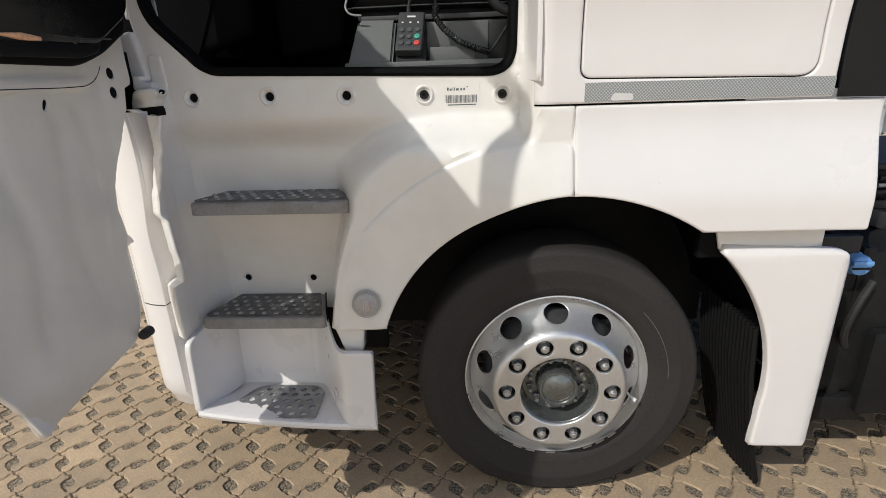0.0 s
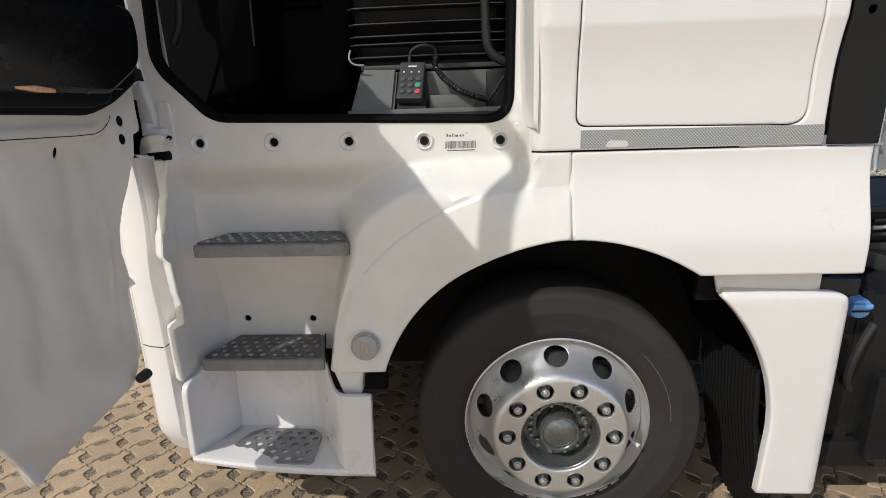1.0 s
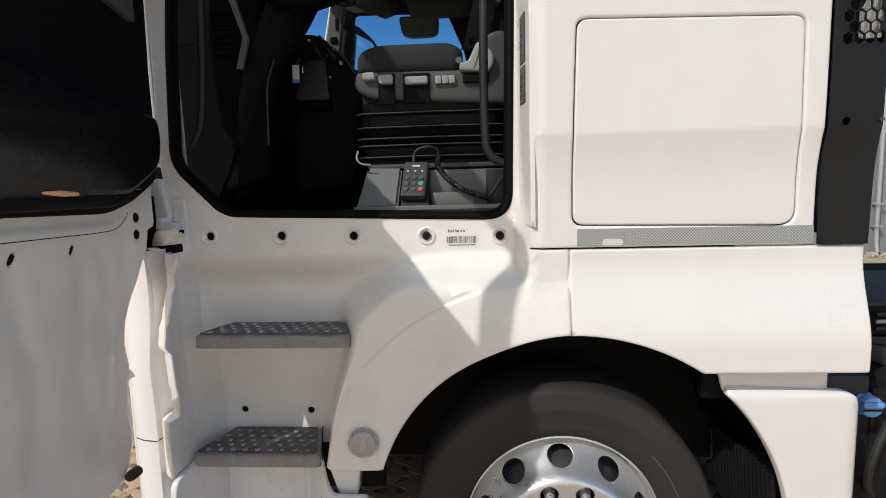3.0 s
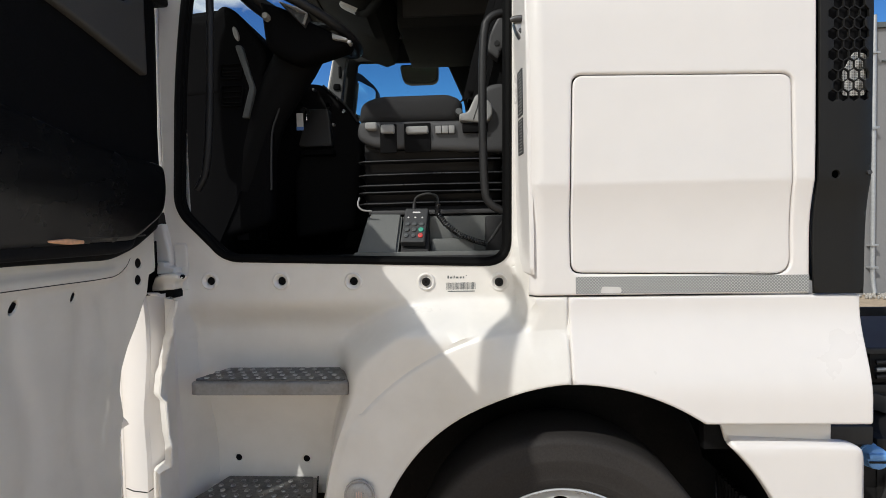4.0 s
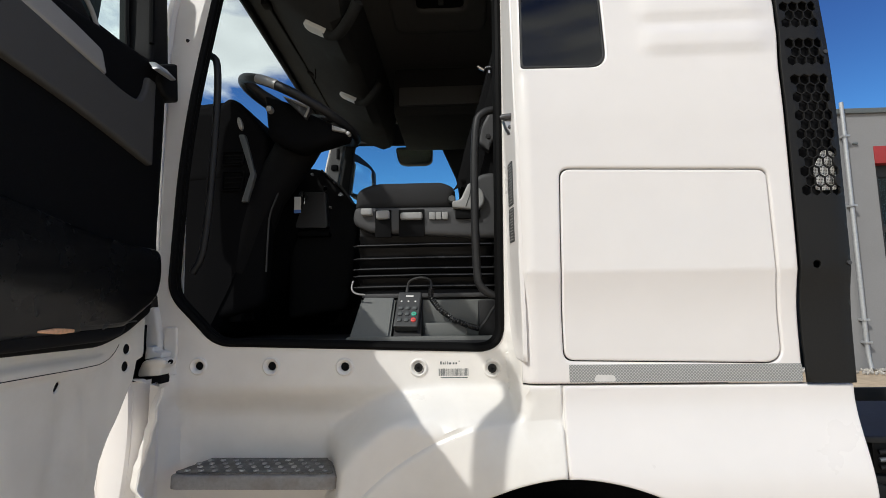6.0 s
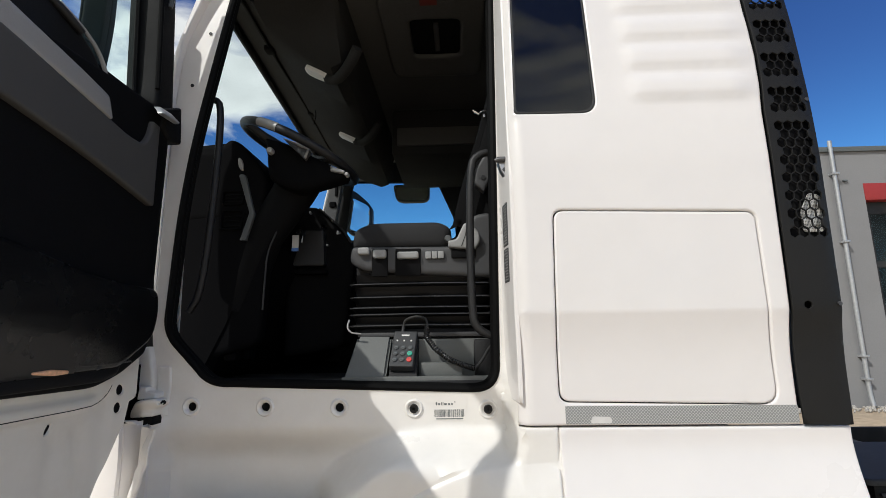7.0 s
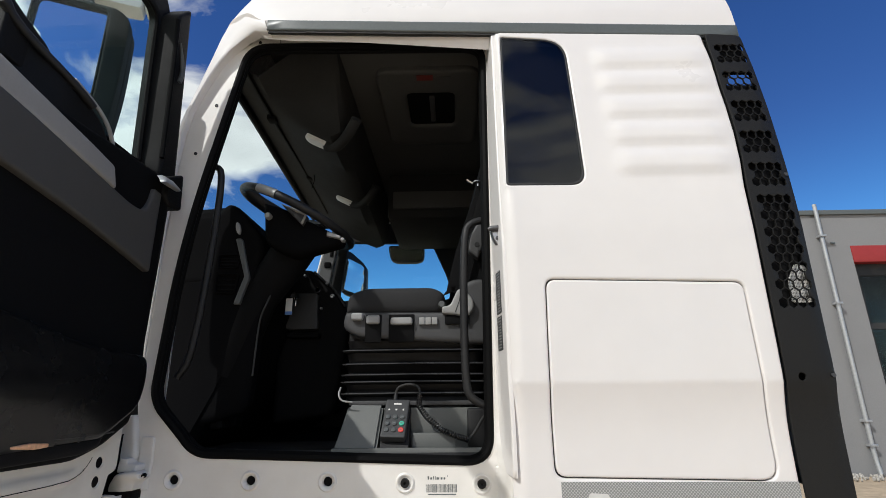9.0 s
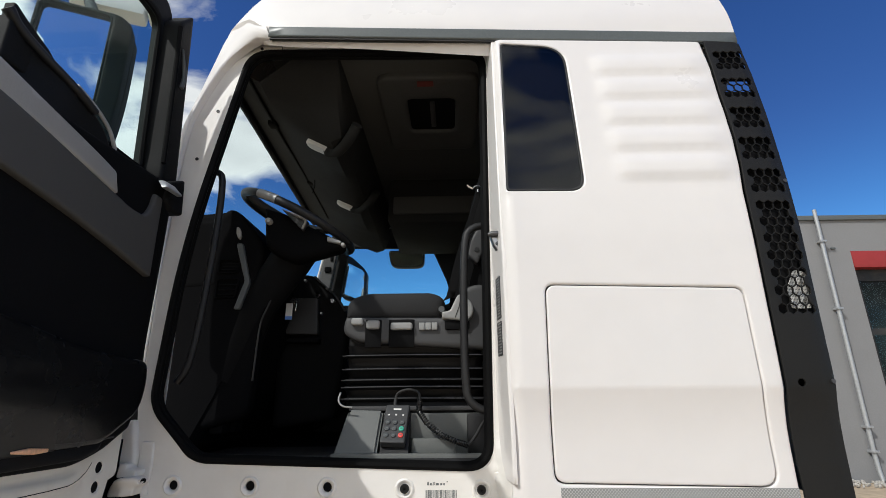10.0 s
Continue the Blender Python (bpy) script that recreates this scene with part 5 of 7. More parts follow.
part("guide_return", box(0.808, 0.820, 0.125, 0.30, 1.40, 2.70, 0.004), BLACK, guide)
part("guide_return", box(0.808, 0.820, 0.145, 0.30, 2.84, 2.90, 0.004), BLACK, guide)

part("cab_back_wall", box(0.62, 0.66, 0.15, 2.25, 1.42, 3.58, 0.01), PAINT, truck)
part("cab_floor", box(-1.55, 0.62, 0.27, 2.30, 1.40, 1.475, 0.01), BLACK_SOFT, truck, "black cab floor")
part("sill_plate", box(-1.10, -0.13, 0.195, 0.30, 1.455, 1.503, 0.006), BLACK, truck)
for i in range(3):
    part("sill_ridge", box(-1.02, -0.16, 0.205 + i * 0.022, 0.213 + i * 0.022, 1.501, 1.506, 0.001), BLACK, truck)
part("front_wall", box(-1.66, -1.60, 0.46, 2.25, 0.45, 2.36, 0.02), PAINT, truck)
FAR = 2.34
far_hole = rounded([(-1.150, 2.40), (-0.28, 2.40), (-0.295, 2.56), (-0.425, 2.858), (-1.095, 2.872)], [0.03, 0.04, 0.06, 0.04, 0.03], 4)
part("far_cab_side", sheet([(-1.60, 0.45), (0.64, 0.45), (0.64, 3.2), (-1.12, 3.2), (-1.26, 2.93), (-1.335, 2.55), (-1.60, 2.35)], [far_hole], flat(FAR), 0.15, 0.01, 0.04), HEADLINER, truck, "far side of the cab with its door window")
part("far_pillar_edge", tube([(-1.262, 2.32, 2.92), (-1.300, 2.32, 2.74), (-1.338, 2.32, 2.55)], 0.010, 8), PAINT, truck, "white edge of the far windscreen pillar")
far_trim = part("far_pillar_trim", sheet(rounded([(-1.235, 2.90), (-1.135, 2.90), (-1.165, 2.72), (-1.197, 2.50), (-1.30, 2.50), (-1.262, 2.72)], 0.015, 3), [], flat(2.21), 0.04, 0.008, 0.05), GREY_TRIM, truck, "grey trim of the far windscreen pillar")
part("trim_speaker", box(-1.245, -1.195, 2.195, 2.215, 2.63, 2.675, 0.012), DASH, far_trim)
part("trim_slot", box(-1.205, -1.185, 2.20, 2.213, 2.72, 2.80, 0.004), BLACK_SOFT, far_trim)
gp = part("far_window_pane", sheet(inset(far_hole, -0.01), [], flat(FAR + 0.02), 0.3, 0, 0.004), GLASS, truck, "clear far door window")
gp.visible_shadow = False
bm = bmesh.new()
v = [bm.verts.new(p) for p in ((-1.16, 0.27, 3.07), (-1.30, 1.2, 3.06), (-1.39, 2.3, 3.06), (-1.60, 2.3, 2.33), (-1.70, 1.2, 2.33), (-1.285, 0.27, 2.33))]
bm.faces.new((v[0], v[1], v[4], v[5]))
bm.faces.new((v[1], v[2], v[3], v[4]))
wsp = part("windscreen", bm, GLASS, truck, "clear windscreen", smooth=False)
wsp.visible_shadow = False
part("ceiling_panel", box(-1.04, 0.62, 0.24, 2.30, 3.10, 3.16, 0.01), CEILING, truck, "dark grey headliner")
# overhead console
bm = bmesh.new()
prof = [(-1.235, 3.035), (-1.06, 2.955), (-0.90, 2.865), (-0.80, 2.815), (-0.755, 2.83), (-0.74, 2.88), (-0.735, 3.12)]
rows = [[bm.verts.new((x - 0.062 * (y - 0.35) * (1.0, 0.9, 0.7, 0.5, 0.4, 0.3, 0.0)[j], y, z + (0.012, 0.0, 0.012 * math.sin(y * 7), 0.012 * math.sin(y * 7), 0, 0, 0)[j])) for j, (x, z) in enumerate(prof)] for y in [0.30 + i * 1.995 / 24 for i in range(25)]]
for row in rows:
    for vtx in row[2:]:
        vtx.co.z += (3.09 - vtx.co.z) * smooth01(0.56, 0.30, vtx.co.y) if vtx.co.z < 3.09 else 0.0
for a, b in zip(rows, rows[1:]):
    for j in range(len(prof) - 1):
        bm.faces.new((a[j], a[j + 1], b[j + 1], b[j]))
console = part("overhead_console", bm, HEADLINER, truck, "dark overhead storage console")
for x, y, z in ((-0.885, 0.645, 2.840), (-0.914, 1.40, 2.850)):
    m = Matrix.Translation((x, y, z)) @ Matrix.Rotation(radians(27), 4, "Y")
    lamp = part("reading_lamp", sheet(rounded([(-0.064, -0.038), (0.064, -0.030), (0.064, 0.030), (-0.064, 0.038)], 0.032, 6), [], lambda u, v, d: m @ Vector((u, v, -0.018 + d)), 0.03, 0.006, 0.03), STICKER, truck, "pale reading lamp")
    part("lamp_bracket", tube([m @ Vector((0.045, 0.0, -0.004)), m @ Vector((0.085, -0.006, -0.006)), m @ Vector((0.125, -0.05, 0.016)), m @ Vector((0.165, -0.12, 0.06)), m @ Vector((0.18, -0.16, 0.11))], [0.024, 0.028, 0.030, 0.028, 0.024], 10, smooth=2), HEADLINER, lamp)
    part("lamp_lens", lathe([(0, -0.004), (0.010, -0.003), (0.012, 0.004)], (x + 0.034, y - 0.016, z - 0.032), 10), KEY_GREY, lamp)
part("header_trim", tube([(-1.235, 0.31, 3.03), (-1.262, 0.80, 3.03), (-1.312, 1.6, 3.03), (-1.35, 2.2, 3.03)], 0.017, 8), DOOR_BLACK, console, "black windscreen header trim")
part("header_cable", tube([(-1.105, 0.30, 2.972), (-1.118, 0.7, 2.968), (-1.13, 1.2, 2.968), (-1.165, 1.9, 2.962)], 0.0075, 6), WIRE, console, "black cable along the header")
for y in (0.62, 1.28):
    part("cable_clip", box(-1.14, -1.10, y, y + 0.05, 2.952, 2.978, 0.006), WIRE, console)
part("console_joint", tube([(-1.17, 1.20, 2.998), (-1.08, 1.21, 2.952), (-0.96, 1.225, 2.89)], 0.0035, 6), WIRE, console)
part("hanging_cord", tube([(-1.07, 1.21, 2.945), (-1.07, 1.22, 2.90), (-1.09, 1.25, 2.87)], 0.003, 6), WIRE, console)
hatch = part("roof_hatch", sheet(rounded([(-0.60, 0.45), (-0.12, 0.45), (-0.12, 1.12), (-0.60, 1.12)], 0.07), [rounded([(-0.47, 0.62), (-0.235, 0.62), (-0.235, 0.92), (-0.47, 0.92)], 0.04)], lambda u, v, d: (u, v, 3.07 + d), 0.05, 0.015, 0.035), HATCH, truck, "roof hatch surround")
part("hatch_cover", box(-0.47, -0.235, 0.62, 0.92, 3.088, 3.098, 0.003), BLACK_SOFT, hatch)
part("hatch_grip", box(-0.36, -0.335, 0.66, 0.88, 3.076, 3.089, 0.003), GREY_TRIM, hatch)
part("hatch_label", box(-0.41, -0.335, 0.475, 0.510, 3.0665, 3.0705, 0.0), DULL_RED, hatch, "small red label")
part("hatch_label", box(-0.33, -0.255, 0.487, 0.497, 3.0665, 3.0705, 0.0), HATCH, hatch)
part("roof_locker", box(-0.68, 0.60, 1.55, 2.28, 2.78, 3.10, 0.04), HEADLINER, truck)
part("locker_lid", box(-0.64, -0.06, 1.525, 1.555, 2.84, 2.96, 0.012), CEILING, truck)
part("rear_curtain", box(-0.02, 0.02, 0.30, 0.60, 1.60, 3.08, 0.02), CLOTH, truck)

# ---- dashboard and controls ----
bm = bmesh.new()
prof = [(-1.30, 1.47), (-1.21, 1.52), (-1.13, 1.72), (-1.05, 1.92), (-1.01, 2.05), (-1.02, 2.20), (-1.10, 2.36), (-1.20, 2.44), (-1.34, 2.43), (-1.60, 2.36), (-1.60, 1.47)]
rows = []
ys = [0.455, 0.465, 0.48, 0.55, 0.68, 0.78, 0.95, 1.15, 1.3, 1.6, 2.0, 2.3]
for y in ys:
    near = smooth01(0.48, 0.455, y)
    hump = 0.06 * smooth01(0.72, 0.82, y) * smooth01(1.5, 1.2, y)
    low = 0.085 * smooth01(0.60, 0.78, y)
    rows.append([bm.verts.new((x - 0.03 * near + (hump if 2 <= j <= 6 else 0), y, z - (0.03 * near if j > 1 else 0) - (low if 5 <= j <= 9 else 0))) for j, (x, z) in enumerate(prof)])
for a, b in zip(rows, rows[1:]):
    for j in range(len(prof)):
        k = (j + 1) % len(prof)
        bm.faces.new((a[j], a[k], b[k], b[j]))
bm.faces.new(rows[0])
bm.faces.new(rows[-1][::-1])
dash = part("dashboard", bm, DASH, truck, "black dashboard")
part("cluster_hood", sheet(rounded([(-1.35, 2.405), (-1.235, 2.402), (-1.187, 2.455), (-1.137, 2.428), (-1.036, 2.304), (-1.022, 2.24), (-1.06, 2.12), (-1.35, 2.10)], [0.02, 0.03, 0.04, 0.05, 0.04, 0.04, 0.04, 0.02], 5), [], flat(0.452), 0.04, 0.02, 0.36), DASH, dash, "black instrument hood")
part("side_accent", sheet(rounded([(-1.134, 2.290), (-1.107, 2.290), (-1.062, 2.126), (-1.090, 2.019), (-1.114, 2.020), (-1.082, 2.131)], [0.012, 0.012, 0.006, 0.004, 0.004, 0.006], 4), [], flat(0.436), 0.03, 0.004, 0.02), GREY_DARK, dash, "grey angled dashboard accent")
part("accent_button", sheet(circle(-1.131, 2.335, 0.009, 16, 0.027, radians(15)), [], flat(0.440), 0.02, 0.003, 0.02), SILVER, dash)
for z0, z1 in ((2.165, 2.225), (2.065, 2.145)):
    vent = part("side_vent", sheet(rounded([(-1.20, z0), (-1.115, z0), (-1.105, z1), (-1.20, z1)], 0.012, 4), [rounded([(-1.192, z0 + 0.006), (-1.120, z0 + 0.006), (-1.112, z1 - 0.006), (-1.192, z1 - 0.006)], 0.008, 4)], flat(0.440), 0.02, 0.003, 0.02), DASH, dash, "black air vent")
    for k in range(3):
        zz = z0 + 0.014 + k * (z1 - z0 - 0.02) / 3
        part("vent_slat", box(-1.19, -1.118, 0.446, 0.462, zz, zz + 0.004, 0.001), BLACK_SOFT, vent)
knee = rounded([(-1.10, 2.02), (-1.05, 2.17), (-1.00, 2.215), (-0.968, 2.17), (-0.966, 2.09), (-1.012, 1.985), (-1.018, 1.86), (-1.03, 1.62), (-1.24, 1.56), (-1.30, 2.0)], [0.03, 0.05, 0.03, 0.03, 0.04, 0.06, 0.1, 0.04, 0.03, 0.03], 6)
part("knee_panel", sheet(knee, [], flat(0.462), 0.03, 0.022, 0.06), DASH, dash, "charcoal knee panel below the steering column")
# lighter tube paints the lit edge of the knee panel
part("knee_highlight", tube([(-0.972, 0.467, 2.16), (-0.969, 0.467, 2.10), (-0.985, 0.467, 2.045), (-1.014, 0.467, 1.975), (-1.018, 0.467, 1.87), (-1.021, 0.467, 1.75)], 0.004, 8, smooth=2), DASH_GREY, dash)
stack = rounded([(-1.05, 2.24), (-0.976, 2.252), (-0.911, 2.246), (-0.865, 2.206), (-0.799, 2.151), (-0.742, 2.07), (-0.735, 1.95), (-0.78, 1.60), (-1.05, 1.56)], [0.03, 0.03, 0.03, 0.03, 0.04, 0.05, 0.05, 0.03, 0.03], 5)
stack_part = part("centre_console", sheet(stack, [], lambda u, v, d: (u - 0.10 * d, 0.79 + d, v), 0.03, 0.025, 0.34), BLACK_SOFT, dash, "black centre console facing the driver")
part("stack_panel", sheet(rounded([(-1.030, 2.126), (-0.873, 2.124), (-0.862, 1.962), (-1.006, 1.962)], 0.010, 4), [], flat(0.748), 0.04, 0.006, 0.05), DASH_GREY, stack_part, "dark grey lower console panel")
part("stack_ledge", box(-1.00, -0.855, 0.745, 0.80, 1.925, 1.945, 0.006), DASH, stack_part)
part("panel_trim", tube([(-0.905, 0.786, 2.235), (-0.862, 0.786, 2.195), (-0.80, 0.786, 2.142), (-0.752, 0.786, 2.07)], 0.005, 8, smooth=1), DASH_GREY, stack_part)
for x, z, r in ((-0.880, 2.145, 0.013), (-0.812, 2.116, 0.013), (-0.945, 2.215, 0.006), (-0.842, 2.175, 0.005), (-0.86, 2.06, 0.006)):
    part("dash_knob", lathe([(0, -0.016), (0.7 * r, -0.016), (r, -0.010), (r, 0.01)], (x, 0.785, z), 12), CHROME if r > 0.01 else NUT, stack_part)
part("stack_lever", box(-0.752, -0.73, 0.80, 0.83, 2.00, 2.045, 0.006), LEVER, stack_part, "light grey lever")
part("side_trim", sheet(rounded([(-0.76, 2.10), (-0.70, 2.03), (-0.685, 1.95), (-0.72, 1.92), (-0.75, 2.0)], 0.015, 4), [], flat(0.98), 0.03, 0.008, 0.10), GREY_DARK, dash, "grey console side trim")
wc, tilt = Vector((-0.905, 0.50, 2.395)), radians(25)
wm = Matrix.Translation(wc) @ Matrix.Rotation(tilt, 4, "Y")
steering = part("steering_wheel", tube([wm @ Vector((0.243 * math.cos(a), 0.243 * math.sin(a), 0)) for a in (2 * math.pi * i / 48 for i in range(48))], 0.0172, 12, True), BLACK, truck, "black steering wheel with silver accents")
pad = rounded([(-1.008, 2.418), (-0.93, 2.396), (-0.836, 2.346), (-0.755, 2.304), (-0.680, 2.262), (-0.688, 2.240), (-0.749, 2.220), (-0.814, 2.203), (-0.867, 2.190), (-0.935, 2.214), (-0.990, 2.254)], [0.012, 0.02, 0.03, 0.03, 0.012, 0.012, 0.03, 0.03, 0.04, 0.03, 0.025], 4)
part("wheel_pad", sheet(pad, [], lambda u, v, d: (u, 0.362 + d, v), 0.02, 0.030, 0.07), DASH, steering, "black moulded steering wheel hub")
for a in (35, 145, 215, 325):
    t = radians(a)
    part("spoke", tube([wm @ Vector((0.08 * math.cos(t), 0.09 * math.sin(t), -0.02)), wm @ Vector((0.16 * math.cos(t), 0.16 * math.sin(t), -0.012)), wm @ Vector((0.24 * math.cos(t), 0.24 * math.sin(t), 0))], [0.022, 0.016, 0.014], 8), BLACK, steering)
part("spoke_accent", sheet(rounded([(-0.741, 2.284), (-0.741, 2.264), (-0.690, 2.254), (-0.686, 2.264)], 0.003, 2), [], flat(0.350), 0.02, 0.003, 0.02), SILVER, steering, "silver spoke trim")
part("spoke_button", lathe([(0, -0.006), (0.006, -0.005), (0.008, 0.0), (0.008, 0.02)], (-0.679, 0.352, 2.250), 14), SILVER, steering)
part("column_cover", tube([wm @ Vector((0.05, 0, -0.05)), wm @ Vector((0.05, 0, -0.16)), (-1.05, 0.52, 2.05), (-1.14, 0.52, 1.75)], [0.095, 0.085, 0.075, 0.065], 14), BLACK_SOFT, steering)
part("pad_accent", sheet(rounded([(-0.920, 2.391), (-0.822, 2.350), (-0.836, 2.306)], 0.005, 3), [], flat(0.330), 0.02, 0.003, 0.05), GREY_TRIM, steering, "grey spoke panel")
part("pad_edge", tube([(-0.918, 0.330, 2.390), (-0.828, 0.329, 2.351), (-0.820, 0.329, 2.342), (-0.834, 0.330, 2.309)], [0.002, 0.0025, 0.008, 0.005], 8, smooth=1), SILVER, steering, "silver spoke trim")
part("spoke_button", lathe([(0, -0.009), (0.010, -0.008), (0.013, 0.0), (0.013, 0.02)], (-0.975, 0.345, 2.350), 16), SILVER, steering)
part("rim_accent", tube([wm @ Vector((0.2445 * math.cos(a), 0.2445 * math.sin(a), 0.001)) for a in (radians(247 + 3.4 * i) for i in range(7))], 0.0176, 12), SILVER, steering)
part("column_stalk", tube([(-0.96, 0.60, 2.26), (-0.93, 0.59, 2.25), (-0.905, 0.585, 2.245)], [0.009, 0.010, 0.016], 10), GREY_TRIM, steering)
part("column_knob", tube([(-0.985, 0.60, 2.215), (-0.98, 0.59, 2.24), (-0.975, 0.58, 2.27)], [0.020, 0.022, 0.016], 12), GREY_TRIM, steering)
part("pedal_mat", box(-1.25, -0.65, 0.32, 0.9, 1.474, 1.484, 0.004), RUBBER, truck)
for y in (0.50, 0.62):
    part("pedal", box(-1.18, -1.13, y, y + 0.07, 1.56, 1.66, 0.008), BLACK_SOFT, truck)

part("front_grab_rail", tube([(-1.21, 0.24, 2.508), (-1.155, 0.25, 2.520), (-1.124, 0.25, 2.490), (-1.127, 0.25, 2.2), (-1.150, 0.25, 1.80), (-1.19, 0.25, 1.735)], 0.0125, 10, smooth=2), BLACK, truck, "black grab rail on the windscreen pillar")
part("rear_grab_rail", tube([(-0.12, 0.215, 2.268), (-0.185, 0.205, 2.262), (-0.219, 0.20, 2.215), (-0.223, 0.20, 1.72), (-0.205, 0.20, 1.655), (-0.12, 0.21, 1.628)], 0.0135, 10, smooth=2), BLACK, truck, "black grab rail beside the seat")
part("rear_pillar_trim", box(-0.135, -0.10, 0.24, 0.36, 1.50, 3.0, 0.015), BLACK, truck)

part("door_pillar", sheet([(0.030, 1.45), (0.185, 1.45), (0.195, 3.02), (0.11, 3.01), (0.055, 2.4), (0.030, 2.1)], [], lambda u, v, d: (-0.0985 - 0.16 * (u - skin(v)) + d, u, v), 0.03, 0.004, 0.012), PAINT, truck, "white rear door pillar")
# latch striker and warning plates on the rear door pillar
latch = part("latch_striker", sheet(rounded([(-0.100, 2.118), (-0.096, 2.205), (-0.128, 2.198), (-0.132, 2.185), (-0.122, 2.155)], 0.005, 3), [], flat(0.082), 0.02, 0.005, 0.03), NUT, truck, "steel door latch striker")
part("striker_pin", tube([(-0.104, 0.074, 2.190), (-0.130, 0.074, 2.188), (-0.140, 0.076, 2.186)], [0.009, 0.009, 0.006], 10), STEEL_DARK, latch)
part("striker_bolt", lathe([(0, -0.004), (0.006, -0.004), (0.007, 0.002)], (-0.110, 0.081, 2.158), 8), STEEL_DARK, latch)
for z0, z1 in ((1.913, 2.048), (1.800, 1.905)):
    plate = part("warning_plate", sheet(rounded([(0.070, z0), (0.125, z0), (0.125, z1), (0.070, z1)], 0.003, 2), [], lambda u, v, d: (-0.1000 - 0.16 * (u - skin(v)) + d, u, v), 0.05, 0.001, 0.002), LABEL_DARK, truck, "dark warning plate with small print")
    k = int((z1 - z0) / 0.009)
    for i in range(k):
        zz = z0 + 0.006 + i * 0.009
        part("print_bar", sheet([(0.076, zz), (0.119 - 0.010 * ((i * 7) % 3), zz), (0.119 - 0.010 * ((i * 7) % 3), zz + 0.004), (0.076, zz + 0.004)], [], lambda u, v, d: (-0.1007 - 0.16 * (u - skin(v)) + d, u, v), 0.05, 0, 0.0004), LEVER, plate, smooth=False)

# inventory sticker on the sill
st = part("inventory_sticker", sheet(rounded([(-0.352, 1.384), (-0.246, 1.384), (-0.246, 1.450), (-0.352, 1.450)], 0.003, 2), [], lambda u, v, d: (u, side_y(u, v) - 0.0008 + d, v), 0.02, 0, 0.0006), PAINT_IN, truck, "small paper sticker with a barcode")
x = -0.346
while x < -0.254:
    w = random.choice((0.0009, 0.0016, 0.0024))
    part("barcode_bar", box(x, x + w, side_y(-0.3, 1.41) - 0.0013, side_y(-0.3, 1.41) - 0.0007, 1.394, 1.416, 0), KEY_GREY, st, smooth=False)
    x += w + random.choice((0.0012, 0.0018))
for i, (x0, w, h) in enumerate(((-0.341, 0.006, 0.012), (-0.333, 0.007, 0.008), (-0.3245, 0.003, 0.012), (-0.3195, 0.003, 0.012), (-0.3145, 0.010, 0.008), (-0.302, 0.007, 0.008), (-0.293, 0.006, 0.008), (-0.283, 0.004, 0.004))):
    part("print_bar", box(x0, x0 + w * 0.8, side_y(-0.3, 1.41) - 0.0013, side_y(-0.3, 1.41) - 0.0007, 1.429 + (0.008 if i == 7 else 0), 1.429 + (0.008 if i == 7 else 0) + h * 0.75, 0), KEY_GREY, st, smooth=False)
part("print_bar", box(-0.34, -0.256, side_y(-0.3, 1.41) - 0.0013, side_y(-0.3, 1.41) - 0.0007, 1.387, 1.390, 0), KEY_GREY, st, smooth=False)

# ---- driver's seat ----
seat = tagged(part("driver_seat", box(-0.62, -0.12, 0.36, 0.88, 1.476, 1.66, 0.02), BLACK), "black air-suspended driver seat with grey side panel in the cab", "seat")
bm = bmesh.new()
rows = []
folds = [(1.655, 0.0), (1.668, -0.004)]
for top in (1.679, 1.718, 1.742, 1.779, 1.826):
    folds += [(top - 0.008, 0.002), (top - 0.0025, 0.011), (top, 0.013), (top + 0.0025, 0.009), (top + 0.007, -0.006)]
for z, o in folds + [(1.862, 0.0)]:
    plan = rounded([(-0.642 - o, 0.340 - o), (-0.15 + o, 0.340 - o), (-0.15 + o, 0.86), (-0.642 - o, 0.86)], 0.035, 4)
    rows.append([bm.verts.new((x, y, z)) for x, y in plan])
for a, b in zip(rows, rows[1:]):
    for j in range(len(a)):
        k = (j + 1) % len(a)
        bm.faces.new((a[j], a[k], b[k], b[j]))
bellows = part("bellows", bm, BELLOWS, seat, "black folded rubber bellows", sharp=40)
# bright lines added along the ridges for their highlights
for z in (1.679, 1.718, 1.742, 1.779, 1.826):
    part("fold_highlight", tube([(-0.652, 0.42, z), (-0.653, 0.345, z), (-0.635, 0.3265, z), (-0.40, 0.3265, z + 0.002), (-0.16, 0.3265, z), (-0.14, 0.345, z)], 0.0028, 6), FOLD, bellows)
base = rounded([(-0.655, 1.905), (-0.60, 1.872), (-0.217, 1.846), (-0.125, 1.842), (-0.125, 2.06), (-0.15, 2.080), (-0.20, 2.074), (-0.238, 2.035), (-0.272, 1.958), (-0.645, 1.962)], [0.03, 0.03, 0.03, 0.03, 0.02, 0.02, 0.03, 0.03, 0.03, 0.015], 5)
panel = part("seat_side_panel", sheet(base, [], flat(0.312), 0.03, 0.014, 0.06), GREY_TRIM, seat, "grey seat side panel with controls")
part("seat_pan", box(-0.64, -0.16, 0.36, 0.87, 1.85, 1.96, 0.02), BLACK, seat)
cush = rounded([(-0.648, 1.955), (-0.29, 1.955), (-0.285, 2.03), (-0.33, 2.055), (-0.58, 2.055), (-0.645, 2.03)], [0.02, 0.01, 0.03, 0.06, 0.06, 0.04], 5)
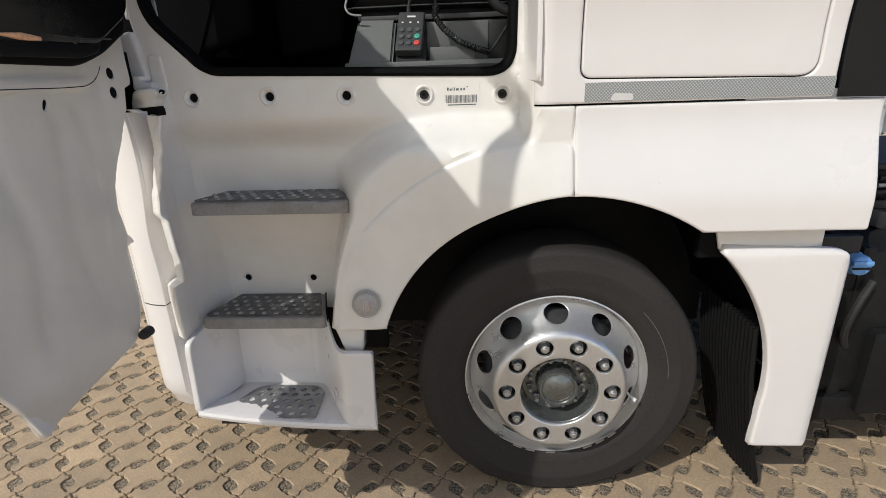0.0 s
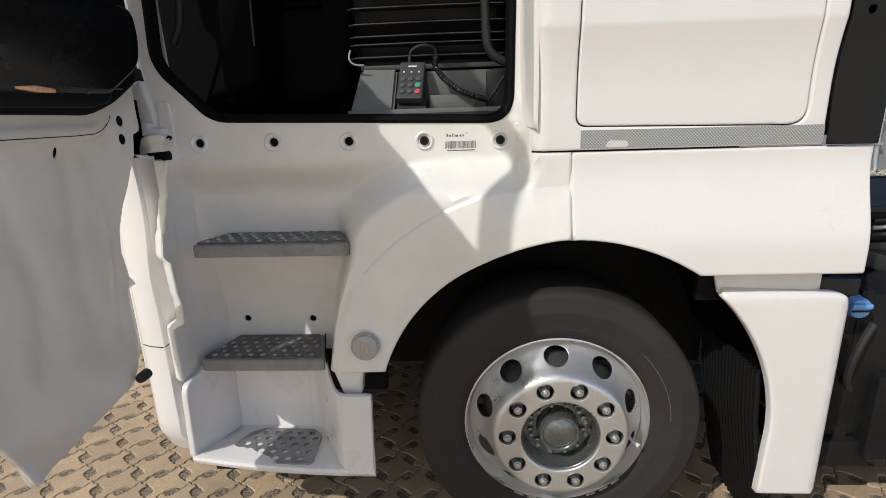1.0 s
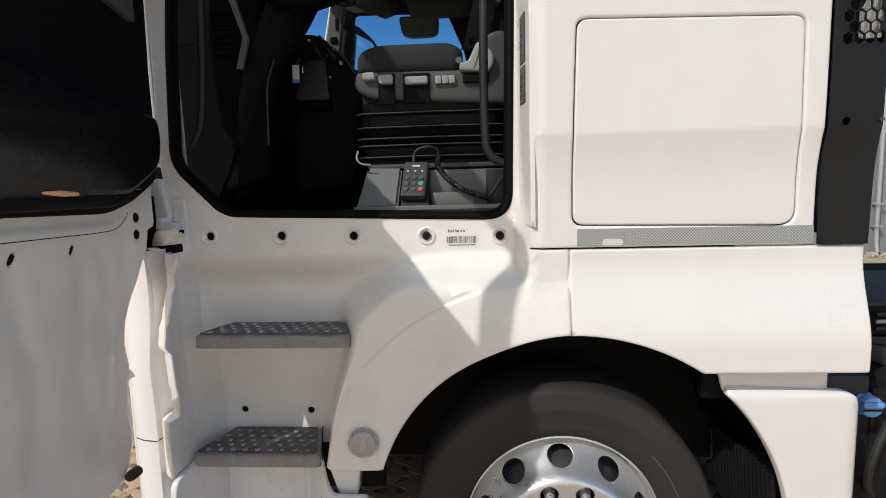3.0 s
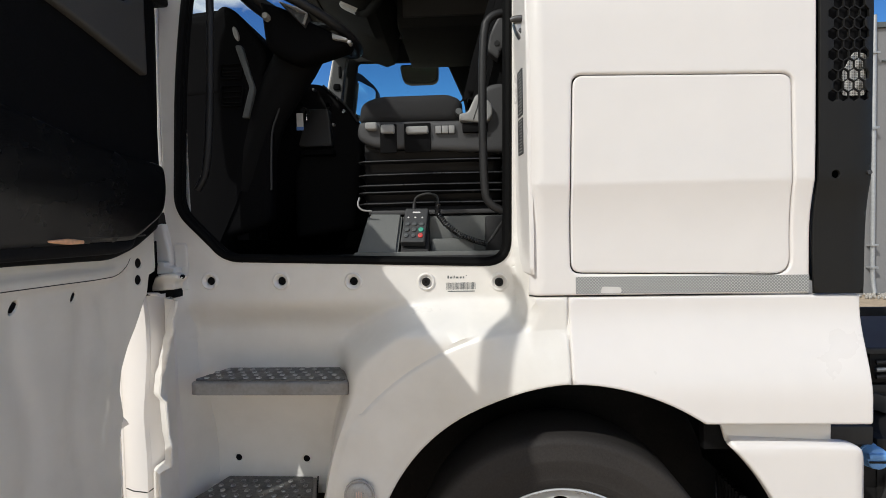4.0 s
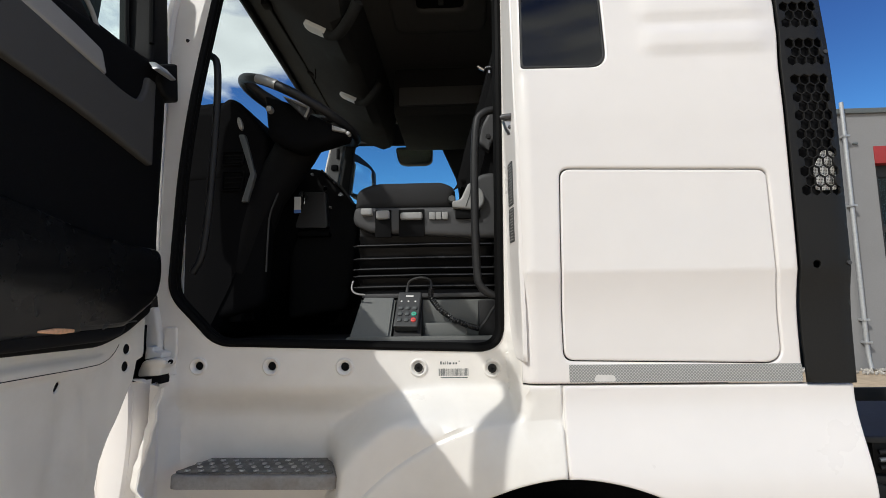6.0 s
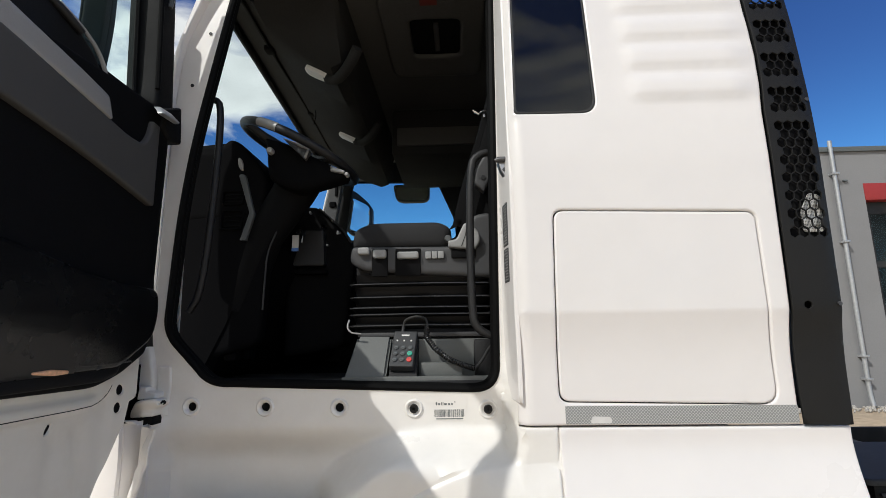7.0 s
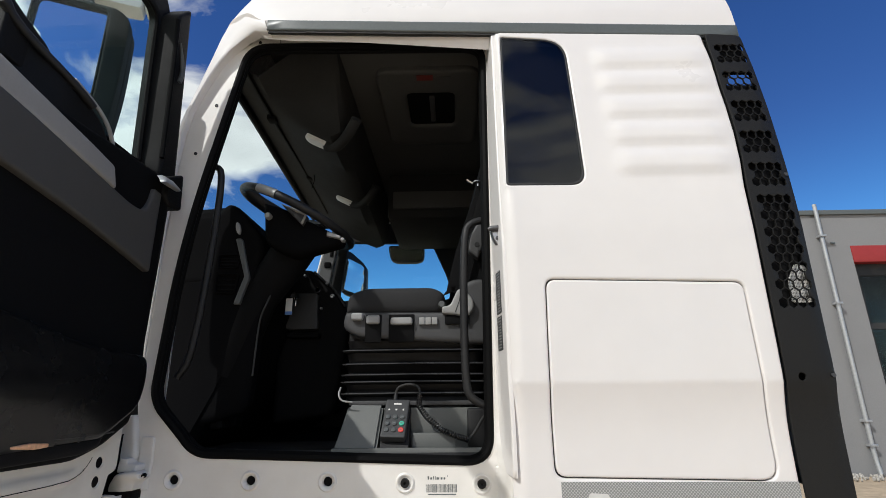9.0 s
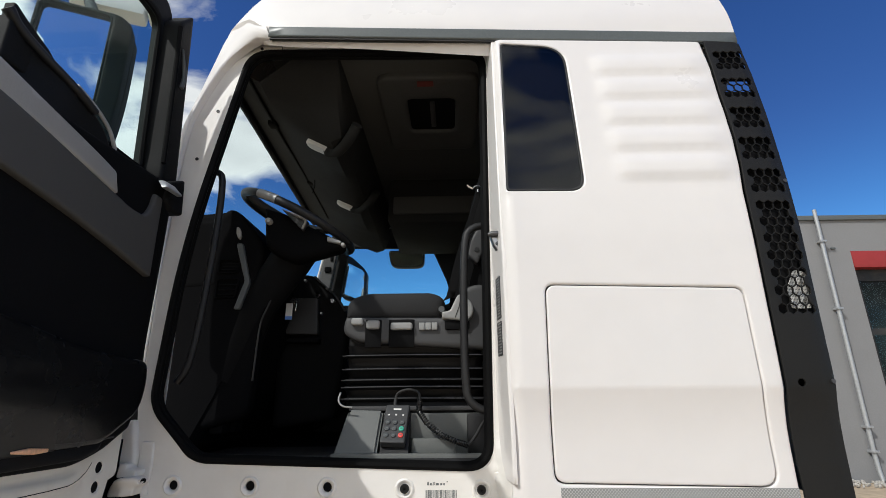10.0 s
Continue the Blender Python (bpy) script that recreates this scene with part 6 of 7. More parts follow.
part("seat_cushion", sheet(cush, [], flat(0.322), 0.03, 0.03, 0.54), CLOTH, seat, "black cloth seat cushion")
m = Matrix.Translation((-0.235, 0.0, 2.02)) @ Matrix.Rotation(radians(15), 4, "Y")
part("backrest", box(-0.05, 0.10, 0.36, 0.86, 0.0, 0.72, 0.05, m=m), BLACK_SOFT, seat, "black cloth backrest")
part("backrest_shell", box(0.02, 0.11, 0.345, 0.36, 0.02, 0.45, 0.006, m=m), BLACK_SOFT, seat)
for x0, x1, z0, z1, mat in ((-0.620, -0.578, 1.930, 1.956, LEVER), (-0.566, -0.518, 1.916, 1.947, LEVER), (-0.480, -0.402, 1.912, 1.938, LEVER)):
    part("seat_lever", sheet(rounded([(x0, z0), (x1, z0), (x1, z1), (x0, z1)], 0.009, 4), [], flat(0.292), 0.03, 0.006, 0.03), mat, panel, "light grey seat lever")
# black boxes on the panel draw the shade of the lever recesses
for x0, x1 in ((-0.571, -0.513), (-0.487, -0.396)):
    part("lever_recess_shade", box(x0, x1, 0.3075, 0.318, 1.852, 1.951, 0.004), BLACK_SOFT, panel)
for i in range(3):
    part("seat_switch", box(-0.379 + i * 0.0225, -0.3585 + i * 0.0225, 0.300, 0.318, 1.912, 1.938, 0.003), LEVER, panel, "grey rocker switch")
recliner = part("recliner_bracket", sheet(rounded([(-0.297, 1.973), (-0.297, 1.950), (-0.205, 1.938), (-0.183, 1.965), (-0.186, 2.003), (-0.225, 2.038), (-0.241, 2.034), (-0.268, 1.978)], [0.006, 0.004, 0.02, 0.02, 0.025, 0.01, 0.008, 0.01], 4), [], flat(0.286), 0.02, 0.007, 0.03), LEVER, seat, "light grey recliner bracket")
part("bracket_joint", tube([(-0.228, 0.2855, 2.030), (-0.236, 0.2855, 1.99), (-0.250, 0.2855, 1.952)], 0.0016, 6), RUBBER, recliner)
# black box draws the dark of the slot below the bracket
part("bracket_slot_shade", box(-0.287, -0.20, 0.298, 0.316, 1.912, 1.944, 0.006), BLACK_SOFT, seat)
part("recliner_pivot", lathe([(0, -0.008), (0.010, -0.008), (0.013, 0.0), (0.013, 0.03)], (-0.298, 0.31, 1.985), 12), GREY_DARK, seat)
strap = [(-0.295, 2.01), (-0.28, 2.03), (-0.253, 2.145), (-0.215, 2.276), (-0.174, 2.388), (-0.138, 2.505), (-0.105, 2.61), (-0.092, 2.605), (-0.155, 2.395), (-0.188, 2.28), (-0.225, 2.145), (-0.25, 2.03)]
part("belt_strap", sheet(strap, [], flat(0.288), 0.03, 0.0008, 0.003), BLACK_SOFT, seat, "black seat belt")
anchor = part("belt_anchor", tube([(-0.147, 0.28, 2.453), (-0.169, 0.279, 2.451), (-0.176, 0.278, 2.440), (-0.194, 0.278, 2.4495)], 0.0035, 8), CHROME, truck, "bright wire belt hook")
part("hook_end", tube([(-0.175, 0.276, 2.442), (-0.198, 0.276, 2.456)], [0.003, 0.0045], 8), CHROME, anchor)
part("hook_tab", box(-0.160, -0.153, 0.276, 0.281, 2.428, 2.440, 0.002), CHROME, anchor)
shoulder = part("shoulder_cover", sheet(rounded([(-0.196, 2.235), (-0.200, 2.182), (-0.163, 2.152), (-0.147, 2.190), (-0.122, 2.20), (-0.122, 2.33), (-0.150, 2.312)], [0.01, 0.012, 0.006, 0.01, 0.004, 0.004, 0.02], 4), [], flat(0.298), 0.02, 0.008, 0.04), GREY_TRIM, seat, "grey belt guide cover")
part("cover_plug", lathe([(0, -0.002), (0.009, -0.002), (0.010, 0.004)], (-0.166, 0.297, 2.205), 14), BLACK, shoulder)
part("cover_screw", lathe([(0, -0.001), (0.003, -0.001), (0.003, 0.004)], (-0.160, 0.297, 2.180), 8), BLACK, shoulder)
part("seat_hook", tube([(-0.645, 0.30, 1.70), (-0.65, 0.285, 1.675), (-0.635, 0.28, 1.655), (-0.60, 0.28, 1.652)], 0.0032, 8, smooth=2), LEVER, seat)
part("seat_rail", box(-0.62, -0.15, 0.33, 0.36, 1.64, 1.655, 0.004), GREY_TRIM, seat)

# storage tray on the floor beside the seat
tray = part("storage_tray", box(-0.645, -0.15, 0.215, 0.34, 1.478, 1.505, 0.006), TRAY_GREY, truck, "dark grey floor tray beside the seat")
bm = bmesh.new()
v = [bm.verts.new(p) for p in ((-0.642, 0.205, 1.50), (-0.505, 0.205, 1.50), (-0.500, 0.315, 1.64), (-0.618, 0.315, 1.643), (-0.642, 0.335, 1.50), (-0.505, 0.335, 1.50), (-0.50, 0.335, 1.64), (-0.618, 0.335, 1.643))]
for f in ((0, 1, 2, 3), (4, 7, 6, 5), (0, 3, 7, 4), (1, 5, 6, 2), (3, 2, 6, 7), (0, 4, 5, 1)):
    bm.faces.new([v[i] for i in f])
bmesh.ops.bevel(bm, geom=list(bm.edges), offset=0.008, segments=2, affect="EDGES")
part("tray_wedge", bm, TRAY_GREY, tray, "sloping grey lid")
part("tray_back", box(-0.50, -0.15, 0.322, 0.338, 1.50, 1.632, 0.004), TRAY_GREY, tray)
part("tray_divider", box(-0.395, -0.255, 0.26, 0.275, 1.50, 1.555, 0.004), TRAY_GREY, tray)
bm = bmesh.new()
v = [bm.verts.new(p) for p in ((-0.495, 0.21, 1.50), (-0.405, 0.21, 1.50), (-0.405, 0.318, 1.632), (-0.495, 0.318, 1.632), (-0.495, 0.33, 1.50), (-0.405, 0.33, 1.50), (-0.405, 0.33, 1.632), (-0.495, 0.33, 1.632))]
for f in ((0, 1, 2, 3), (4, 7, 6, 5), (0, 3, 7, 4), (1, 5, 6, 2), (3, 2, 6, 7), (0, 4, 5, 1)):
    bm.faces.new([v[i] for i in f])
part("tray_rest", bm, BLACK, tray)
part("tray_corner", box(-0.215, -0.15, 0.30, 0.34, 1.50, 1.63, 0.01), BLACK, tray)
part("tray_front", box(-0.645, -0.15, 0.197, 0.214, 1.482, 1.515, 0.005), TRAY_GREY, tray)

# remote control handset resting on the tray
rm = Matrix.Translation((-0.452, 0.229, 1.53)) @ Matrix.Rotation(radians(-39), 4, "X") @ Matrix.Rotation(radians(2), 4, "Y")
remote = tagged(part("handset", sheet(rounded([(-0.043, 0.0), (0.037, 0.0), (0.040, 0.147), (-0.040, 0.147)], 0.006, 3), [], lambda u, v, d: rm @ Vector((u, -0.026 + d, v)), 0.04, 0.004, 0.024), HANDSET), "black wired remote handset lying on the floor tray", "remote control")
for r in range(3):
    for c in range(3):
        mat = RED if (r == 0 and c == 2) else GREEN if (r == 1 and c == 2) else KEY
        cx, cz = -0.0255 + c * 0.0235, 0.026 + r * 0.0245
        part("key", sheet(circle(cx, cz, 0.0088, 14), [], lambda u, v, d: rm @ Vector((u, -0.030 + d, v)), 0.01, 0.002, 0.006), mat, remote, "red key" if mat == RED else "green key" if mat == GREEN else "")
        part("key_mark", sheet(rounded([(cx - 0.004, cz - 0.0012), (cx + 0.004, cz - 0.0012), (cx + 0.004, cz + 0.0012), (cx - 0.004, cz + 0.0012)], 0.0005, 1), [], lambda u, v, d: rm @ Vector((u, -0.0306 + d, v)), 0.01, 0, 0.0005), KEY_GREY, remote, smooth=False)
for c in range(3):
    part("indicator", sheet(circle(-0.0255 + c * 0.0235, 0.104, 0.0032, 10), [], lambda u, v, d: rm @ Vector((u, -0.0275 + d, v)), 0.01, 0.0005, 0.003), STICKER, remote)
part("maker_mark", sheet([(-0.013, 0.124), (0.013, 0.124), (0.013, 0.130), (-0.013, 0.130)], [], lambda u, v, d: rm @ Vector((u, -0.0268 + d, v)), 0.03, 0, 0.0006), STICKER, remote, smooth=False)
a0 = rm @ Vector((-0.012, -0.012, 0.147))
part("cable_gland", tube([a0, a0 + Vector((0, 0.012, 0.025))], [0.008, 0.006], 10), BLACK, remote)
loop = [a0 + Vector((0, 0.012, 0.02)), Vector((-0.455, 0.325, 1.70)), Vector((-0.41, 0.31, 1.712)), Vector((-0.375, 0.29, 1.70)), Vector((-0.372, 0.28, 1.672))]
part("cable", tube(loop, 0.0045, 8, smooth=2), RUBBER, remote)
path = [Vector((-0.372, 0.28, 1.672)), Vector((-0.375, 0.27, 1.64)), Vector((-0.345, 0.255, 1.60)), Vector((-0.30, 0.245, 1.565)), Vector((-0.25, 0.24, 1.545)), Vector((-0.215, 0.24, 1.535))]
coil = []
for i in range(420):
    t = i / 419 * (len(path) - 1)
    k = min(int(t), len(path) - 2)
    c = path[k].lerp(path[k + 1], t - k)
    d = (path[k + 1] - path[k]).normalized()
    s = d.orthogonal().normalized()
    a = i / 419 * 2 * math.pi * 34
    coil.append(c + (s * math.cos(a) + d.cross(s) * math.sin(a)) * 0.0078)
part("coiled_cord", tube(coil, 0.0027, 5), CORD, remote, "black coiled cord")
part("cable", tube([(-0.215, 0.24, 1.535), (-0.19, 0.25, 1.56), (-0.165, 0.28, 1.60), (-0.14, 0.29, 1.62)], 0.005, 8, smooth=2), RUBBER, remote)

# ignition keys
keys = tagged(part("key_ring", tube([(-0.945 + 0.012 * math.cos(a), 0.632, 2.088 + 0.012 * math.sin(a)) for a in (2 * math.pi * i / 16 for i in range(16))], 0.0016, 6, True), CHROME), "bunch of keys with a white and blue tag in the ignition", "keys")
part("ignition_key", box(-0.952, -0.938, 0.632, 0.70, 2.088, 2.105, 0.003), BLACK, keys)
part("key_blade", box(-0.936, -0.929, 0.628, 0.631, 2.045, 2.085, 0.0008), CHROME, keys)
part("key_tag", box(-0.973, -0.945, 0.628, 0.632, 2.018, 2.078, 0.001, m=None), STICKER, keys, "white plastic key tag")
part("tag_edge", box(-0.974, -0.944, 0.6275, 0.6325, 2.008, 2.022, 0.001), TAG_BLUE, keys, "blue tag edge")

# far-side mirrors seen through the far window
far_m = part("far_mirror", sheet(rounded([(-1.20, 2.866), (-1.130, 2.874), (-1.035, 2.80), (-1.010, 2.76), (-1.010, 2.47), (-1.18, 2.50), (-1.17, 2.70)], [0.01, 0.03, 0.03, 0.03, 0.03, 0.03, 0.03], 4), [], lambda u, v, d: (u, 2.64 + 1.3 * (u + 1.08) + d, v), 0.04, 0.012, 0.08), BLACK, truck, "black far door mirror")
part("mirror_glass", sheet(rounded([(-1.139, 2.800), (-1.045, 2.772), (-1.026, 2.752), (-1.028, 2.500), (-1.156, 2.53)], 0.012, 4), [], lambda u, v, d: (u, 2.615 + 1.3 * (u + 1.08) + 0.03 * (v - 2.65) + d, v), 0.06, 0, 0.006), MIRROR, far_m)
part("mirror_foot", sheet(rounded([(-1.140, 2.775), (-1.108, 2.745), (-1.140, 2.50), (-1.20, 2.52)], 0.01, 3), [], flat(2.42), 0.04, 0.006, 0.03), GREY_TRIM, far_m, "grey mirror foot")
kerb = part("kerb_mirror", sheet(rounded([(-0.785, 2.862), (-0.485, 2.862), (-0.495, 2.760), (-0.54, 2.742), (-0.72, 2.742), (-0.770, 2.760)], 0.03, 4), [], lambda u, v, d: (u, 2.395 + 0.8 * (2.862 - v) + d, v), 0.03, 0.012, 0.05), BLACK, truck, "kerb mirror above the far window")
part("mirror_glass", sheet(rounded([(-0.773, 2.850), (-0.497, 2.850), (-0.505, 2.768), (-0.545, 2.752), (-0.715, 2.752), (-0.760, 2.768)], 0.02, 4), [], lambda u, v, d: (u, 2.388 + 0.8 * (2.862 - v) + d, v), 0.06, 0, 0.004), MIRROR, kerb)
part("kerb_mirror_stem", box(-0.66, -0.60, 2.36, 2.46, 2.85, 2.92, 0.01), BLACK, kerb)

# ---- chassis behind and below ----
part("frame_rail", box(-1.4, 4.2, 0.74, 0.82, 0.68, 0.95, 0.006), CHASSIS, truck, "black steel frame rail")
part("frame_rail", box(-1.4, 4.2, 1.52, 1.60, 0.68, 0.95, 0.006), CHASSIS, truck)
part("engine_block", box(-1.2, 0.9, 0.86, 1.48, 0.45, 1.36, 0.04), CHASSIS, truck)
# bulkhead and wheel wall added to stop light leaking under the truck
part("inner_light_block", box(-1.55, -0.62, 0.42, 0.46, 0.42, 1.40, 0.01), CHASSIS, truck)
part("wheel_light_block", box(-0.66, 0.72, 0.66, 0.70, 0.42, 1.30, 0.01), CHASSIS, truck)
part("axle_beam", tube([(0, 0.30, 0.48), (0, 0.6, 0.42), (0, 1.7, 0.42), (0, 2.0, 0.48)], 0.06, 10), CHASSIS, truck)
# unseen bumper and far-side plate added to darken the ground below
part("bumper_light_block", box(-1.62, -1.32, 0.72, 2.19, 0.22, 1.38, 0.02), BLACK, truck, "unseen black front bumper that keeps light from under the truck")
part("far_light_block", box(-1.6, 4.2, 2.20, 2.24, 0.12, 1.0, 0.01), CHASSIS, truck)
part("far_wheel", lathe([(0.0, 0.0), (0.30, 0.0), (0.46, 0.02), (0.46, 0.28), (0.30, 0.30), (0.0, 0.30)], (WX, 1.92, WZ), 40), TYRE, truck)
tank = part("urea_tank", box(0.86, 1.30, 0.20, 0.62, 0.36, 0.90, 0.04), CHASSIS, truck, "black plastic tank behind the skirt")
part("tank_cap", lathe([(0.0, -0.040), (0.024, -0.040), (0.032, -0.036), (0.035, -0.028), (0.035, -0.012), (0.038, -0.010), (0.038, 0.0)], (0.968, 0.21, 0.856), 20), BLUE, tank, "blue filler cap")
part("cap_grip", box(0.932, 0.996, 0.160, 0.176, 0.858, 0.876, 0.007), BLUE, tank)
part("cap_slot", box(0.936, 1.004, 0.1665, 0.1695, 0.846, 0.852, 0.001), CHASSIS, tank)
part("tank_strap", box(0.98, 1.02, 0.195, 0.63, 0.35, 0.91, 0.004), CHASSIS, tank)
part("battery_box", box(1.06, 1.75, 0.16, 0.66, 0.30, 0.62, 0.02), CHASSIS, truck, "black battery box")
part("lower_bracket", box(0.84, 1.10, 0.18, 0.50, 0.26, 0.36, 0.01), CHASSIS, truck)
part("air_tank", tube([(1.25, 0.36, 0.30), (1.28, 0.36, 0.30), (1.9, 0.36, 0.30), (1.93, 0.36, 0.30)], [0.08, 0.12, 0.12, 0.08], 16), CHASSIS_GREY, truck, "black air tank")
part("tank_hose", tube([(1.02, 0.18, 0.80), (0.97, 0.16, 0.72), (0.96, 0.17, 0.62), (1.0, 0.2, 0.55)], 0.012, 8, smooth=2), RUBBER, truck)
part("catwalk", box(0.86, 2.1, 0.45, 1.9, 0.97, 1.0, 0.006), CHASSIS_GREY, truck)
cover = part("side_cover", box(1.16, 1.95, 0.46, 0.80, 1.00, 1.115, 0.02), CHASSIS, truck, "black plastic cover behind the cab")
part("cover_lid", sheet(rounded([(1.12, 0.44), (2.0, 0.44), (2.0, 0.86), (1.12, 0.86)], 0.03, 4), [], lambda u, v, d: (u, v, 1.135 + 0.10 * (v - 0.44) - d), 0.08, 0.008, 0.02), CHASSIS_GREY, cover, "dusty grey lid")
for k in range(3):
    part("air_line", tube([(1.17, 0.445, 1.03 + 0.026 * k), (1.25, 0.425, 1.04 + 0.026 * k), (1.36, 0.43, 1.03 + 0.026 * k), (1.5, 0.45, 1.01 + 0.026 * k)], 0.008, 8, smooth=2), ZINC if k == 1 else RUBBER, cover)
part("lower_rail", box(0.87, 1.9, 0.47, 0.50, 0.905, 0.965, 0.006), CHASSIS_GREY, truck)
part("frame_brace", box(-0.30, 0.30, -0.015, 0.015, -0.03, 0.03, 0.006, m=Matrix.Translation((1.30, 0.44, 0.90)) @ Matrix.Rotation(radians(18), 4, "Y")), CHASSIS_GREY, truck)
part("skirt_bracket", box(0.80, 0.965, 0.19, 0.22, 0.893, 0.952, 0.006), CHASSIS_GREY, truck)
part("cable_bolt", lathe([(0, -0.01), (0.014, -0.01), (0.018, 0.0), (0.018, 0.02)], (1.28, 0.15, 0.56), 10), NUT, truck)
guard = lathe([(0.60, 0.0), (0.61, 0.01), (0.61, 0.55), (0.60, 0.56)], (3.35, 0.03, 0.52), 30, radians(20), radians(165))
part("rear_mudguard", guard, CHASSIS_GREY, truck, "dark rear mudguard")
part("rear_wheel", lathe([(0.0, 0.10), (0.20, 0.10), (0.28, 0.14), (0.30, 0.03), (0.33, 0.01), (0.42, 0.0), (0.462, 0.05), (0.462, 0.50), (0.0, 0.52)], (3.35, 0.06, WZ), 48), TYRE, truck, "rear tyre")
part("side_tank", box(1.85, 2.70, 0.06, 0.66, 0.32, 0.92, 0.06), CHASSIS_GREY, truck, "dark fuel tank")
part("turntable", box(2.9, 3.7, 0.75, 1.6, 0.98, 1.10, 0.03), CHASSIS, truck)

# ---- surroundings ----
building = thing("building", "grey rendered flat-roofed building with red window surrounds", "building", (16, 10.3, GZ))
BY = 10.3


def bpart(name, bm, mat, parent=None, label=""):
    ob = part(name, bm, mat, None, label)
    ob.parent = parent or building
    ob.matrix_parent_inverse = Matrix.Translation((-16, -10.3, -GZ))
    return ob


wins = [rounded([(9.42 + i * 4.2, 0.9), (12.3 + i * 4.2, 0.9), (12.3 + i * 4.2, 5.15), (9.42 + i * 4.2, 5.15)], 0.0) for i in range(4)]
bpart("facade_wall", sheet([(5.0, -0.1), (27, -0.1), (27, 5.95), (5.0, 5.95)], wins, flat(BY), 1.0, 0.0, 0.35), FACADE, None, "smooth grey rendered wall")
bpart("building_body", box(5.0, 27, BY + 1.2, BY + 9, 0.0, 5.9, 0.0), FACADE)
bpart("roof_edge", box(4.9, 27.1, BY - 0.06, BY + 0.4, 5.95, 6.07, 0.01), DARK_GREY, None, "grey metal roof edge")
for i in range(4):
    x = 9.42 + i * 4.2
    bpart("lintel_panel", box(x, x + 2.88, BY - 0.02, BY + 0.30, 4.74, 5.15, 0.01), RED_PAINT, None, "dark red lintel panel")
    bpart("sill_panel", box(x, x + 2.88, BY + 0.04, BY + 0.30, 0.9, 1.85, 0.01), RED_PAINT)
    fr = bpart("window_frame", sheet([(x, 1.85), (x + 2.88, 1.85), (x + 2.88, 4.74), (x, 4.74)], [[(x + 0.22 + k * 0.9, 2.0 + j * 1.3), (x + 0.98 + k * 0.9, 2.0 + j * 1.3), (x + 0.98 + k * 0.9, 3.15 + j * 1.3), (x + 0.22 + k * 0.9, 3.15 + j * 1.3)] for k in range(3) for j in range(2)], flat(BY + 0.22), 0.5, 0.0, 0.08), CHASSIS_GREY)
    gl = bpart("window_pane", box(x, x + 2.88, BY + 0.27, BY + 0.28, 1.85, 4.74, 0.0), GLASS)
    bpart("room_back", box(x, x + 2.88, BY + 0.9, BY + 1.0, 1.0, 5.0, 0.0), CHASSIS_GREY)
bpart("downpipe", tube([(8.72, BY - 0.10, 6.2), (8.72, BY - 0.10, 0.55), (8.72, BY - 0.12, 0.25), (8.72, BY - 0.16, 0.06)], 0.046, 12), ZINC, None, "zinc downpipe")
for z in (5.35, 3.7, 1.1, 0.6):
    bpart("pipe_clamp", box(8.655, 8.80, BY - 0.17, BY, z, z + 0.05, 0.005), ZINC)
bpart("wall_bracket", box(8.95, 9.05, BY - 0.05, BY, 5.2, 5.24, 0.004), DARK_GREY)

soil = part("ground", bmesh.new(), SAND)
me = soil.data
bm = bmesh.new()
vv = [bm.verts.new(p) for p in ((-1500, -1500, GZ - 0.05), (1500, -1500, GZ - 0.05), (1500, 1500, GZ - 0.05), (-1500, 1500, GZ - 0.05))]
bm.faces.new(vv)
bm.to_mesh(me)
bm.free()
tagged(soil, "sandy ground reaching away behind the truck", "ground", kind="structure")
strip_bm = bmesh.new()
random.seed(4)
for i in range(900):
    x, y = random.uniform(3, 16), random.uniform(BY - 0.75, BY - 0.02)
    r = random.uniform(0.02, 0.06)
    m = Matrix.Translation((x, y, GZ - 0.03 + r * 0.4)) @ Euler((random.random() * 3, random.random() * 3, 0)).to_matrix().to_4x4() @ Matrix.Diagonal((r, r * 0.8, r * 0.6, 1))
    bmesh.ops.create_icosphere(strip_bm, subdivisions=1, radius=1.0, matrix=m)
tagged(part("gravel", strip_bm, GRAVEL, None, smooth=False), "strip of pale gravel along the building wall", "gravel", kind="stuff")

# ---- paving: interlocking stones with grit pockets in their joints ----
paving = thing("pavement", "tan interlocking paving stones with grit-filled joints", "pavement", (0, 0, GZ), kind="structure")
A, B = Vector((0.1065, 0.1040)), Vector((0.1065, -0.1040))
JOINT = 0.0028


def stone_edge(p, q):
    """One wavy side of a stone, with half of a long grit pocket in its middle. Offsets go to the left of its way."""
    d = q - p
    n = Vector((-d.y, d.x)).normalized()
    pts = []
    for t, w, g in ((0.0, 0.0, 0.0), (0.09, 0.001, 0), (0.17, 0.0125, 0), (0.285, 0.0125, 0.0), (0.30, 0.0035, 0.0085), (0.375, 0.0, 0.0175), (0.5, 0.0, 0.018), (0.625, 0.0, 0.0175), (0.70, -0.0035, 0.0085), (0.715, -0.0125, 0.0), (0.83, -0.0125, 0), (0.91, -0.001, 0)):
        pts.append((p + d * t + n * w, n, g + JOINT))
    return pts


def stone_outline():
    c = -(A + B) / 2
    lo = stone_edge(c, c + B)
    right = stone_edge(c + B, c + A + B)
    out = [p + n * g for p, n, g in lo] + [p + n * g for p, n, g in right]
    up = stone_edge(c + A, c + A + B)
    left = stone_edge(c, c + A)
    end_up = [(c + A + B, up[0][1], JOINT)] + up[:0:-1]
    end_left = [(c + A, left[0][1], JOINT)] + left[:0:-1]
    out += [p - n * g for p, n, g in end_up] + [p - n * g for p, n, g in end_left]
    return out


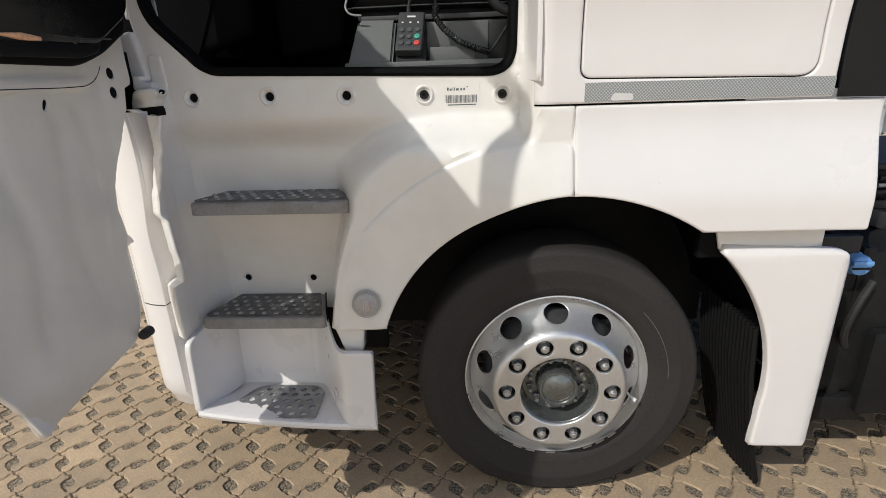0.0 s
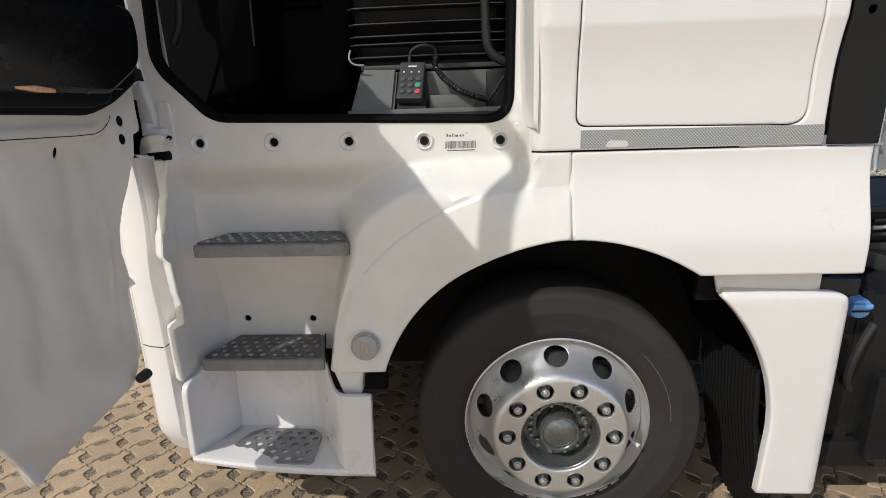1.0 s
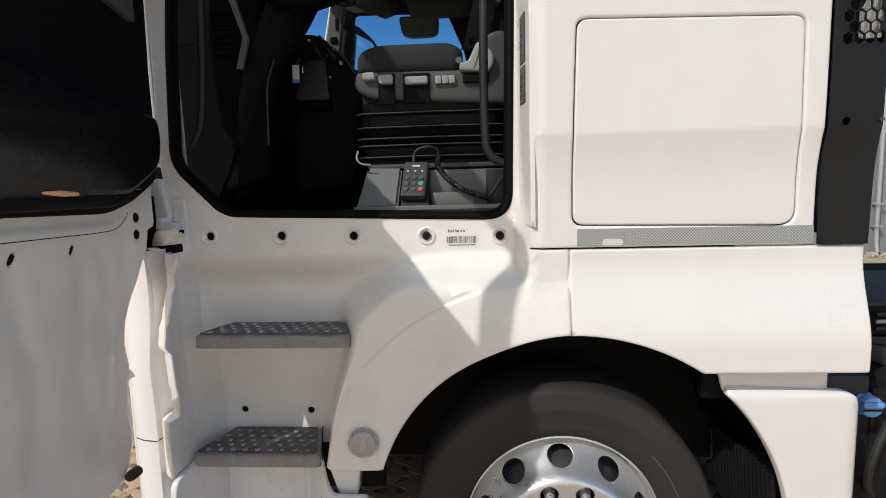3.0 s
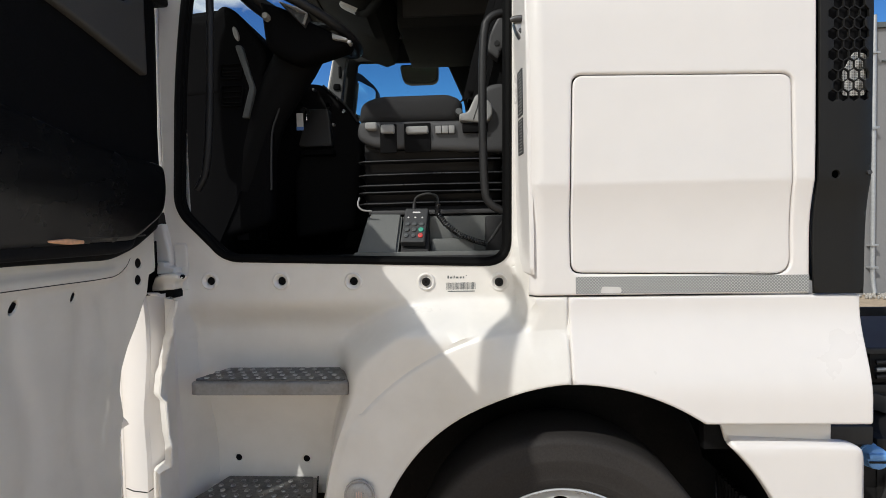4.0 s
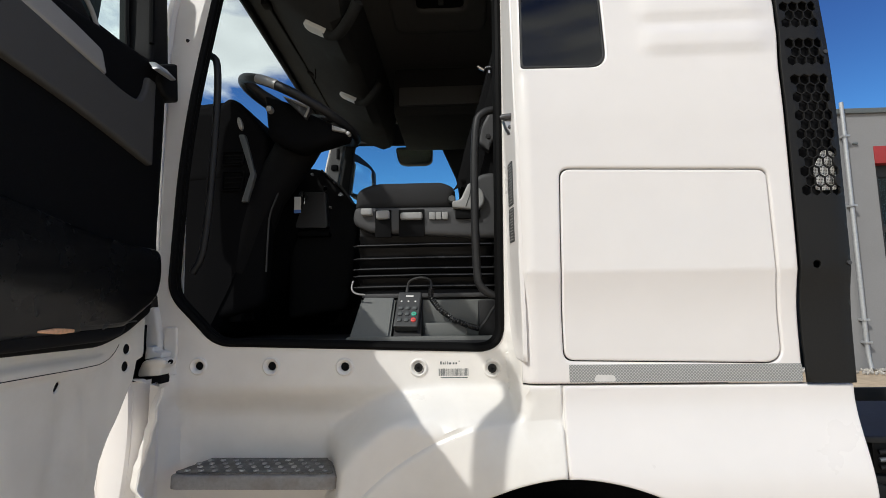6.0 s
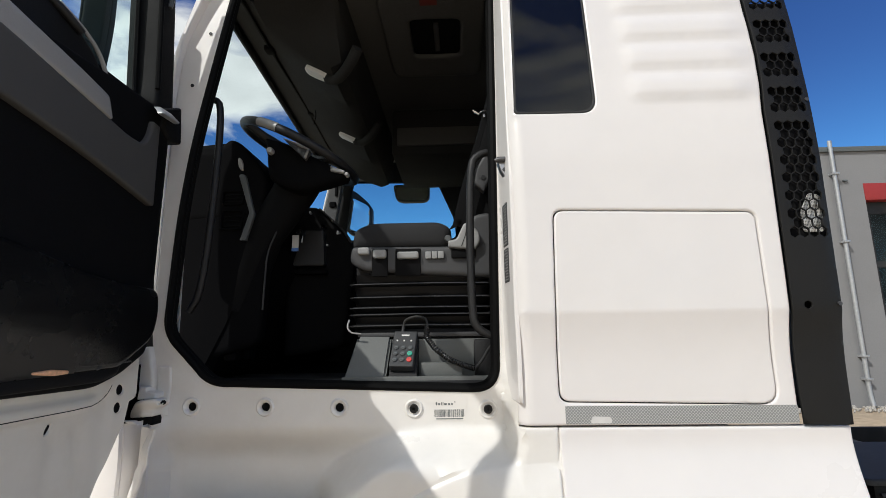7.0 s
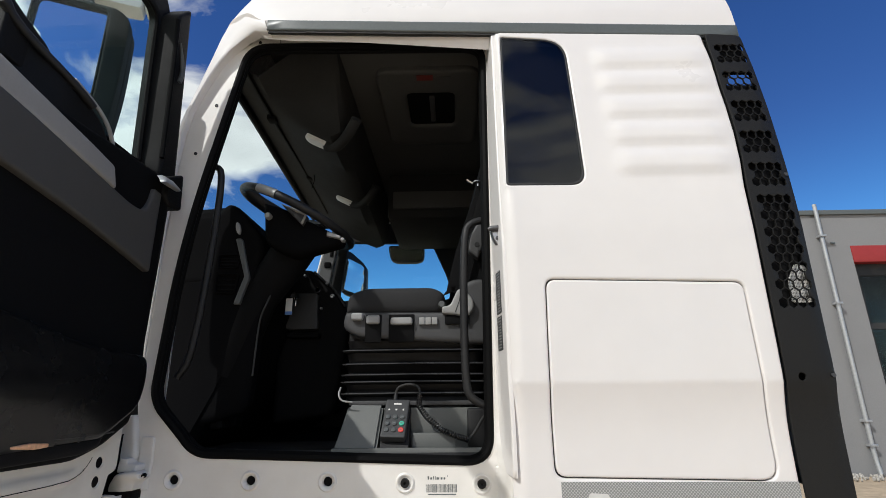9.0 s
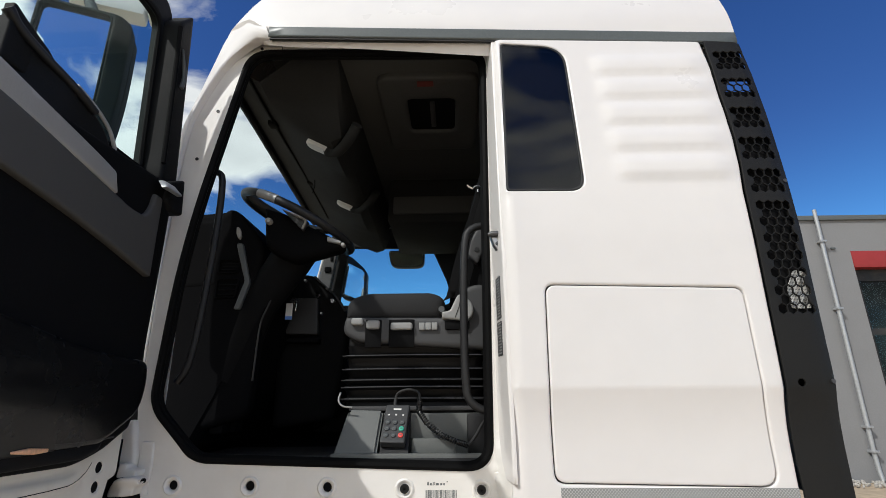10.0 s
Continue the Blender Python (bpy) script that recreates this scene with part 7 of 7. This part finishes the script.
def stone_mesh(name):
    o = stone_outline()
    k = len(o)
    c = sum(o, Vector((0, 0))) / k
    verts = [(p.x, p.y, -0.022) for p in o] + [(p.x, p.y, -0.006) for p in o]
    top = [p + (c - p).normalized() * 0.005 for p in o]
    verts += [(p.x, p.y, 0.0) for p in top]
    faces = []
    for i in range(k):
        j = (i + 1) % k
        faces.append((i, j, k + j, k + i))
        faces.append((k + i, k + j, 2 * k + j, 2 * k + i))
    tri = geometry.tessellate_polygon([[Vector((p.x, p.y, 0)) for p in top]])
    faces += [tuple(2 * k + i for i in t) for t in tri]
    return verts, faces


sv, sf = stone_mesh("stone")
stone_me = bpy.data.meshes.new("paving_stone")
stone_me.from_pydata(sv, [], sf)
stone_me.materials.append(STONE)
far_v, far_f = [], []
random.seed(11)
near_count = 0
for i in range(-60, 61):
    for j in range(-60, 61):
        p = A * i + B * j
        x, y = p.x + 0.03, p.y + 0.02
        if not (-3.6 < x < 3.9 and -1.6 < y < 3.2):
            continue
        h = random.uniform(-0.002, 0.002)
        near = (-2.1 < x < 0.1 and -0.25 < y < 0.62) or (0.75 < x < 1.9 and 0.0 < y < 0.75)
        if near and near_count < 300:
            ob = new("stone", stone_me)
            ob.parent = paving
            ob.location = (x, y, h)
            ob.rotation_euler = (random.uniform(-0.006, 0.006), random.uniform(-0.006, 0.006), 0)
            near_count += 1
        else:
            b0 = len(far_v)
            far_v += [(a + x, b + y, c + h) for a, b, c in sv]
            far_f += [tuple(b0 + t for t in f) for f in sf]
rest = bpy.data.meshes.new("more_stones")
rest.from_pydata(far_v, [], far_f)
rest.materials.append(STONE)
ob = new("more_stones", rest)
ob.parent = paving
tagged(ob, "further paving stones", kind="stuff")
bm = bmesh.new()
bmesh.ops.create_grid(bm, x_segments=2, y_segments=2, size=1)
for vtx in bm.verts:
    vtx.co.x = 0.15 + vtx.co.x * 3.75
    vtx.co.y = 0.8 + vtx.co.y * 2.4
    vtx.co.z = -0.0065
part("joint_grit", bm, GRIT, paving, "dark grit between the stones")
# mostly unseen ground, added pale to throw light onto the truck
outer_bm = bmesh.new()
for x0, x1, y0, y1 in ((-14, -3.6, -14, 5.2), (3.9, 16, -14, 5.2), (-3.6, 3.9, -14, -1.6), (-3.6, 3.9, 3.2, 5.2)):
    q = [outer_bm.verts.new(p) for p in ((x0, y0, -0.004), (x1, y0, -0.004), (x1, y1, -0.004), (x0, y1, -0.004))]
    outer_bm.faces.new(q)
part("outer_paving", outer_bm, OUTER, paving, "paving further off, paler than the rest to bounce light")
